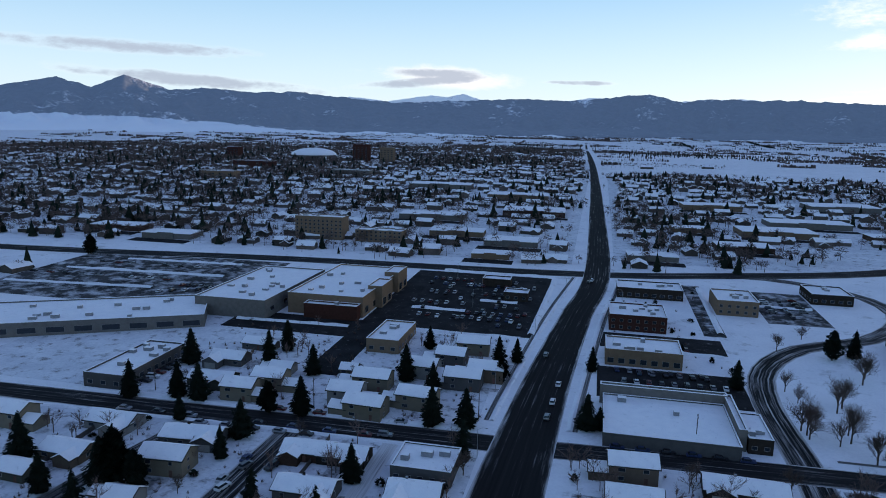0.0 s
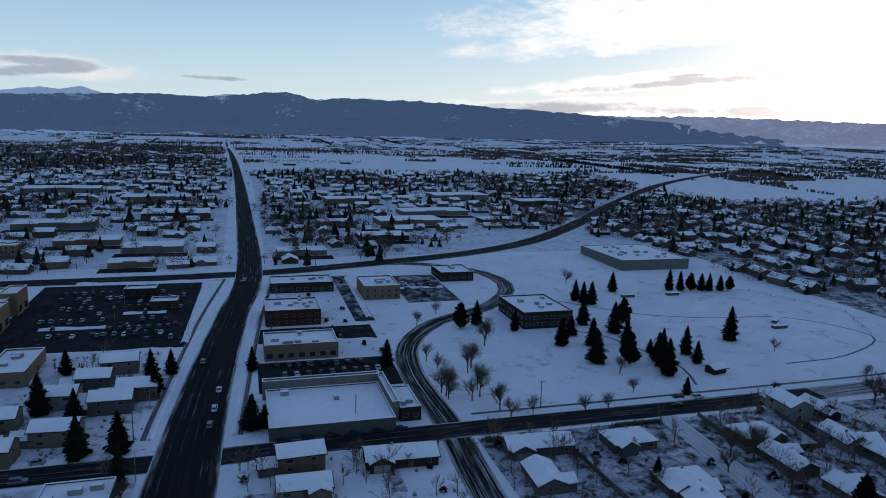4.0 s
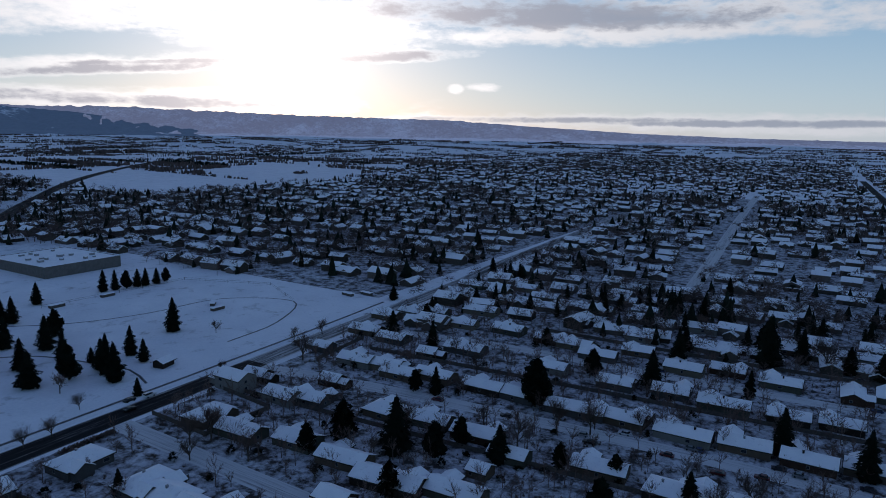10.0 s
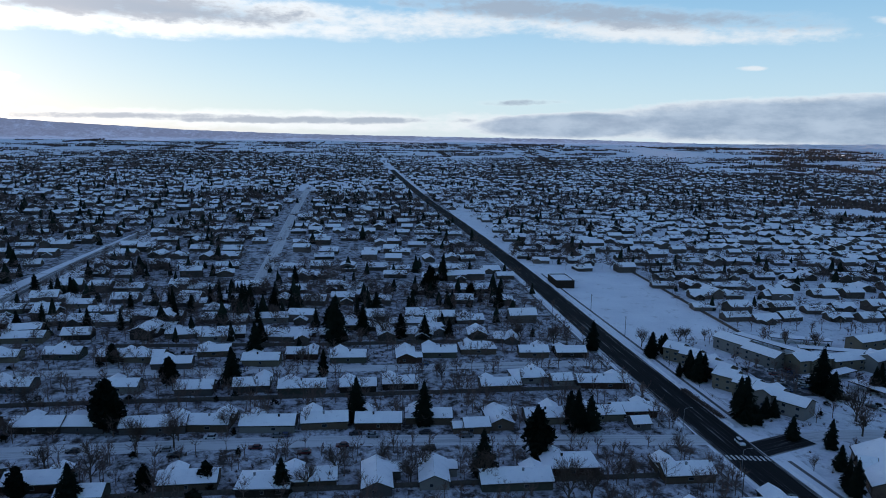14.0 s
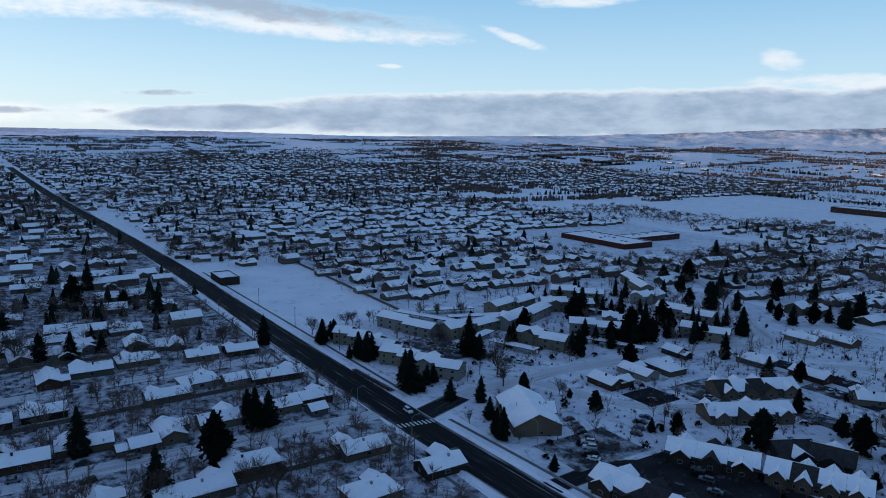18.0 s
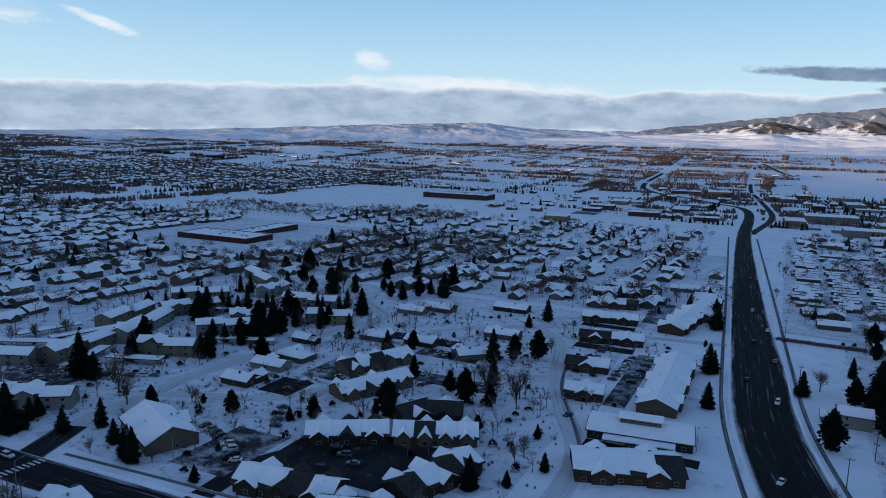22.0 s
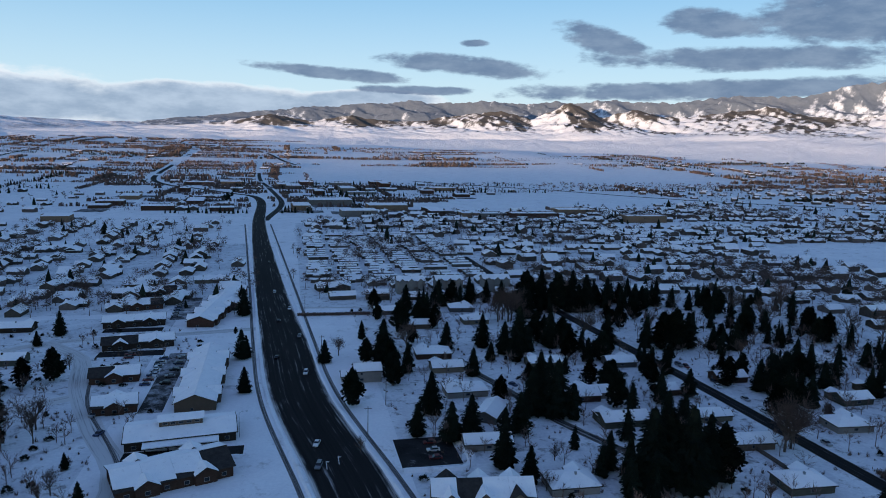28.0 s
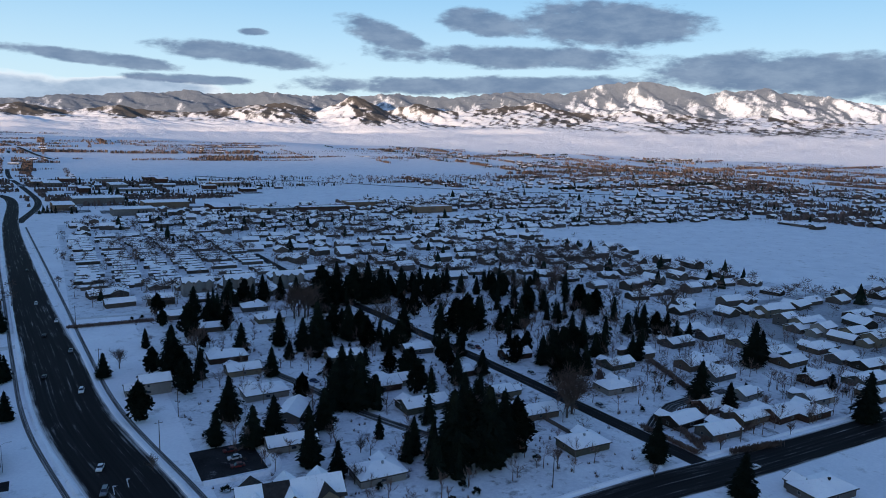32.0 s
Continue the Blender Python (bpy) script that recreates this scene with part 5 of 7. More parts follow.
flat_building("school", "low brick school with flat snowy roofs", 470, -560, 560, -520, 5, RED_BRICK, 8, [(0, 2.2, 3, 1.8, 12)])
flat_building("school", "low brick school wing with a flat snowy roof", 500, -640, 525, -566, 5, RED_BRICK, 4, [(2, 2.2, 3, 1.8, 10)])
flat_building("school", "red and grey school standing alone in a snowfield", 490, -1215, 620, -1175, 9, WALLS[3], 6, [(1, 3, 4, 2, 10)])

flat_building("barn", "dark low barn beside the snowy field", 468, -142, 492, -129, 5, WALLS[6], 0)
for x, y, w, d, turn in ((282, -205, 30, 6, -68), (262, -214, 26, 6, 20), (318, -232, 34, 6, 70), (338, -226, 30, 6, 72), (298, -300, 26, 6, 60), (330, -205, 40, 6, 25), (240, -262, 30, 5, 22)):
    c = thing("carport", "long low carport with a snow-covered roof", "carport", "carports")
    c.matrix_basis = at(x, y, turn)
    for px in (-w / 2 + 0.5, 0, w / 2 - 0.5):
        for py in (-d / 2 + 0.4, d / 2 - 0.4):
            b = Build()
            b.box(px - 0.09, py - 0.09, -0.4, px + 0.09, py + 0.09, 2.4)
            part("post", b, WALLS[6], c)
    b = Build()
    b.box(-w / 2, -d / 2, 2.4, w / 2, d / 2, 2.75)
    part("roof", b, WALLS[6], c)
    b = Build()
    b.box(-w / 2 + 0.15, -d / 2 + 0.15, 2.754, w / 2 - 0.15, d / 2 - 0.15, 2.95)
    part("roof_snow", b, ROOF_SNOW, c)

# -- ploughed car parks
lot("car_park_south", -98, 305, -24, 424, LOT, "dark ploughed car park with parked cars")
lot("car_park_east", -335, 305, -193, 418, LOT_SNOWY, "slushy ploughed car park")
lot("store_drive", -107, 240, -93, 424, LOT, "ploughed drive in front of the supermarket", 0.052)
lot("loading_yard", -168, 285, -106, 311, LOT, "slushy loading yard behind the stores", 0.048)
lot("car_park_west", 4, 246, 58, 278, LOT, "narrow car park between two shops")
lot("car_park_office", 5, 303, 58, 324, LOT, "slushy car park of the brick office")
lot("car_park_corner", 52, 330, 62, 430, LOT_SNOWY, "drive between snowy lawns")
lot("car_park_loop", 86, 360, 116, 425, LOT_SNOWY, "car park with rows of snow")
lot("townhouse_court", 92, -200, 147, -164, LOT, "dark asphalt court between the townhouses")
lot("club_court", 22, -233, 60, -226, LOT, "dark asphalt strip before the clubhouse")
lot("side_court", -48, -229, -28, -207, LOT, "small dark asphalt court ringed by snow")
lot("housing_car_park", 54, -345, 63, -268, LOT_SNOWY, "slushy car park between the housing blocks")
lot("upper_car_park", 62, -470, 74, -412, LOT_SNOWY, "slushy car park between the housing blocks")
lot("back_court", 66, -352, 96, -343, LOT, "dark ploughed court behind a low block")
lot("apartment_car_park", 262, -193, 300, -172, LOT_SNOWY, "slushy car park of the apartment blocks")
lot("wing_court", 74, -396, 104, -388, LOT, "dark ploughed court behind a low block")
lot("inner_court", 280, -250, 302, -236, LOT_SNOWY, "slushy car park of the apartment blocks")
lot("garden_court", 128, -302, 160, -290, LOT_SNOWY, "slushy car court between the low blocks")
lot("middle_court", 108, -268, 148, -256, LOT_SNOWY, "slushy car court between the townhouses", 0.05)
lot("arc_court", 168, -264, 188, -238, LOT_SNOWY, "slushy car court between the townhouses", 0.05)
lot("north_court", 148, -320, 188, -308, LOT, "dark ploughed car court behind the low blocks")
lot("west_court", 176, -232, 192, -214, LOT, "dark ploughed car court beside the drive", 0.05)
lot("hall_lot", 150, -182, 172, -150, LOT_SNOWY, "snowy car park beside the hall")

# ---- houses, trees and cars at their places ----
rnd = random.Random(21)

for x, y, turn in [(-145, 182, 0), (-70, 159, 0), (-42, 164, 0), (-139, 243, 0), (187, 168, 90), (116, 132, 90), (235, 169, 90), (196, -98, 90), (232, 145, 90), (238, 54, 90), (239, 15, 90), (238, -4, 90), (241, -64, 90), (272, 67, 90), (275, 46, 90), (316, 134, 90), (307, 47, 90), (311, 9, 90), (318, -33, 90), (318, -78, 90), (437, 7, 90), (173, -113, 90), (203, -217, 0), (133, -299, 45), (-234, -160, 0), (-250, -203, 0)]:
    place_house("l", x, y, turn + rnd.uniform(-4, 4), rnd)

for x, y, turn in [(-145, 162, 0), (-78, 179, 0), (-67, 179, 0), (14, 176, 0), (-134, 222, 0), (191, 158, 90), (157, 159, 90), (162, 139, 90), (160, 119, 90), (274, 192, 90), (316, 191, 90), (237, 155, 90), (199, 111, 90), (238, 110, 90), (238, 96, 90), (198, 93, 90), (161, 81, 90), (80, 166, 90), (197, 51, 90), (197, 17, 90), (196, -3, 0), (198, -20, 0), (238, 132, 90), (242, -22, 90), (239, -47, 0), (243, -86, 90), (246, -100, 90), (270, 174, 90), (275, 96, 90), (274, 4, 90)]:
    place_house("r", x, y, turn + rnd.uniform(-4, 4), rnd)

for x, y, turn in [(277, -13, 90), (274, -54, 90), (306, 171, 90), (312, 158, 90), (313, 111, 90), (312, 98, 90), (303, 84, 90), (320, 70, 90), (314, -17, 0), (318, -96, 90), (316, 30, 90), (366, 187, 90), (371, 158, 90), (358, 104, 90), (349, 91, 90), (344, 74, 90), (348, 48, 90), (365, 11, 90), (370, -28, 90), (355, -33, 20), (324, 181, 90), (302, 199, 90), (395, 195, 90), (398, 178, 90), (383, 124, 90), (392, 144, 90), (397, 85, 90), (412, 102, 90), (408, 163, 90), (382, 108, 90)]:
    place_house("r", x, y, turn + rnd.uniform(-4, 4), rnd)

for x, y, turn in [(205, -239, 0), (200, -362, 0), (164, -306, 0), (-51, -412, 0), (-62, -378, 0), (-63, -301, 0), (-68, -245, 60), (-59, -219, 0), (-110, -301, 0), (-116, -259, 0), (-146, -296, 0), (-185, -268, 0), (-149, -204, 0), (-220, -235, 0), (-194, -173, 0), (-198, -160, 0), (-220, -164, 0), (-262, -165, 0), (-300, -264, 0), (-301, -250, 0), (-305, -214, 0), (-299, -201, 0), (-327, -193, 0), (-329, -180, 0), (-286, -180, 0), (-218, -178, 0), (-292, -155, 0), (-307, -232, 0), (-274, -248, 0), (-240, -242, 0)]:
    place_house("r", x, y, turn + rnd.uniform(-4, 4), rnd)

for x, y, turn in [(-150, 149, 0), (-114, 144, 0), (-137, 262, 0), (-114, 238, 0), (198, 191, 90), (241, 192, 90), (210, 163, 90), (140, 107, 90), (190, 76, 90), (233, -38, 90), (261, 149, 90), (279, -81, 90), (350, 35, 90), (362, -1, 90), (369, -15, 90), (424, 35, 90), (218, -280, 0), (-148, -257, 0), (-149, -228, 0), (-238, -290, 0), (-239, -181, 0)]:
    place_house("s", x, y, turn + rnd.uniform(-4, 4), rnd)

for x, y, turn in [(-115, 179, 0), (43, 187, 0), (156, 100, 90), (86, 185, 0), (194, -44, 90), (237, 72, 90), (237, 34, 90), (276, 138, 90), (273, 26, 90), (277, -98, 90), (341, 162, 90), (379, 53, 90), (190, -376, 0), (133, -340, 0), (150, -399, 0), (107, -510, 0), (63, -522, 0), (-106, -257, 0), (-115, -230, 0), (-255, -219, 0), (-305, -168, 0)]:
    place_house("w", x, y, turn + rnd.uniform(-4, 4), rnd)

for x, y, turn in [(-113, 162, 0), (14, 190, 0), (-177, 176, 0), (-118, 213, 0), (-112, 224, 0), (-76, 233, 0), (-81, 219, 0), (-71, 210, 0), (-56, 221, 0), (-61, 249, 0), (-53, 264, 0), (-47, 280, 0), (-44, 242, 0), (-37, 252, 0), (186, 191, 90), (-26, -294, 0), (-366, -240, 0), (-366, -227, 0), (-367, -251, 0), (-375, -269, 0), (-372, -214, 0), (-372, -202, 0)]:
    place_house("t", x, y, turn + rnd.uniform(-4, 4), rnd)

for x, y, turn in [(-89, 244, 0), (176, 81, 90), (234, -98, 90)]:
    place_house("g", x, y, turn + rnd.uniform(-4, 4), rnd)

for x, y, turn in [(117, 146, 90), (197, 128, 90), (116, 182, 0), (118, 155, 0), (160, 177, 0), (194, 29, 90), (203, -63, 90), (284, -68, 90), (324, -52, 90), (169, -87, 90), (204, -255, 0), (189, -303, 0), (-61, -323, 0), (-64, -270, 0), (-97, -414, 0), (-98, -384, 0), (-76, -186, 0), (-147, -174, 0), (-197, -212, 0), (-244, -281, 0), (-245, -157, 0), (-190, -116, 0), (-334, -209, 0)]:
    place_house("h", x, y, turn + rnd.uniform(-4, 4), rnd)

for x, y, h in [(-156, 156, 13), (-121, 150, 17), (-138, 143, 10), (-155, 203, 12), (-153, 238, 13), (-139, 207, 12), (-131, 207, 12), (-123, 262, 12), (-121, 241, 14), (-103, 203, 11), (-92, 205, 12), (-102, 239, 11), (-103, 185, 11), (-128, 191, 8), (-66, 242, 13), (-48, 208, 12), (-54, 235, 10), (-37, 209, 12), (-35, 271, 10), (-31, 250, 10), (-28, 273, 9), (-102, 171, 9), (-61, 168, 10), (-333, 405, 14), (-66, 280, 9), (2, 271, 9), (55, 267, 10), (1, 217, 11), (5, 218, 7), (-114, 149, 12)]:
    place_conifer(x, y, h, rnd)

for x, y, h in [(-126, 151, 12), (100, 310, 13), (110, 315, 11), (213, 365, 11), (181, 350, 11), (183, 344, 11), (186, 340, 12), (163, 305, 13), (138, 277, 12), (149, 290, 9), (152, 274, 12), (143, 253, 13), (172, 290, 14), (185, 304, 13), (169, 273, 11), (156, 249, 14), (170, 249, 12), (165, 234, 14), (168, 243, 15), (188, 255, 12), (186, 244, 9), (222, 269, 15), (251, 363, 12), (258, 362, 11), (264, 360, 11), (271, 359, 10), (276, 358, 10), (283, 357, 9), (290, 357, 9), (160, 214, 6)]:
    place_conifer(x, y, h, rnd)

for x, y, h in [(125, 302, 9), (173, 260, 6), (337, 218, 8), (151, 97, 11), (159, 133, 10), (245, 91, 15), (187, 80, 11), (171, 128, 15), (279, 79, 12), (279, 54, 13), (224, 124, 10), (190, 95, 10), (163, 218, 5), (112, 159, 7), (234, 87, 19), (178, 98, 12), (285, 56, 13), (222, 132, 9), (292, 19, 10), (242, 4, 15), (209, -55, 11), (230, -74, 14), (231, -79, 12), (239, -74, 11), (314, -135, 11), (326, -145, 7), (288, -142, 11), (286, -148, 10), (237, -140, 16), (234, -144, 6)]:
    place_conifer(x, y, h, rnd)

for x, y, h in [(411, -78, 13), (444, -39, 19), (348, -41, 9), (349, 18, 18), (351, 3, 15), (399, 54, 13), (324, 184, 9), (339, 219, 8), (196, 46, 8), (192, 62, 9), (365, 143, 9), (442, 203, 11), (377, 103, 10), (402, 73, 12), (471, 50, 12), (389, -4, 13), (346, -16, 12), (343, -28, 12), (490, -52, 16), (426, -63, 12), (336, 52, 11), (360, 175, 9), (276, 178, 12), (191, 24, 10), (336, 16, 22), (320, -138, 10), (318, -144, 9), (283, -144, 12), (240, -150, 8), (241, -154, 7)]:
    place_conifer(x, y, h, rnd)

for x, y, h in [(217, -183, 7), (181, -144, 11), (187, -168, 7), (199, -192, 4), (185, -193, 7), (155, -144, 5), (237, -20, 15), (211, -55, 17), (287, -137, 6), (280, -142, 12), (284, -141, 9), (281, -145, 9), (322, -145, 9), (246, -143, 13), (235, -139, 10), (239, -146, 5), (265, -189, 18), (258, -190, 11), (221, -149, 8), (213, -158, 10), (186, -145, 9), (198, -151, 8), (213, -180, 8), (183, -190, 9), (269, -219, 11), (267, -215, 10), (263, -263, 9), (251, -259, 9), (242, -234, 11), (243, -239, 11)]:
    place_conifer(x, y, h, rnd)

for x, y, h in [(240, -267, 12), (238, -282, 15), (236, -284, 14), (241, -281, 11), (227, -314, 11), (244, -309, 10), (223, -342, 15), (202, -297, 12), (160, -195, 5), (158, -198, 3), (135, -214, 6), (144, -261, 9), (122, -251, 9), (128, -367, 7), (114, -306, 13), (123, -386, 12), (75, -224, 5), (65, -201, 6), (72, -186, 5), (81, -179, 10), (96, -220, 6), (153, -200, 9), (261, -393, 12), (292, -418, 13), (335, -441, 18), (233, -393, 11), (223, -391, 11), (392, -553, 17), (311, -402, 13), (230, -312, 10)]:
    place_conifer(x, y, h, rnd)

for x, y, h in [(29, -332, 13), (35, -377, 4), (25, -285, 10), (33, -417, 15), (36, -443, 12), (27, -333, 10), (-9, -320, 10), (-28, -317, 12), (-17, -264, 15), (-37, -231, 11), (-48, -225, 13), (-55, -225, 15), (-60, -202, 14), (-65, -191, 11), (-74, -228, 14), (-75, -256, 12), (-93, -260, 18), (-93, -241, 20), (-70, -333, 13), (-89, -334, 16), (-73, -291, 12), (-46, -251, 15), (-36, -316, 19), (-36, -284, 15), (-44, -423, 13), (-43, -396, 10), (-52, -366, 19), (-55, -347, 10), (-97, -322, 15), (-104, -321, 22)]:
    place_conifer(x, y, h, rnd)

for x, y, h in [(-120, -341, 16), (-88, -438, 14), (-96, -434, 15), (-107, -432, 16), (-119, -434, 14), (-129, -433, 13), (-140, -415, 24), (-148, -410, 24), (-157, -405, 24), (-165, -401, 24), (-174, -400, 22), (-93, -195, 12), (-93, -180, 11), (-99, -180, 24), (-105, -180, 24), (-111, -178, 24), (-118, -180, 21), (-124, -181, 19), (-160, -278, 11), (-120, -245, 15), (-145, -260, 10), (-156, -252, 11), (-141, -305, 10), (-133, -303, 11), (-181, -318, 20), (-186, -315, 22), (-173, -321, 15), (-195, -318, 17), (-247, -343, 18), (-242, -350, 13)]:
    place_conifer(x, y, h, rnd)

for x, y, h in [(-209, -261, 14), (-216, -260, 13), (-190, -245, 12), (-190, -253, 13), (-184, -228, 16), (-198, -232, 13), (-197, -237, 12), (-280, -332, 16), (-221, -251, 10), (-236, -238, 12), (-187, -414, 14), (-196, -416, 17), (-206, -420, 13), (-208, -402, 15), (-214, -403, 14), (-256, -396, 14), (-30, -358, 9), (-37, -301, 16), (-45, -300, 13), (-218, -310, 15), (-206, -312, 12), (-161, -154, 14), (-215, -183, 17), (-220, -173, 11), (-278, -206, 20), (-289, -210, 14), (-259, -142, 18), (-278, -267, 13), (-283, -264, 12), (-166, -125, 13)]:
    place_conifer(x, y, h, rnd)

for x, y, h in [(-282, -170, 7), (-284, -184, 6), (-272, -316, 14), (-217, -265, 17), (-198, -254, 14), (-232, -238, 12)]:
    place_conifer(x, y, h, rnd)

for x, y, h in [(-32, 179, 8), (-103, 151, 6), (69, 234, 13), (70, 228, 11), (85, 252, 14), (83, 234, 12), (106, 290, 12), (86, 218, 10), (78, 225, 10), (80, 317, 9), (95, 337, 8), (56, 192, 8), (-86, 190, 6), (30, 190, 7), (85, 215, 11), (86, 207, 9), (95, 209, 8), (114, 207, 8), (123, 207, 8), (141, 220, 7), (146, 239, 9), (82, 228, 14), (88, 257, 13), (103, 283, 13), (70, 231, 14), (75, 241, 7), (194, 389, 11), (232, 251, 7), (195, 208, 6), (225, 191, 15)]:
    place_bare(x, y, h, rnd)

for x, y, h in [(63, 181, 8), (93, 171, 7), (97, 168, 6), (143, 167, 12), (152, 169, 11), (74, 258, 8), (72, 268, 10), (145, 144, 11), (136, 159, 9), (149, 164, 13), (246, 214, 7), (259, 208, 9), (198, 210, 4), (146, 119, 9), (171, 116, 7), (185, 113, 15), (268, 139, 10), (301, 106, 10), (227, 62, 10), (234, 48, 9), (378, 51, 11), (335, -75, 14), (333, -92, 11), (334, -99, 10), (331, -137, 11), (339, -164, 9), (216, 72, 15), (199, 79, 14), (222, 62, 14), (199, 9, 12)]:
    place_bare(x, y, h, rnd)

for x, y, h in [(195, -13, 12), (193, -34, 13), (248, -110, 4), (232, -110, 8), (213, -85, 5), (225, 140, 6), (230, 117, 8), (251, 120, 11), (344, -7, 18), (192, 17, 10), (209, 96, 8), (304, 29, 10), (212, 8, 5), (284, -31, 11), (182, -64, 12), (181, -57, 15), (207, -5, 10), (213, -104, 8), (196, -108, 5), (335, -158, 11), (343, -76, 12), (336, -93, 10), (201, -18, 11), (191, -78, 11), (341, -175, 8), (203, -113, 4), (198, -142, 6), (328, -212, 12), (236, -184, 17), (223, -177, 14)]:
    place_bare(x, y, h, rnd)

for x, y, h in [(326, -227, 12), (204, -191, 8), (176, -147, 6), (267, -388, 20), (105, -250, 18), (91, -246, 13), (94, -258, 14), (75, -201, 9), (74, -207, 9), (102, -326, 8), (106, -312, 11), (143, -492, 12), (134, -475, 14), (212, -434, 16), (196, -447, 16), (97, -444, 11), (160, -209, 7), (244, -108, 6), (-16, -330, 11), (-147, -341, 19), (-50, -334, 17), (-112, -383, 20), (-118, -382, 24), (-159, -197, 20), (-163, -199, 19), (-295, -320, 19), (-196, -358, 13), (-293, -373, 22), (-263, -349, 20), (-260, -377, 22)]:
    place_bare(x, y, h, rnd)

for x, y, h in [(-286, -322, 13), (-208, -292, 14), (-16, -221, 6), (-78, -204, 7), (-68, -185, 7), (-129, -165, 9), (-153, -147, 5), (-116, -387, 23), (-121, -385, 24), (-317, -295, 21), (-306, -308, 20), (-351, -313, 15), (-166, -206, 18), (-169, -205, 18), (-222, -148, 6), (-187, -150, 8), (-238, -151, 7)]:
    place_bare(x, y, h, rnd)

# ---- local streets, paths and snow banks ----
road("west_street", [(208, 200), (216, 152), (225, 21), (222, -120)], 8.5, ASPHALT_WHITE, 0.04, "residential street covered in packed snow")
road("west_street_two", [(281, 198), (294, 128), (297, 53), (306, -112)], 8, ASPHALT_WHITE, 0.04, "residential street covered in packed snow")
road("west_lane", [(466, 74), (506, 76), (700, 86), (986, 101), (1343, 117)], 10, ASPHALT_WHITE, 0.04, "long straight street covered in packed snow")
road("park_street", [(141, 198), (139, 157), (136, 100), (132, 20), (128, -122)], 8, ASPHALT_WHITE, 0.04, "residential street covered in packed snow")
road("side_street", [(-138, 100), (-132, 150), (-122, 196)], 7, ASPHALT_SNOWY, 0.04, "narrow slushy street between houses")
road("parking_street", [(-94, 100), (-90, 196)], 9, ASPHALT_SNOWY, 0.04, "slushy street lined with parked cars")
road("alley", [(-58, 110), (-57, 196)], 5, ASPHALT_WHITE, 0.04, "snowy back lane")
road("pine_street", [(-174, -146), (-171, -209), (-168, -270), (-160, -370), (-152, -470), (-150, -620)], 7.5, ASPHALT, 0.04, "dark ploughed lane under tall conifers")
road("pine_lane", [(-62, -330), (-80, -280), (-92, -235), (-112, -190)], 5, ASPHALT_SNOWY, 0.04, "narrow lane between snowy gardens")
road("corner_lane", [(-240, -190), (-205, -188), (-176, -172)], 6, ASPHALT_SNOWY, 0.035, "slushy lane between gardens")
road("north_street", [(214, -134), (220, -148), (224, -165), (224, -190), (227, -215), (222, -255), (216, -300), (208, -342), (236, -370), (289, -421), (351, -462)], 9, ASPHALT_WHITE, 0.04, "residential street covered in packed snow")
road("street_mouth", [(213, -131), (217, -141), (222, -154)], 11, ASPHALT_GREY, 0.066, "dark ploughed mouth of a side street")
road("loop_drive", [(126, -373), (102, -342), (92, -302), (75, -255), (60, -221), (57, -192), (60, -137)], 8, ASPHALT_WHITE, 0.04, "winding snowy drive")
road("access_road", [(172, -330), (126, -371), (83, -377), (24, -386)], 7, ASPHALT_WHITE, 0.036, "slushy access road")
road("access_road_two", [(75, -536), (12, -548)], 7, ASPHALT_WHITE, 0.036, "slushy access road")
road("court_road", [(224, -190), (206, -198), (190, -203), (175, -216), (156, -247), (138, -262), (121, -273), (97, -286), (88, -292)], 7.5, ASPHALT_WHITE, 0.036, "curving drive covered in packed snow")
road("townhouse_drive", [(147, -136), (148, -162), (140, -176)], 8, ASPHALT, 0.042, "dark ploughed drive")
road("field_lane", [(2, -433), (-60, -427)], 4, ASPHALT_WHITE, 0.03, "snow-covered lane across a field")

PATHMAT = road_material("cleared_path", 0.30, 3.5)


def footpath(name, pts, width=1.8):
    b, uv, line = ribbon(pts, width, 0.055, 8)
    me = b.mesh(name, PATHMAT)
    lay = me.uv_layers.new(name="UVMap")
    for lp in me.loops:
        lay.data[lp.index].uv = uv[lp.vertex_index]
    return tagged(new(name, me), "narrow cleared footpath through the snow", "footpath", kind="structure")


def beside(pts, off):
    """The same line of the plan, shifted sideways."""
    out = []
    for i, p in enumerate(pts):
        q = Vector(pts[min(i + 1, len(pts) - 1)]) - Vector(pts[max(i - 1, 0)])
        n = Vector((q.y, -q.x)).normalized()
        out.append((p[0] + n.x * off, p[1] + n.y * off))
    return out


NORTH_MAIN = [(-19, -152), (-11, -200), (3, -277), (10, -362), (20, -517), (45, -888)]
SOUTH_MAIN = [(3, 430), (-7, 345), (-15, 247), (-17, 215)]
footpath("footpath_one", beside(NORTH_MAIN, -15.5))
footpath("footpath_two", beside(NORTH_MAIN, 15.0))
footpath("footpath_three", beside(SOUTH_MAIN, 14.5))
footpath("footpath_four", beside(SOUTH_MAIN, -14.5))
footpath("footpath_five", [(91, -319), (83, -280), (66, -240), (57, -217)], 1.6)
footpath("footpath_six", [(-16, -117), (60, -113), (146, -113), (208, -110)], 1.6)
footpath("footpath_seven", [(-8, -151), (60, -145), (146, -142), (205, -138)], 1.6)
footpath("footpath_eight", [(232, -107), (350, -108), (520, -105)], 1.6)
footpath("footpath_nine", [(232, -138), (350, -135), (520, -131)], 1.6)
footpath("footpath_ten", [(-32, 190), (-40, 172), (-44, 150), (-60, 120)], 1.8)
footpath("footpath_eleven", [(74, 214), (160, 215), (260, 217), (330, 220)], 1.6)
footpath("garden_path", [(150, 300), (165, 285), (172, 262), (176, 240), (170, 222)], 1.2)
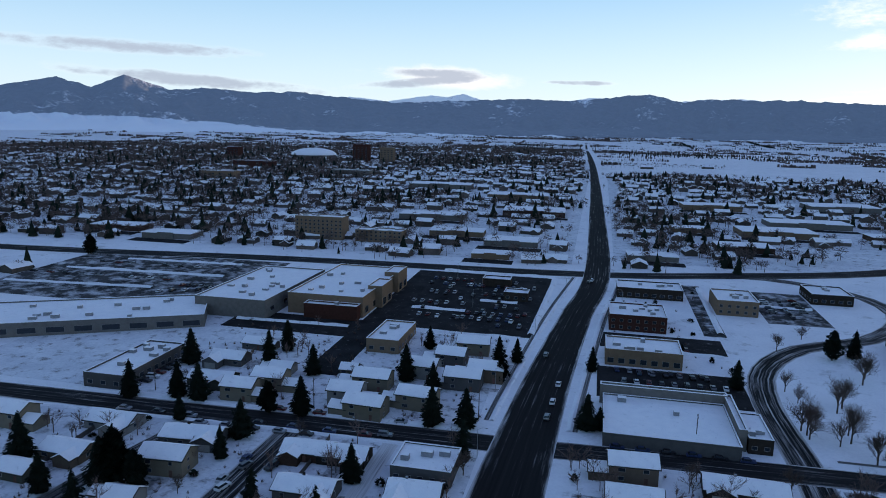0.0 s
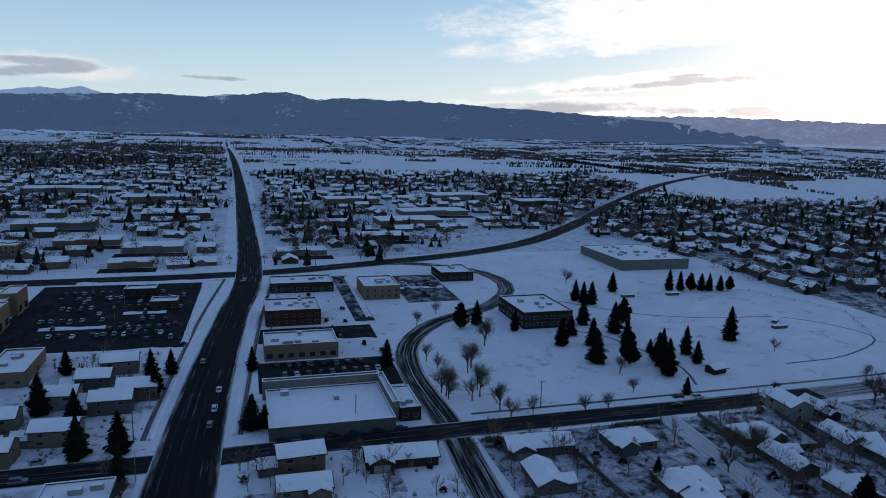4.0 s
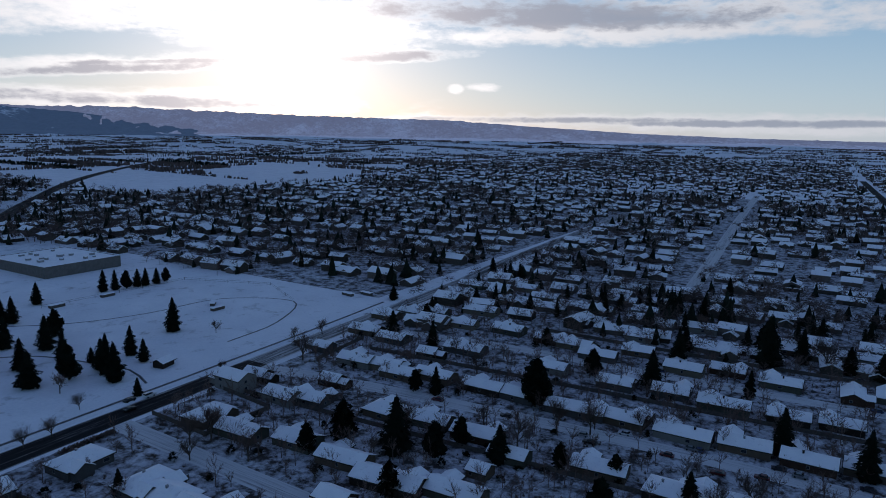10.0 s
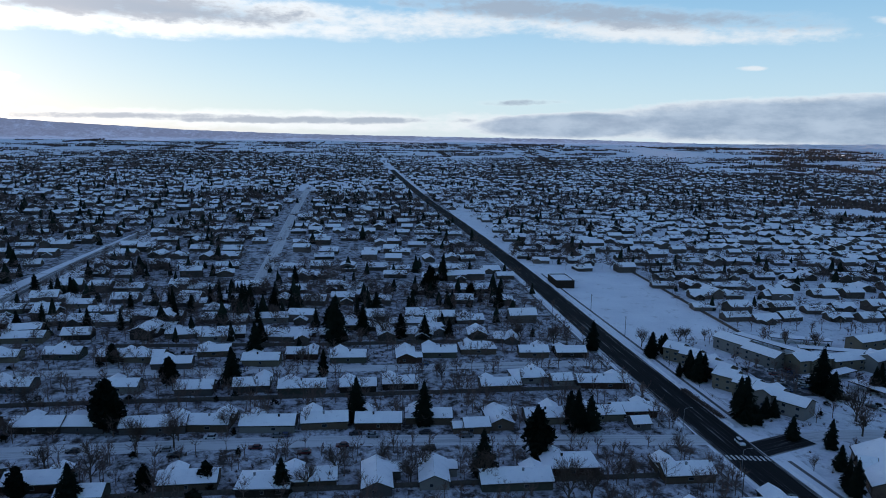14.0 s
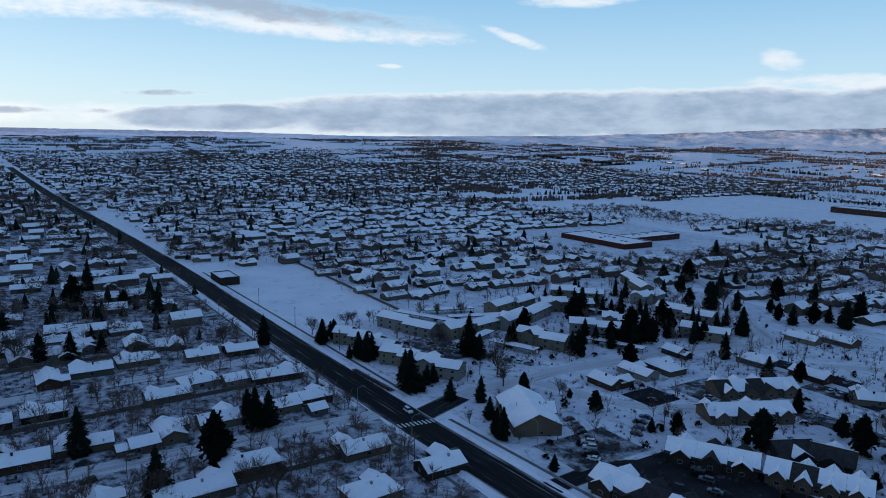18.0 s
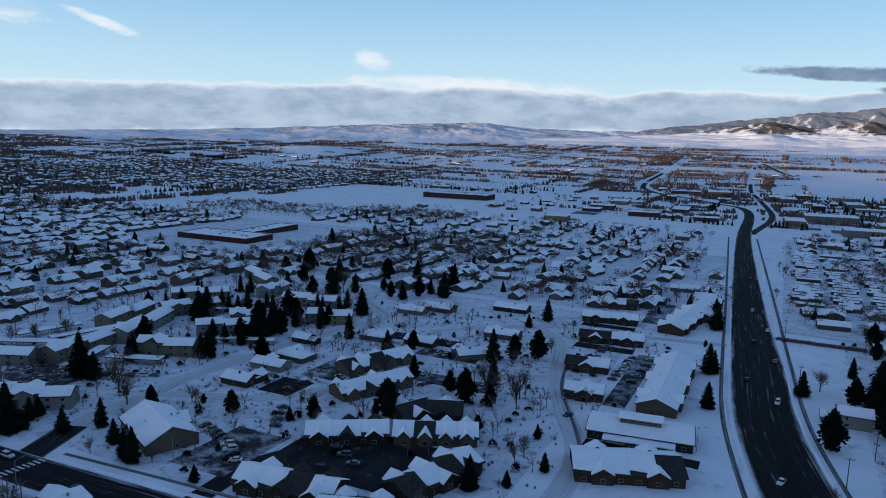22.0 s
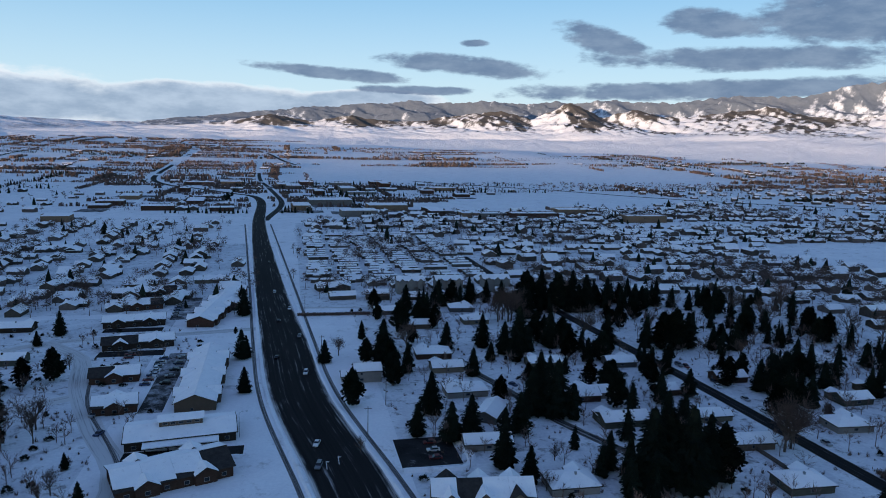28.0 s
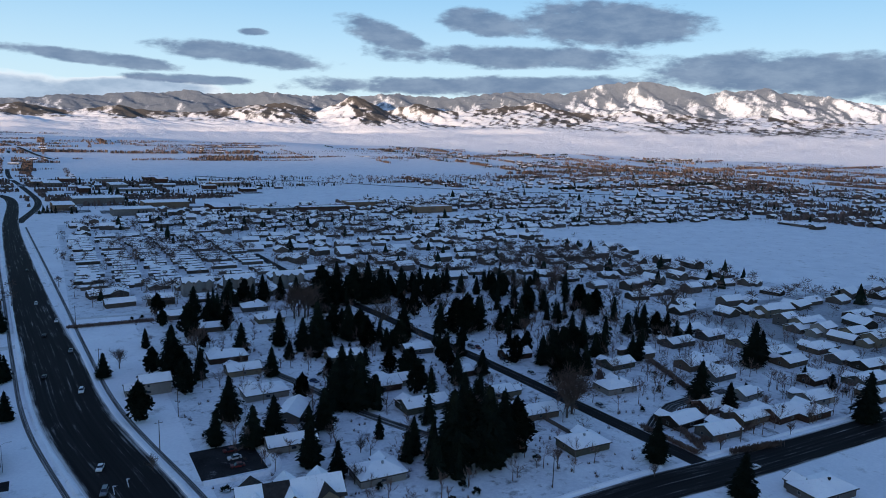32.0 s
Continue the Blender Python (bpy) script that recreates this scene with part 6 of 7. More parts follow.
footpath("field_track", [(170, 350), (200, 320), (235, 305), (280, 298), (300, 262), (262, 240), (225, 236)], 1.0)


def snow_bank(name, pts, off, h=0.7, w=2.0, seed=1):
    """Ploughed snow heaped along a road."""
    line = resample(beside(pts, off), 4)
    b = Build()
    for i, p in enumerate(line):
        q = line[min(i + 1, len(line) - 1)] - line[max(i - 1, 0)]
        n = Vector((q.y, -q.x)).normalized()
        k = 0.45 + 0.9 * abs(noise.noise((p.x * 0.09, p.y * 0.09, seed)))
        for u, z in ((-w / 2, 0.02), (-w * 0.18, h * k), (w * 0.2, h * k * 0.85), (w / 2, 0.02)):
            e = p + n * (u + 0.3 * noise.noise((p.x * 0.2, p.y * 0.2, seed + 3)))
            b.v.append((e.x, e.y, gz(e.x, e.y) + z + (0 if z > 0.1 else -0.05)))
        if i:
            for j in range(3):
                a = 4 * i + j
                b.f.append((a - 4, a, a + 1, a - 3))
                b.m.append(0)
    return structure(name, b, SNOW, "low bank of ploughed snow along the road", "snow bank")


for i, (pts, off) in enumerate([(NORTH_MAIN, -12.6), (NORTH_MAIN, 12.6), (SOUTH_MAIN, 12.6), (SOUTH_MAIN, -12.6), ([(-5, -121), (146, -119), (205, -116)], 0), ([(-5, -148), (146, -138), (200, -135)], 0),
                                ([(232, -114), (350, -111), (524, -108)], 0), ([(232, -134), (350, -131), (524, -128)], 0), ([(80, 211), (160, 212), (254, 214), (390, 216)], 0),
                                ([(-203, 189), (-110, 192), (-36, 193)], 0), ([(-203, 205), (-110, 206), (-36, 208)], 0), ([(0, 195), (50, 196)], 0), ([(-30, -148), (-160, -151)], 0), ([(-180, -150), (-330, -147)], 0)]):
    snow_bank("snow_bank_%d" % (i + 1), pts, off, 0.8, 2.2, i)

for i, pts in enumerate([[(-94, 303), (-30, 303)], [(-92, 428), (-26, 428)], [(-90, 340), (-62, 340)], [(-58, 362), (-38, 362)], [(-26, 310), (-22, 420)], [(-330, 330), (-240, 338)], [(-320, 368), (-215, 372)],
                         [(-300, 400), (-220, 404)], [(-166, 298), (-110, 300)], [(60, 335), (61, 425)], [(88, 392), (114, 392)], [(14, 301), (56, 301)], [(22, -224.5), (60, -224.5)], [(-50, -231), (-50, -206), (-28, -205)]]):
    snow_bank("snow_heap_%d" % (i + 1), pts, 0, 1.3, 3.4, 30 + i)

# ---- road markings ----
PAINT = material("road_paint", (0.55, 0.55, 0.54), (0.68, 0.68, 0.66), 1.0, 8.0, 0.8, c=(0.12, 0.12, 0.12), spots=(0.5, 0.62))


def marking(pts, label):
    b = Build()
    b.poly([(x, y, gz(x, y) + 0.125) for x, y in pts])
    return structure("road_marking", b, PAINT, label, "road marking")


for x, y in ((-4.5, -213), (-8.5, -216)):
    marking([(x - 0.15, y - 3), (x + 0.15, y - 3), (x + 0.15, y + 3), (x - 0.15, y + 3)], "worn white turn arrow on the asphalt")
    marking([(x - 1.2, y - 2.2), (x - 0.17, y - 3.2), (x - 0.17, y - 2.0)], "worn white turn arrow on the asphalt")
for i in range(9):
    marking([(205 + 0.2 * i, -132 + 1.6 * i), (208.5 + 0.2 * i, -132 + 1.6 * i), (208.5 + 0.2 * i, -131.2 + 1.6 * i), (205 + 0.2 * i, -131.2 + 1.6 * i)], "worn white crossing stripe")

# ---- park things ----
hut = thing("picnic_shelter", "small dark timber shelter with a snowy roof", "shelter")
hut.matrix_basis = at(187, 233, 12)
b = Build()
body_walls(b, 7, 5, 2.5, 1.2)
part("wall", b, WALLS[6], hut)
b = Build()
gable(b, 7, 5, 2.5, 1.2, 0.9, 0.15)
part("roof", b, SHINGLE, hut)
b = Build()
gable(b, 7, 5, 2.5, 1.2, 0.9, 0.15, 0.155, 0.2)
part("roof_snow", b, ROOF_SNOW, hut)
for x, y, turn in ((216, 352, 0), (246, 352, 0), (268, 292, 40), (330, 246, 80), (338, 238, 80), (262, 282, 0)):
    d = thing("dugout", "low dark dugout beside the ball field", "dugout", "dugouts")
    b = Build()
    b.box(-4, -1.2, -0.5, 4, 1.2, 1.6)
    part("wall", b, FENCE, d)
    b = Build()
    b.box(-4.3, -1.5, 1.604, 4.3, 1.5, 1.85)
    part("roof_snow", b, ROOF_SNOW, d)
    d.matrix_basis = at(x, y, turn)


def fence(pts, h, label, gap=8.0, solid=True):
    top = thing("fence", label, "fence", "fences")
    top.matrix_basis = at(*pts[0])
    z0 = gz(*pts[0])
    for a, c in zip(pts, pts[1:]):
        L = math.hypot(c[0] - a[0], c[1] - a[1])
        n = max(1, round(L / gap))
        for i in range(n):
            p = [(a[0] + (c[0] - a[0]) * k / n - pts[0][0], a[1] + (c[1] - a[1]) * k / n - pts[0][1]) for k in (i, i + 1)]
            z = [gz(q[0] + pts[0][0], q[1] + pts[0][1]) - z0 for q in p]
            b = Build()
            if solid:
                sheet(b, [(p[0][0], p[0][1], z[0] - 0.05), (p[1][0], p[1][1], z[1] - 0.05), (p[1][0] + 0.06, p[1][1] + 0.06, z[1] - 0.05), (p[0][0] + 0.06, p[0][1] + 0.06, z[0] - 0.05)], h)
            else:
                for k in (0.35, 0.95):
                    b.tube((p[0][0], p[0][1], z[0] + h * k), (p[1][0], p[1][1], z[1] + h * k), 0.05, 0.05, 5)
            part("panel" if solid else "rail", b, FENCE, top)
            b = Build()
            b.box(p[0][0] - 0.08, p[0][1] - 0.08, z[0] - 0.4, p[0][0] + 0.08, p[0][1] + 0.08, z[0] + h + 0.1)
            part("post", b, FENCE, top)
    return top


BOARD = "weathered dark board fence between snowy gardens"
for pts in ([(254, 176), (262, 60), (272, -88)], [(184, 186), (190, 60), (196, -96)], [(152, 196), (150, 168), (178, 166), (182, 196)], [(96, 192), (98, 150)], [(112, 150), (128, 150)],
            [(-150, 190), (-148, 150)], [(-76, 190), (-75, 140)], [(330, 120), (333, 20), (340, -70)], [(228, 186), (266, 188)], [(-150, -180), (-150, -240)], [(-192, -165), (-230, -166)]):
    fence(pts, 1.7, BOARD, 18)
fence([(210, 356), (300, 352), (322, 300), (300, 262)], 1.6, "thin rail fence round the ball field", 15, False)
fence([(330, -140), (262, -140), (236, -142)], 1.0, "low rail fence along the road", 12, False)
fence([(530, -206), (440, -204), (348, -202)], 1.7, BOARD, 18)

# ---- hedges ----


def hedge(x0, y0, x1, y1, h, seed):
    top = thing("hedge", "dark leafless hedge with snow at its foot", "hedge", "hedges")
    rnd2 = random.Random(seed)
    top.matrix_basis = at(x0, y0)
    b = Build()
    L = math.hypot(x1 - x0, y1 - y0)
    for i in range(int(L * 52)):
        t = rnd2.random()
        x, y = (x1 - x0) * t + rnd2.gauss(0, 0.6), (y1 - y0) * t + rnd2.gauss(0, 0.6)
        z = gz(x0 + x, y0 + y) - gz(x0, y0)
        a, k = rnd2.random() * 6.28, rnd2.uniform(0.5, 1.05) * h
        b.poly([(x, y, z - 0.1), (x + 0.5 * math.cos(a), y + 0.5 * math.sin(a), z + k), (x + 0.55 * math.cos(a + 0.5), y + 0.55 * math.sin(a + 0.5), z + k * 0.8)])
    part("growth", b, TWIG, top)
    return top


for i, q in enumerate([(2, -412, -40, -410, 2.0), (-186, -158, -214, -158, 2.0), (-214, -158, -216, -172, 2.0), (-178, -152, -178, -178, 1.6), (-200, -180, -224, -182, 2.2), (270, -131, 240, -133, 1.2), (88, 193, 72, 193, 1.4), (118, 194, 136, 194, 1.4), (-190, -172, -182, -153, 2.0), (-189, -147, -210, -144, 2.0), (-240, -234, -223, -192, 2.2), (-206, -231, -191, -215, 1.8)]):
    hedge(*q, i)

# ---- more trees and garden shrubs round the houses ----
HOUSE_SPOTS = [(o.matrix_basis.translation.x, o.matrix_basis.translation.y) for o in list(scene.objects) if o.name.split(".")[0] == "house"]
BLOCKS = [(o.matrix_basis.translation.x, o.matrix_basis.translation.y, max(c.dimensions.x for c in o.children) / 2) for o in list(scene.objects) if o.parent is None and o.children and o.get("category", "") in ("building", "apartment building")]


def free(x, y, pad):
    if any(abs(x - a) < 7 + pad and abs(y - c) < 7 + pad for a, c in HOUSE_SPOTS):
        return False
    return not any(abs(x - a) < r + pad and abs(y - c) < r + pad for a, c, r in BLOCKS)


ROAD_CELLS = {}
for line, width in ROAD_LINES:
    for a, c in zip(line, line[1:]):
        n = max(1, int((c - a).length / 3))
        for k in range(n):
            q = a + (c - a) * (k / n)
            if math.hypot(q.x, q.y) < 4200:
                ROAD_CELLS.setdefault((int(q.x // 25), int(q.y // 25)), []).append((q.x, q.y, width / 2))


def near_road(x, y, pad):
    i, j = int(x // 25), int(y // 25)
    for di in (-1, 0, 1):
        for dj in (-1, 0, 1):
            for a, c, r in ROAD_CELLS.get((i + di, j + dj), ()):
                if (a - x) ** 2 + (c - y) ** 2 < (r + pad) ** 2:
                    return True
    return False


def road_clear(x, y, pad=2.0):
    return not near_road(x, y, pad)


def scatter(rect, n, put_one, pad=0.0):
    x0, y0, x1, y1 = rect
    k = 0
    for _ in range(n * 8):
        if k >= n:
            break
        x, y = rnd.uniform(x0, x1), rnd.uniform(y0, y1)
        if free(x, y, pad) and road_clear(x, y):
            put_one(x, y)
            k += 1


garden_trees = Build()


def small_bare(x, y):
    """A leafless garden tree, of the many past counting."""
    h, z = rnd.uniform(4.5, 11), gz(x, y)
    b = garden_trees
    b.tube((x, y, z - 0.2), (x + rnd.uniform(-0.3, 0.3), y, z + h * 0.45), 0.17, 0.08, 4, cap=False)
    wide = rnd.uniform(0.30, 0.46)
    for i in range(9):
        a, e = rnd.random() * 6.28, rnd.uniform(0.35, 1.45)
        d = Vector((math.cos(a) * math.cos(e) * wide * 2.2, math.sin(a) * math.cos(e) * wide * 2.2, math.sin(e))).normalized()
        p = Vector((x, y, z + h * rnd.uniform(0.22, 0.45)))
        q = p + d * h * rnd.uniform(0.32, 0.52)
        s = d.orthogonal().normalized() * 0.06
        b.poly([p - s, p + s, q])
        for k in range(13):
            f = p.lerp(q, rnd.uniform(0.3, 1.0))
            dd = (d + Vector((rnd.uniform(-1, 1), rnd.uniform(-1, 1), rnd.uniform(-0.3, 0.8)))).normalized()
            s = Matrix.Rotation(rnd.random() * 6.28, 3, dd) @ dd.orthogonal().normalized() * 0.055
            t = f + dd * h * rnd.uniform(0.1, 0.22)
            b.poly([f - s, f + s, t])


def any_conifer(x, y):
    if rnd.random() < 0.4:
        put("pine", lambda: round_pine(5), at(round(x, 1), round(y, 1), rnd.uniform(0, 360)), rnd.uniform(0.8, 1.5))
    else:
        place_conifer(round(x, 1), round(y, 1), rnd.uniform(8, 17), rnd)


scatter((150, -110, 330, 195), 900, small_bare, -2)
scatter((330, -110, 420, 198), 360, small_bare, -2)
scatter((60, 30, 150, 195), 55, small_bare, -2)
scatter((-160, 110, 60, 192), 50, small_bare, -2)
scatter((-150, 210, -40, 300), 25, small_bare, -2)
scatter((-300, -430, -40, -160), 420, small_bare, -2)
scatter((345, -430, 380, -206), 60, small_bare, -2)
scatter((-340, -330, -200, -150), 240, small_bare, -2)
scatter((-170, 100, 55, 192), 70, small_bare, -2)
scatter((60, 20, 150, 195), 90, small_bare, -2)
scatter((225, -400, 345, -345), 40, small_bare, -2)
scatter((-200, -420, -60, -210), 46, any_conifer)
scatter((-330, -420, -200, -250), 16, any_conifer)
scatter((60, -380, 345, -150), 250, small_bare, -2)
scatter((150, -110, 330, 195), 10, any_conifer)
scatter((195, -320, 345, -215), 20, any_conifer)
scatter((200, -470, 345, -350), 16, any_conifer)
scatter((90, -330, 190, -205), 8, any_conifer)
scatter((70, -300, 112, -200), 10, small_bare, -2)

grove = Build()


def grove_tree(x, y):
    """One of the close-set dark conifers of the old gardens."""
    h, z0 = rnd.uniform(8, 17), gz(x, y)
    R, ph = h * rnd.uniform(0.22, 0.34), rnd.random() * 9
    grove.tube((x, y, z0 - 0.3), (x, y, z0 + h * 0.9), 0.25, 0.04, 5, cap=False)
    grove.tube((x, y, z0 + 0.06 * h), (x, y, z0 + h * 0.8), R * 0.55, R * 0.12, 6, cap=False)
    for i in range(240):
        s, a = 1 - (1 - rnd.random()) ** 0.65, rnd.random() * 6.283
        q = R * min(1.0, 0.65 + 2 * s) * (1 - s) ** 0.65 * (0.85 + 0.25 * math.sin(3 * a + ph + 9 * s)) * rnd.uniform(0.7, 1.15) + 0.15
        L = rnd.uniform(0.9, 1.8) * (0.5 + 0.7 * (1 - s))
        c, d = math.cos(a), math.sin(a)
        z, w, u = z0 + h * (0.05 + 0.94 * s), L * rnd.uniform(0.3, 0.5), max(0.0, q - L)
        grove.poly([(x + u * c, y + u * d, z + 0.2), (x + q * c - w * d, y + q * d + w * c, z - 0.35 * L), (x + q * c + w * d, y + q * d - w * c, z - 0.4 * L)])


for rect, n in (((-228, -446, -150, -398), 44), ((-152, -262, -86, -200), 9), ((-285, -352, -205, -240), 28), ((-190, -335, -110, -275), 10), ((-110, -440, -70, -420), 14), ((-330, -430, -230, -352), 24), ((-130, -196, -88, -172), 14),
                ((225, -360, 345, -290), 22), ((345, -60, 440, 190), 30), ((-180, 90, -30, 190), 8)):
    scatter(rect, n, grove_tree, -1)
stuff("garden_conifers", grove, SPRUCE, "close-set dark conifers of the old gardens", "trees")
stuff("garden_trees", garden_trees, TWIG, "leafless garden trees between the houses", "trees")

shrubs = Build()


def shrub(x, y):
    far_twigs(shrubs, x, y, rnd.uniform(0.8, 2.4))


def far_twigs(b, x, y, h):
    z = gz(x, y)
    for i in range(26):
        a, e = rnd.random() * 6.28, rnd.uniform(0.25, 1.5)
        r, k = h * 0.8 * math.cos(e) * rnd.uniform(0.6, 1.0), h * math.sin(e) * rnd.uniform(0.6, 1.0)
        x0, y0 = x + rnd.uniform(-0.2, 0.2) * h, y + rnd.uniform(-0.2, 0.2) * h
        w = 0.06
        b.poly([(x0 - w * math.sin(a), y0 + w * math.cos(a), z - 0.05), (x0 + w * math.sin(a), y0 - w * math.cos(a), z - 0.05), (x0 + r * math.cos(a), y0 + r * math.sin(a), z + k + 0.1)])


for rect, n in (((140, -112, 335, 198), 1300), ((60, 20, 140, 195), 260), ((-175, 90, 60, 192), 380), ((-160, 208, -30, 300), 200), ((-320, -430, -30, -155), 900), ((50, -390, 345, -145), 1200), ((10, 245, 58, 430), 40)):
    scatter(rect, n, shrub, -2.5)
stuff("garden_shrubs", shrubs, TWIG, "leafless garden shrubs poking through the snow", "shrubs")

bushes = Build()


def bush(x, y):
    """A low evergreen bush: short sprays of needles over a rounded heap."""
    z, h, w = gz(x, y), rnd.uniform(1.2, 3.2), rnd.uniform(0.9, 1.9)
    for i in range(70):
        a, e = rnd.random() * 6.28, math.asin(rnd.random())
        q = w * rnd.uniform(0.6, 1.0)
        c = Vector((x + q * math.cos(a) * math.cos(e), y + q * math.sin(a) * math.cos(e), z + h * (0.08 + 0.85 * math.sin(e) * rnd.uniform(0.75, 1.0))))
        o = Vector((math.cos(a), math.sin(a), 0.6)).normalized() * rnd.uniform(0.25, 0.6)
        s = Vector((-math.sin(a), math.cos(a), rnd.uniform(-0.4, 0.4))) * rnd.uniform(0.25, 0.5)
        b = bushes
        b.poly([c - o - s, c - o + s, c + o])


for rect, n in (((50, -390, 345, -145), 150), ((60, 20, 330, 195), 110), ((-175, 90, 60, 192), 60), ((-320, -430, -30, -155), 120), ((10, 245, 58, 430), 14)):
    scatter(rect, n, bush, -2.5)
stuff("garden_bushes", bushes, FAR_TREE, "low dark evergreen bushes in the snowy gardens", "shrubs")

# driveways and trodden snow beside the houses
drives = Build()
for x, y in HOUSE_SPOTS:
    a = rnd.choice((0, 1.5708, 3.1416, 4.7124))
    c, s = math.cos(a), math.sin(a)
    u0, v0, w, L = rnd.uniform(-4, 4), 4.5, rnd.uniform(3, 5.5), rnd.uniform(8, 13)
    q = [(x + u * c - v * s, y + u * s + v * c) for u, v in ((u0, v0), (u0 + w, v0), (u0 + w, v0 + L), (u0, v0 + L))]
    drives.poly([(px, py, gz(px, py) + 0.03) for px, py in q])
SLUSH = material("trodden_slush", (0.10, 0.10, 0.105), (0.42, 0.42, 0.43), 0.25, 1.6, 0.85, bump=0.05, c=(0.62, 0.63, 0.65), spots=(0.42, 0.58))
stuff("driveways", drives, SLUSH, "trodden slushy driveways beside the houses", "driveways")

# ---- cars ----
for x, y, turn, colour in [(-17, 283, 88, 2), (-10, 252, 88, 0), (-11, 235, 87, 0), (-12, 222, 87, 2), (0, 424, 85, 0), (-2, 418, 85, 1), (7, -430, 84, 0), (2, -366, 86, 2), (0, -305, 83, 0), (13, -330, 264, 1),
                           (-2, -229, 75, 0), (13, -400, 266, 1), (-2, -212, 76, 2), (17, -480, 268, 0), (24, -600, 268, 1), (218, -128, 178, 0), (180, -124, 358, 1), (-186, -136, 182, 0), (-60, 196, 2, 2),
                           (150, 205, 1, 1), (162, 210, 1, 0), (155, 212, 1, 1), (240, 208, 181, 2)]:
    place_car(x, y, turn, rnd, colour)
for i in range(4):
    for k in range(11):
        if rnd.random() < 0.62:
            place_car(-84 + 5.2 * k + rnd.uniform(-0.3, 0.3), 318 + 22 * i + rnd.choice((0, 8)), 90 + rnd.choice((0, 180)) + rnd.uniform(-3, 3), rnd)
for x, y, turn, n, sx, sy in ((-230, 330, 90, 6, 6.0, 3.0), (-158, 216, 0, 6, 0, 4.2), (-94, 120, 80, 5, 0.4, 12), (-86, 130, 260, 4, 0.3, 13), (14, 262, 90, 9, 4.6, 0.2), (20, 272, 90, 6, 5.0, 0), (92, 380, 0, 4, 0, 7), (108, 384, 0, 4, 0, 8),
                              (154, -160, 40, 5, 3.4, -2.6), (262, -192, 20, 6, -4.4, -2.6), (120, -176, 20, 4, 6, -4), (58, -300, 0, 5, -0.5, -9), (215, 60, 92, 3, 1, -40), (229, 30, 272, 3, -1, -32), (-176, -230, 92, 3, 1, -30), (64, -312, 90, 3, 1, -8)):
    for k in range(n):
        place_car(x + sx * k, y + sy * k, turn + rnd.uniform(-5, 5), rnd)

# cars in rows on the larger car parks, each one plain mesh
SMALL_CARS = []
for i, (r, g, bl, word) in enumerate(((0.30, 0.31, 0.33, "silver"), (0.02, 0.02, 0.025, "black"), (0.55, 0.56, 0.58, "white"), (0.12, 0.02, 0.02, "dark red"), (0.03, 0.05, 0.12, "dark blue"))):
    b = Build()
    b.box(-2.2, -0.88, 0.28, 2.2, 0.88, 0.86)
    b.solid([(-1.7, -0.84, 0.863), (1.1, -0.84, 0.863), (1.1, 0.84, 0.863), (-1.7, 0.84, 0.863), (-1.3, -0.7, 1.42), (0.4, -0.7, 1.42), (0.4, 0.7, 1.42), (-1.3, 0.7, 1.42)],
            [(0, 1, 5, 4), (1, 2, 6, 5), (2, 3, 7, 6), (3, 0, 4, 7)], 1)
    b.box(-1.3, -0.7, 1.424, 0.4, 0.7, 1.5)
    for wx in (-1.35, 1.35):
        for wy in (-0.9, 0.7):
            b.tube((wx, wy, 0.32), (wx, wy + 0.2, 0.32), 0.32, 0.32, 8, 1)
    paint = material("car_paint_" + word.replace(" ", "_"), (r * 0.8, g * 0.8, bl * 0.8), (r, g, bl), 0.5, 5.0, 0.35)
    SMALL_CARS.append((b.mesh("parked_car", [paint, GLASS]), word))


def parked(x, y, turn):
    me, word = rnd.choice(SMALL_CARS)
    ob = new("parked_car", me)
    ob.matrix_basis = at(round(x, 1), round(y, 1), turn + rnd.uniform(-3, 3))
    tagged(ob, word + " car parked on a ploughed car park", "car", "parked cars")


for y in (328, 352, 374, 392, 404):
    for i in range(13):
        if rnd.random() < 0.62:
            parked(-92 + 4.4 * i, y, 90)
for i in range(9):
    parked(-226 + 4 * i, 346, 90)
for x, y, turn, n, sx, sy in ((-120, 190, 0, 5, 9, 0.2), (66, -300, 0, 7, -0.3, -6), (72, -420, 0, 6, 0.4, -7), (268, -176, 60, 6, 5, -1.5), (270, -186, 60, 6, 5, -1.5), (-100, 206, 2, 4, 14, 0.3)):
    for i in range(n):
        parked(x + sx * i, y + sy * i, turn)

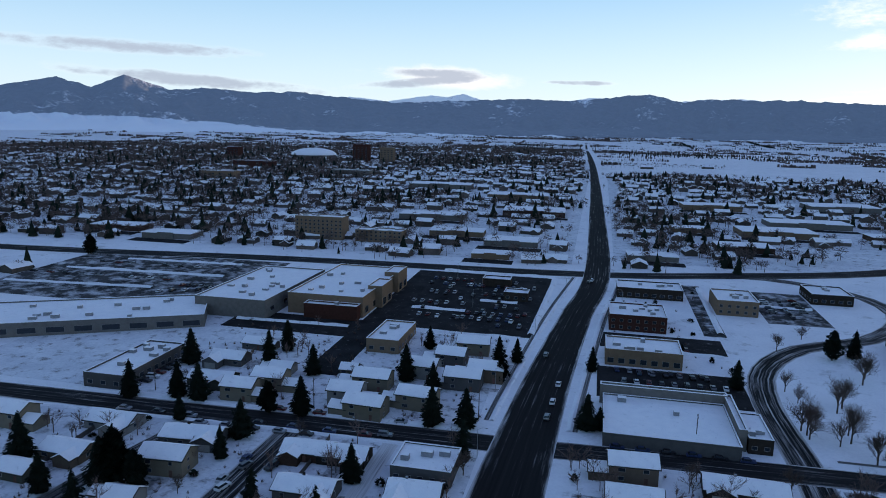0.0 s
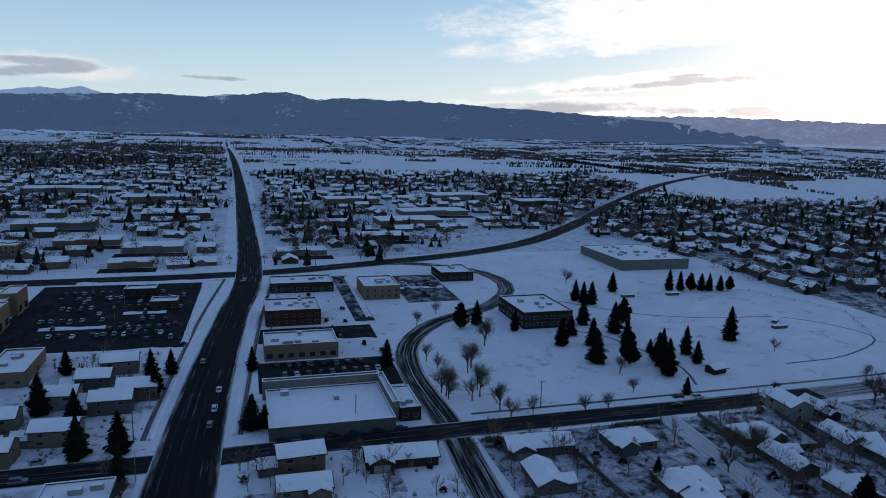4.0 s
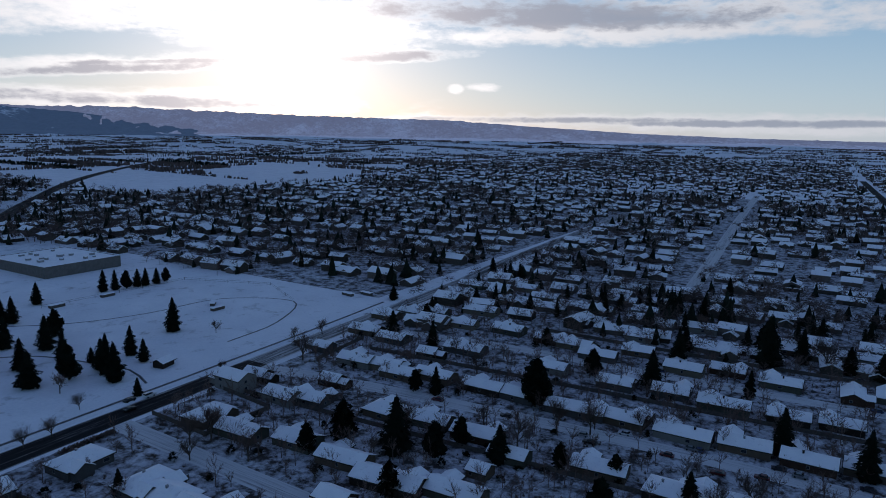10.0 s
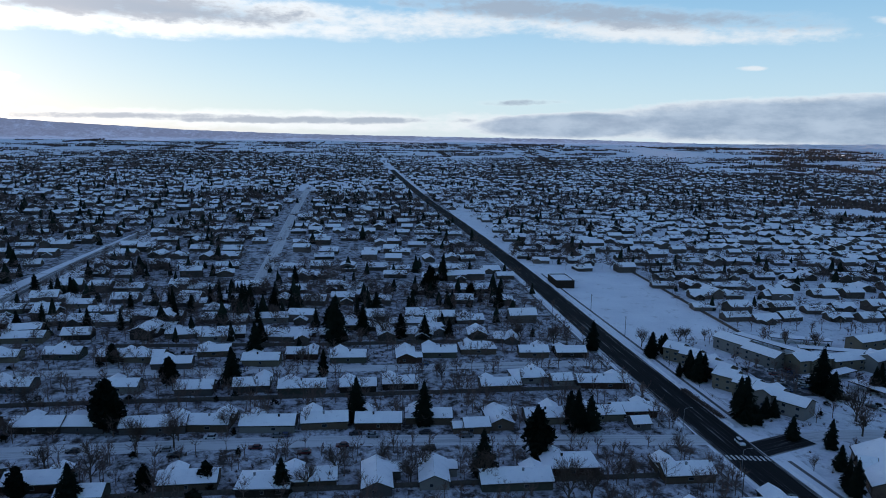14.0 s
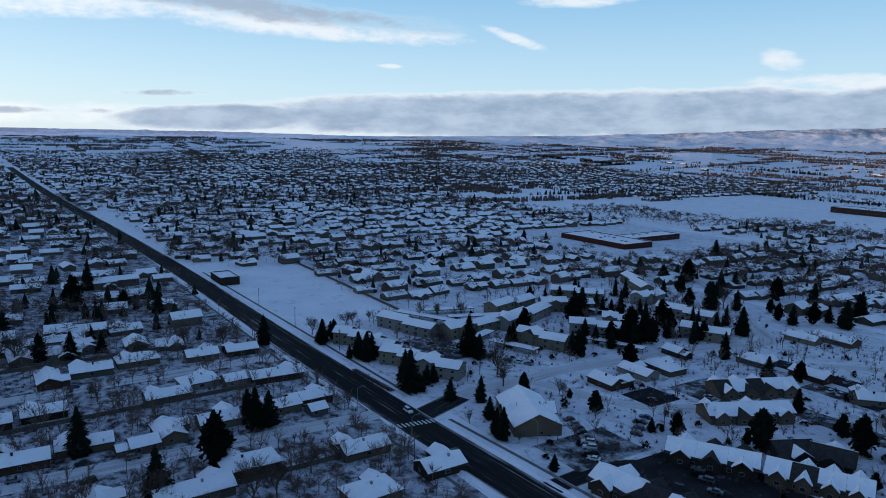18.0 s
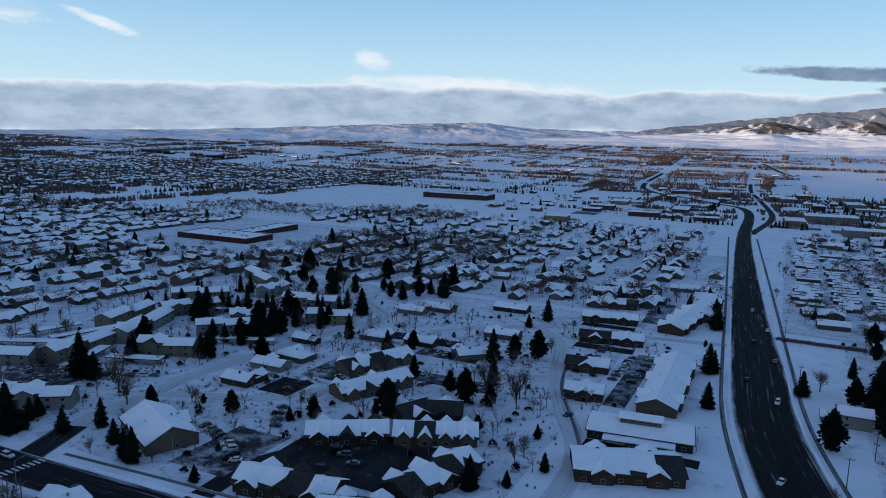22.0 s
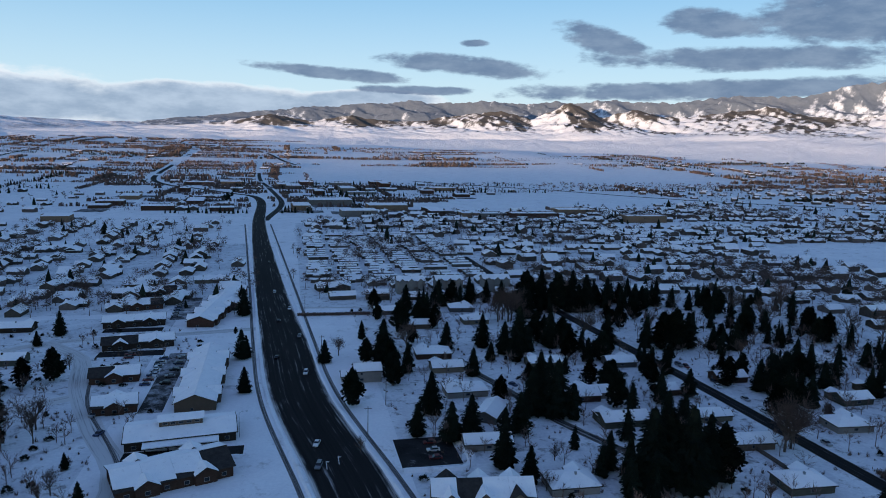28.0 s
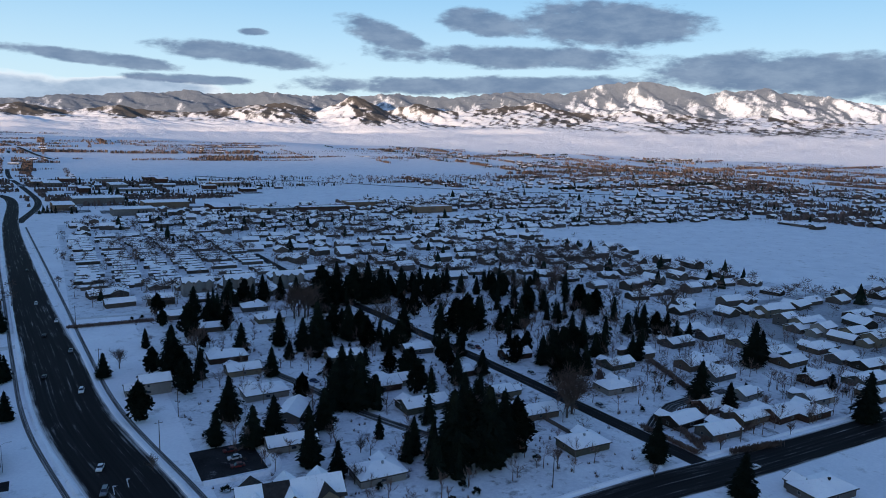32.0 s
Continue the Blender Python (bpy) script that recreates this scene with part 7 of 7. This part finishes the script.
for x, y, turn, n, sx, sy in ((12, 250, 90, 8, 4.1, 0.1), (12, 274, 90, 9, 4.0, 0), (12, 306, 90, 8, 4.2, 0), (-150, 193.5, 2, 9, 12, 0.2), (10, 206.5, 2, 6, 7.5, 0.05), (-96.5, 112, 88, 6, 0.4, 12), (-86.5, 118, 88, 5, 0.4, 14),
                              (228, 100, 92, 6, 0.4, -24), (219, 120, 92, 5, 0.4, -28), (300, 110, 92, 6, 0.6, -27), (134, 120, 92, 5, -0.4, -30), (161, -188, 20, 4, 3, -5), (118, -262, 60, 6, 3.2, 1.4), (130, -232, 0, 5, -0.4, 4.6),
                              (182, -176, 70, 6, -3.6, 1.4), (80, -330, 0, 5, 0.2, -5), (-60, 336, 90, 7, 4.2, 0.1), (-330, 352, 0, 10, 11, 0.4), (-320, 386, 0, 10, 11, 0.4), (100, 372, 90, 5, 0, 8), (-40, -224, 0, 3, 0, 6),
                              (-178, -200, 92, 5, 0.3, -22), (-66, -330, 120, 4, -7, 18), (72, -250, 70, 4, 3, -9), (132, -296, 90, 6, 4.4, 0.2), (112, -262, 90, 7, 4.6, 0.2), (171, -258, 0, 4, 0.2, 5), (152, -314, 90, 7, 4.6, 0.2), (180, -229, 0, 3, 0.4, 4.6)):
    for i in range(n):
        if rnd.random() < 0.82:
            parked(x + sx * i + rnd.uniform(-0.4, 0.4), y + sy * i, turn)

# ---- poles and lamps ----
for x, y, turn in [(-34, 216, 90), (34, 214, 90), (-90, 211, 90), (-150, 210, 90), (100, 214, 0), (246, -140, 0), (300, -138, 0), (352, -136, 0), (405, -134, 0), (180, -108, 0), (252, -106, 0), (322, -104, 0),
                   (-20, -235, 0), (-8, -330, 0), (-2, -420, 0), (-120, -156, 90), (-200, -152, 90), (-262, -150, 90), (-30, -262, 30)]:
    put("pole", utility_pole, at(x, y, turn))
for x, y, turn in [(-32, 240, 0), (-24, 310, 0), (-14, 390, 0), (10, 290, 180), (16, 370, 180), (-30, 190, 0), (24, -240, 180), (30, -330, 180), (36, -430, 180), (170, -150, 0), (195, -116, 270), (228, -112, 270), (-60, 350, 0), (-60, 380, 0), (-80, 410, 0), (160, -186, 90)]:
    put("lamp", street_lamp, at(x, y, turn))

# ---- shops, depots and car parks along the northern strip ----
SHOP_WORDS = ["pale flat-roofed shop under snow", "brick flat-roofed shop beside a car park", "grey depot with a snow-covered roof"]


def shop(x, y, w, d, h, k, turn):
    top = thing("shop", SHOP_WORDS[k], "building", "shops along the northern strip")
    top.matrix_basis = at(x, y, turn)
    b = Build()
    b.box(-w / 2, -d / 2, -2, w / 2, d / 2, h)
    b.box(-w * 0.2, -d / 2 - 1.5, -2, w * 0.2, -d / 2 - 0.003, h + 0.9)
    part("wall", b, (BEIGE_BLOCK, WALLS[3], CONCRETE)[k], top)
    b = Build()
    b.box(-w / 2 - 0.3, -d / 2 - 0.3, h + 0.003, w / 2 + 0.3, d / 2 + 0.3, h + 0.45)
    part("roof_snow", b, ROOF_SNOW, top, "snow on the flat roof")


shop_rnd = random.Random(404)
spots = [(-200, -1583, 62, 20, 13, 1), (272, -1285, 50, 30, 7, 0), (193, -1077, 44, 22, 7, 1), (156, -1202, 60, 26, 6, 1), (103, -1062, 34, 20, 6, 1), (109, -1357, 50, 24, 7, 0), (-10, -1090, 46, 26, 8, 0), (-58, -1180, 70, 40, 9, 2),
         (-111, -1500, 60, 30, 8, 2), (-88, -990, 50, 30, 9, 2), (-140, -1080, 60, 36, 9, 0), (-200, -1010, 56, 22, 8, 1), (90, -1700, 60, 30, 8, 0), (0, -1563, 60, 30, 8, 2)]
for _ in range(34):
    spots.append((shop_rnd.uniform(-330, 330), shop_rnd.uniform(-1780, -930), shop_rnd.uniform(26, 70), shop_rnd.uniform(16, 34), shop_rnd.uniform(5, 9), shop_rnd.randrange(3)))
kept = []
for x, y, w, d_, h, k in spots:
    if road_clear(x, y, 0.55 * w) and not (-460 < x < -150 and -1300 < y < -1040 and len(kept) > 14) and all(math.hypot(x - a, y - c) > 0.6 * (w + e) for a, c, e in kept):
        kept.append((x, y, w))
        shop(x, y, w, d_, h, k, shop_rnd.choice((0, 0, 90)) + 4)
parking = Build()
for x, y, w in kept:
    s = shop_rnd.choice((-1, 1))
    x0, y0, x1, y1 = x - w * 0.7, y + s * 22, x + w * 0.7, y + s * (22 + shop_rnd.uniform(18, 50))
    if road_clear((x0 + x1) / 2, (y0 + y1) / 2, w * 0.6):
        parking.poly([(px, py, gz(px, py) + 0.06) for px, py in ((x0, y0), (x1, y0), (x1, y1), (x0, y1))][::s])
stuff("car_parks", parking, LOT_SNOWY, "ploughed car parks beside the shops", "car park")
for x, y, w, d, h, k in ((-260, -960, 60, 26, 7, 1), (-330, -940, 70, 24, 9, 2), (-420, -1010, 60, 30, 8, 0), (-480, -900, 60, 22, 9, 0)):
    flat_building("depot", "flat-roofed shop or depot under snow", x - w / 2, y - d / 2, x + w / 2, y + d / 2, h, (BEIGE_BLOCK, CONCRETE, WALLS[3])[k], 2)
# ---- the wider town: houses and trees that are too many to count ----


def inside(x, y, rects):
    return any(a <= x <= c and b <= y <= d for a, b, c, d in rects)


def far_house(b, x, y, turn, w, d, h, rise):
    c, s = math.cos(turn), math.sin(turn)
    z = gz(x, y)

    def P(u, v, k):
        return (x + u * c - v * s, y + u * s + v * c, z + k)

    w, d = w / 2, d / 2
    b.solid([P(-w, -d, -1), P(w, -d, -1), P(w, d, -1), P(-w, d, -1), P(-w, -d, h), P(w, -d, h), P(w, d, h), P(-w, d, h), P(-w, 0, h + rise * 0.97), P(w, 0, h + rise * 0.97)],
            [(0, 1, 5, 4), (2, 3, 7, 6), (1, 2, 6, 9, 5), (3, 0, 4, 8, 7)], 0)
    o = 0.5
    k = rise * o / d
    for sg in (-1, 1):
        q = [P(-w - o, sg * (d + o), h - k), P(w + o, sg * (d + o), h - k), P(w + o, 0, h + rise), P(-w - o, 0, h + rise)]
        if sg > 0:
            q = [q[1], q[0], q[3], q[2]]
        b.slab(q, 0.25, 1)


def far_conifer(b, x, y, h, r, rnd):
    z = gz(x, y)
    n = 6
    for k, (z0, z1, rr) in enumerate(((0.06, 0.62, 1.0), (0.28, 0.8, 0.85), (0.52, 1.0, 0.55))):
        ring = []
        for i in range(n):
            w = 2 * math.pi * (i + 0.5 * k) / n + rnd.random() * 0.5
            q = r * rr * (0.65 + 0.6 * rnd.random())
            ring.append((x + q * math.cos(w), y + q * math.sin(w), z + h * (z0 - 0.06 * rnd.random())))
        lean = 0.15 * r
        b.solid(ring + [(x + rnd.uniform(-lean, lean), y + rnd.uniform(-lean, lean), z + h * z1)], [(i, (i + 1) % n, n) for i in range(n)], 0)


def far_bare(b, x, y, h, r, rnd, n=16):
    z = gz(x, y)
    b.poly([(x - 0.25, y, z), (x + 0.25, y, z), (x, y, z + h * 0.6)], 0)
    d = math.hypot(x, y)
    n = int(n * 2.9) if d < 700 else int(n * 1.4) if d < 1300 else max(7, int(n * 0.7))
    k = 0.04 + 0.00036 * d if d < 1300 else 0.07 + 0.0006 * min(d, 1800)
    cz, rz = z + h * 0.62, h * 0.42
    for i in range(n):
        w, e = rnd.random() * 6.283, math.asin(rnd.uniform(-0.65, 1.0))
        u, q = rnd.uniform(0.15, 0.6), rnd.uniform(0.75, 1.08)
        cx, cy, sz = math.cos(w) * math.cos(e), math.sin(w) * math.cos(e), math.sin(e)
        j = [rnd.uniform(-0.28, 0.28) * r for _ in range(3)]
        p0 = (x + cx * r * u + j[0], y + cy * r * u + j[1], cz + sz * rz * u)
        p1 = (x + cx * r * q, y + cy * r * q, cz + sz * rz * q + j[2] * 0.5)
        f = rnd.random() * 3.14
        ax, ay, az_ = -math.sin(w) * math.cos(f) * k, math.cos(w) * math.cos(f) * k, math.sin(f) * k
        b.poly([(p0[0] - ax, p0[1] - ay, p0[2] - az_), (p0[0] + ax, p0[1] + ay, p0[2] + az_), p1], 0)


OPEN = [(-640, -1400, -300, -1090), (-420, -2950, 0, -2000), (70, 212, 335, 445), (160, 420, 330, 560), (330, -205, 530, -135), (560, -1330, 860, -1020), (40, 1250, 200, 1420),
        (-330, 195, -20, 445), (-60, 440, 60, 460), (-930, -660, -475, -290), (-440, -1290, -150, -1040), (430, -1650, 860, -900), (60, 1180, 330, 1330), (430, -720, 610, -480)]
HAND = [(-150, -790, 12, -500), (-175, 30, 75, 205), (10, 205, 160, 470), (60, 20, 300, 205), (30, -120, 300, 30), (25, -420, 350, -130), (-330, -430, 20, -140)]


BLOCK_SPOTS = [(-70, 478, 26, 16, 5, 0), (-62, 530, 40, 24, 6, 1), (-110, 560, 44, 22, 6, 0), (40, 505, 34, 18, 5, 1), (110, 560, 40, 24, 6, 2), (150, 640, 60, 34, 7, 0), (190, 700, 70, 30, 7, 1), (80, 640, 30, 20, 5, 0), (240, 640, 36, 22, 6, 2),
               (-150, 640, 60, 26, 7, 1), (-60, 700, 60, 40, 7, 2), (-90, 820, 70, 30, 8, 0), (-320, 480, 40, 20, 6, 1), (-380, 500, 44, 20, 6, 2), (120, 800, 60, 30, 8, 0), (-200, 900, 80, 36, 9, 1), (260, 840, 70, 40, 8, 1), (340, 780, 50, 30, 7, 2)]
OPEN += [(x - w / 2 - 12, y - d / 2 - 14, x + w / 2 + 12, y + d / 2 + 10) for x, y, w, d, h, k in BLOCK_SPOTS]


def district(name, rects, row, gap, along, conifers, bare, seed, skip=0.08, turn=0.0):
    rnd = random.Random(seed)
    hb, cb, bb = Build(), Build(), Build()
    for x0, y0, x1, y1 in rects:
        u0, u1, v0, v1 = (x0, x1, y0, y1) if along == "x" else (y0, y1, x0, x1)
        v, side = v0, 0
        while v < v1:
            u = u0 + rnd.random() * gap
            while u < u1:
                x, y = (u, v) if along == "x" else (v, u)
                x, y = x + rnd.uniform(-5, 5), y + rnd.uniform(-8, 8)
                lush = 0.25 + 1.5 * smooth(-0.35, 0.45, noise.noise((x / 130, y / 130, seed * 1.7)))
                if not inside(x, y, OPEN) and not inside(x, y, HAND) and not near_road(x, y, 9):
                    r = math.hypot(x, y)
                    if rnd.random() > skip:
                        w, d = rnd.uniform(11, 17), rnd.uniform(8, 11)
                        a = (0 if along == "x" else math.pi / 2) + rnd.choice((0, 0, 0, math.pi / 2)) + rnd.uniform(-0.2, 0.2) + turn
                        far_house(hb, x, y, a, w, d, rnd.choice((2.7, 2.9, 3.1, 4.8)), rnd.uniform(1.6, 2.8))
                        if rnd.random() < 0.5 and r < 1400:
                            far_house(hb, x + rnd.uniform(-4, 4), y + rnd.uniform(-4, 4), a + math.pi / 2, rnd.uniform(9, 13), 6.5, 2.6, 1.8)
                    for _ in range(int(conifers * lush + rnd.random())):
                        h = 5 + 10 * rnd.random() ** 1.5
                        far_conifer(cb, x + rnd.uniform(-gap, gap) * 0.6, y + rnd.uniform(-16, 16), h, h * rnd.uniform(0.22, 0.36), rnd)
                    for _ in range(int(bare * lush + rnd.random())):
                        h = rnd.uniform(5.5, 12)
                        far_bare(bb, x + rnd.uniform(-gap, gap) * 0.8, y + rnd.uniform(-18, 18), h, h * rnd.uniform(0.4, 0.6), rnd, 15)
                u += gap * rnd.uniform(0.85, 1.25)
            v += row * (0.82 if side else 1.18)
            side = 1 - side
    stuff(name + "_houses", hb, [FAR_WALL, ROOF_SNOW], "snow-roofed houses in rows across the suburb", "houses")
    stuff(name + "_conifers", cb, FAR_TREE, "dark conifers scattered between the houses", "trees")
    stuff(name + "_bare_trees", bb, FAR_TWIG, "leafless brown trees between the houses", "trees")


district("south_suburb", [(-900, 470, -22, 1500), (22, 480, 600, 1180)], 38, 21, "x", 1.9, 8.5, 11, 0.18)
district("old_town", [(-2300, 60, -900, 1900), (-1500, 1500, -60, 2300)], 52, 32, "x", 1.0, 9.0, 12, 0.4)
district("west_suburb", [(300, -112, 1250, 200), (335, 200, 1200, 760)], 38, 21, "y", 1.3, 8.5, 13)
district("west_suburb_far", [(1250, -112, 2900, 900)], 48, 28, "y", 0.9, 4.5, 14)
district("north_west_suburb", [(345, -700, 1250, -135), (240, -720, 345, -400)], 31, 17, "y", 0.5, 4.4, 15, 0.05)
district("north_west_far", [(1250, -1100, 2600, -100), (100, -900, 560, -720), (900, -1700, 2000, -1100)], 44, 27, "y", 0.4, 3.6, 16)
district("north_suburb", [(45, -720, 240, -430)], 30, 18, "y", 0.5, 3.0, 17)
district("north_east_suburb", [(-420, -900, -10, -430), (-900, -820, -475, -150), (-475, -820, -325, -150), (-760, -1150, -100, -900)], 34, 20, "x", 0.4, 3.0, 18)
district("north_town", [(-1700, -1500, -760, -500), (330, -1350, 420, -1000)], 60, 36, "x", 0.3, 2.0, 20, 0.3)
district("east_suburb", [(-900, -130, -330, 360)], 36, 21, "x", 0.9, 1.6, 19)


trailers = Build()
tr = random.Random(88)
for i in range(24):
    for j in range(6):
        x, y = -16 - 24 * j + tr.uniform(-2, 2), -512 - 11.5 * i + tr.uniform(-1, 1)
        if tr.random() > 0.1 and not near_road(x, y, 10):
            far_house(trailers, x, y, tr.uniform(-0.05, 0.05), tr.uniform(14, 19), tr.uniform(4.2, 5.0), 2.7, 0.55)
            if tr.random() < 0.5:
                far_house(trailers, x + tr.uniform(-4, 4), y + 3.6, 0.0, tr.uniform(4, 7), 3.0, 2.3, 0.3)
stuff("mobile_homes", trailers, [FAR_WALL, ROOF_SNOW], "long narrow mobile homes in close rows under snow", "houses")
park_trees = Build()
for _ in range(170):
    x, y = tr.uniform(-150, 5), tr.uniform(-785, -500)
    if not near_road(x, y, 3):
        far_bare(park_trees, x, y, tr.uniform(5, 11), tr.uniform(2.2, 4.2), tr, 13)
stuff("mobile_home_trees", park_trees, FAR_TWIG, "leafless trees between the mobile homes", "trees")


def flat_blocks(name, spots):
    """Low flat-roofed blocks, each a thing of its own."""
    for x, y, w, d, h, k in spots:
        top = thing("commercial_block", name, "building", "flat-roofed blocks")
        top.matrix_basis = at(x, y, 3)
        b = Build()
        h *= 0.68
        b.box(-w / 2, -d / 2, -1.5, w / 2, d / 2, h)
        b.box(-w * 0.16, -d / 2 - 1.2, -1.5, w * 0.16, -d / 2 - 0.003, h + 0.8)
        part("wall", b, (BEIGE_BLOCK, CONCRETE, WALLS[3])[k], top)
        b = Build()
        b.box(-w / 2 - 0.3, -d / 2 - 0.3, h + 0.003, w / 2 + 0.3, d / 2 + 0.3, h + 0.45)
        part("roof_snow", b, ROOF_SNOW, top, "snow on the flat roof")


flat_blocks("low flat-roofed block across the boulevard", [(x, y, w, d, h, k) for x, y, w, d, h, k in BLOCK_SPOTS])


def tree_lines(name, count, r0, r1, az0, az1, seed):
    """Hedges, creek woods and farm groves across the plain, mostly seen edge on."""
    rnd = random.Random(seed)
    bb, cb, hb = Build(), Build(), Build()
    for _ in range(count):
        a, r = radians(rnd.uniform(az0, az1)), r0 + (r1 - r0) * rnd.random() ** 0.8
        x0, y0 = r * math.sin(a), r * math.cos(a)
        if inside(x0, y0, FIELDS):
            continue
        along = rnd.random() < (0.8 if abs(y0) > abs(x0) else 0.2)
        n = int(6 + 90 * rnd.random() ** 2)
        step = rnd.uniform(4.5, 10)
        dark = rnd.random() < 0.25
        for i in range(n):
            u = (i - n / 2) * step
            x, y = (x0 + u, y0 + rnd.uniform(-6, 6)) if along else (x0 + rnd.uniform(-6, 6), y0 + u)
            if near_road(x, y, 6) or inside(x, y, FIELDS):
                continue
            h = rnd.uniform(4, 10)
            if dark and rnd.random() < 0.7:
                far_conifer(cb, x, y, h * 1.2, h * 0.3, rnd)
            elif rnd.random() < 0.05:
                far_house(hb, x, y, rnd.choice((0, 1.57)), rnd.uniform(12, 26), rnd.uniform(9, 13), rnd.uniform(3, 5), 2.2)
            else:
                far_bare(bb, x, y, h, h * 0.62, rnd, 9)
    stuff(name + "_woods", bb, FAR_TWIG, "leafless hedges and creek woods across the plain", "trees")
    stuff(name + "_conifers", cb, FAR_TREE, "dark shelter belts on the plain", "trees")
    stuff(name + "_farms", hb, [FAR_WALL, ROOF_SNOW], "scattered snow-roofed farm buildings", "buildings")


FIELDS = [(-640, -1400, -300, -1090), (-900, -2350, -60, -1700), (-720, -1290, -170, -1150), (-1250, -2250, -850, -1650), (-420, -2950, 0, -2000), (560, -1330, 860, -1020), (200, 1280, 700, 1420), (700, 1500, 1300, 1700), (-700, -2350, -150, -1960), (-1100, -1480, -560, -1000), (-440, -1290, -150, -1040), (240, -1640, 450, -1250)]
shop_lots = Build()
for x, y, w, d, h, k in BLOCK_SPOTS:
    shop_lots.poly([(px, py, gz(px, py) + 0.05) for px, py in ((x - w / 2 - 4, y - d / 2 - 14), (x + w / 2 + 4, y - d / 2 - 14), (x + w / 2 + 4, y - d / 2 - 1), (x - w / 2 - 4, y - d / 2 - 1))])
stuff("shop_car_parks", shop_lots, LOT, "ploughed car parks before the flat-roofed blocks", "car park")
tree_lines("south_plain", 170, 1300, 3900, -30, 70, 31)
tree_lines("west_plain", 120, 1300, 3900, 70, 150, 32)
tree_lines("north_plain", 280, 1000, 3100, 150, 255, 33)


def belts(name, count, r0, r1, az0, az1, seed, dark):
    """Shelter belts and hedgerows of leafless trees along the field edges of the plain."""
    wr = random.Random(seed)
    b = Build()
    for _ in range(count):
        a, r = radians(wr.uniform(az0, az1)), r0 + (r1 - r0) * wr.random() ** 0.75
        x0, y0 = r * math.sin(a), r * math.cos(a)
        if inside(x0, y0, FIELDS) or inside(x0, y0, OPEN):
            continue
        along = wr.random() < 0.5 + 0.4 * (abs(y0) - abs(x0)) / r
        half, tall = 30 + 260 * wr.random() ** 1.6, wr.uniform(4, 9)
        rows = wr.choice((1, 1, 2, 4))
        u = -half
        while u < half:
            if noise.noise((u / 45, seed, r / 50)) > -0.25:
                for _ in range(rows):
                    v = wr.uniform(-3, 3) * rows
                    x, y = (x0 + u, y0 + v) if along else (x0 + v, y0 + u)
                    if not near_road(x, y, 5):
                        z, h, w, f = gz(x, y), tall * wr.uniform(0.5, 1.15), wr.uniform(1.6, 3.4), wr.random() * 3.14
                        cx, cy = w * math.cos(f), w * math.sin(f)
                        b.poly([(x - cx, y - cy, z - 0.5), (x + cx, y + cy, z - 0.5), (x + 0.7 * cx, y + 0.7 * cy, z + h * wr.uniform(0.6, 1)), (x - 0.7 * cx, y - 0.7 * cy, z + h)])
            u += wr.uniform(2.5, 6.5)
    stuff(name, b, FAR_TREE if dark else FAR_TWIG, "dark evergreen shelter belts on the plain" if dark else "brown leafless belts of trees along snowy fields", "trees")


belts("south_belts", 210, 1350, 4100, -42, 25, 41, False)
belts("south_west_belts", 300, 1300, 4300, 20, 75, 42, False)
belts("west_belts", 420, 1300, 4300, 70, 125, 43, False)
belts("north_west_belts", 420, 1200, 3900, 120, 180, 44, False)
belts("north_belts", 300, 950, 3300, 170, 245, 45, False)
belts("evergreen_belts", 70, 1200, 3600, -40, 240, 46, True)


# brown leafless woods along creeks and between the districts
woods = Build()
wr = random.Random(77)
for x0, y0, x1, y1, n in ((560, -860, 800, -740, 260), (380, -900, 560, -800, 160), (-120, -720, -40, -600, 70), (-330, -760, -230, -660, 90), (-260, -560, -150, -440, 110), (350, -470, 420, -380, 70), (860, -1750, 1300, -1500, 260),
                          (-1000, 620, -300, 1150, 1300), (-1500, 1150, -250, 1700, 1500), (-600, 480, -60, 700, 260), (-420, -560, -330, -440, 60), (-820, -1000, -420, -900, 200), (-1500, -1700, -300, -1480, 420), (380, 560, 560, 700, 90)):
    for _ in range(n):
        x, y = wr.uniform(x0, x1), wr.uniform(y0, y1)
        if not near_road(x, y, 4):
            h = wr.uniform(6, 12)
            far_bare(woods, x, y, h, h * 0.55, wr, 14)
stuff("creek_woods", woods, FAR_TWIG, "brown leafless woods along the creeks", "trees")
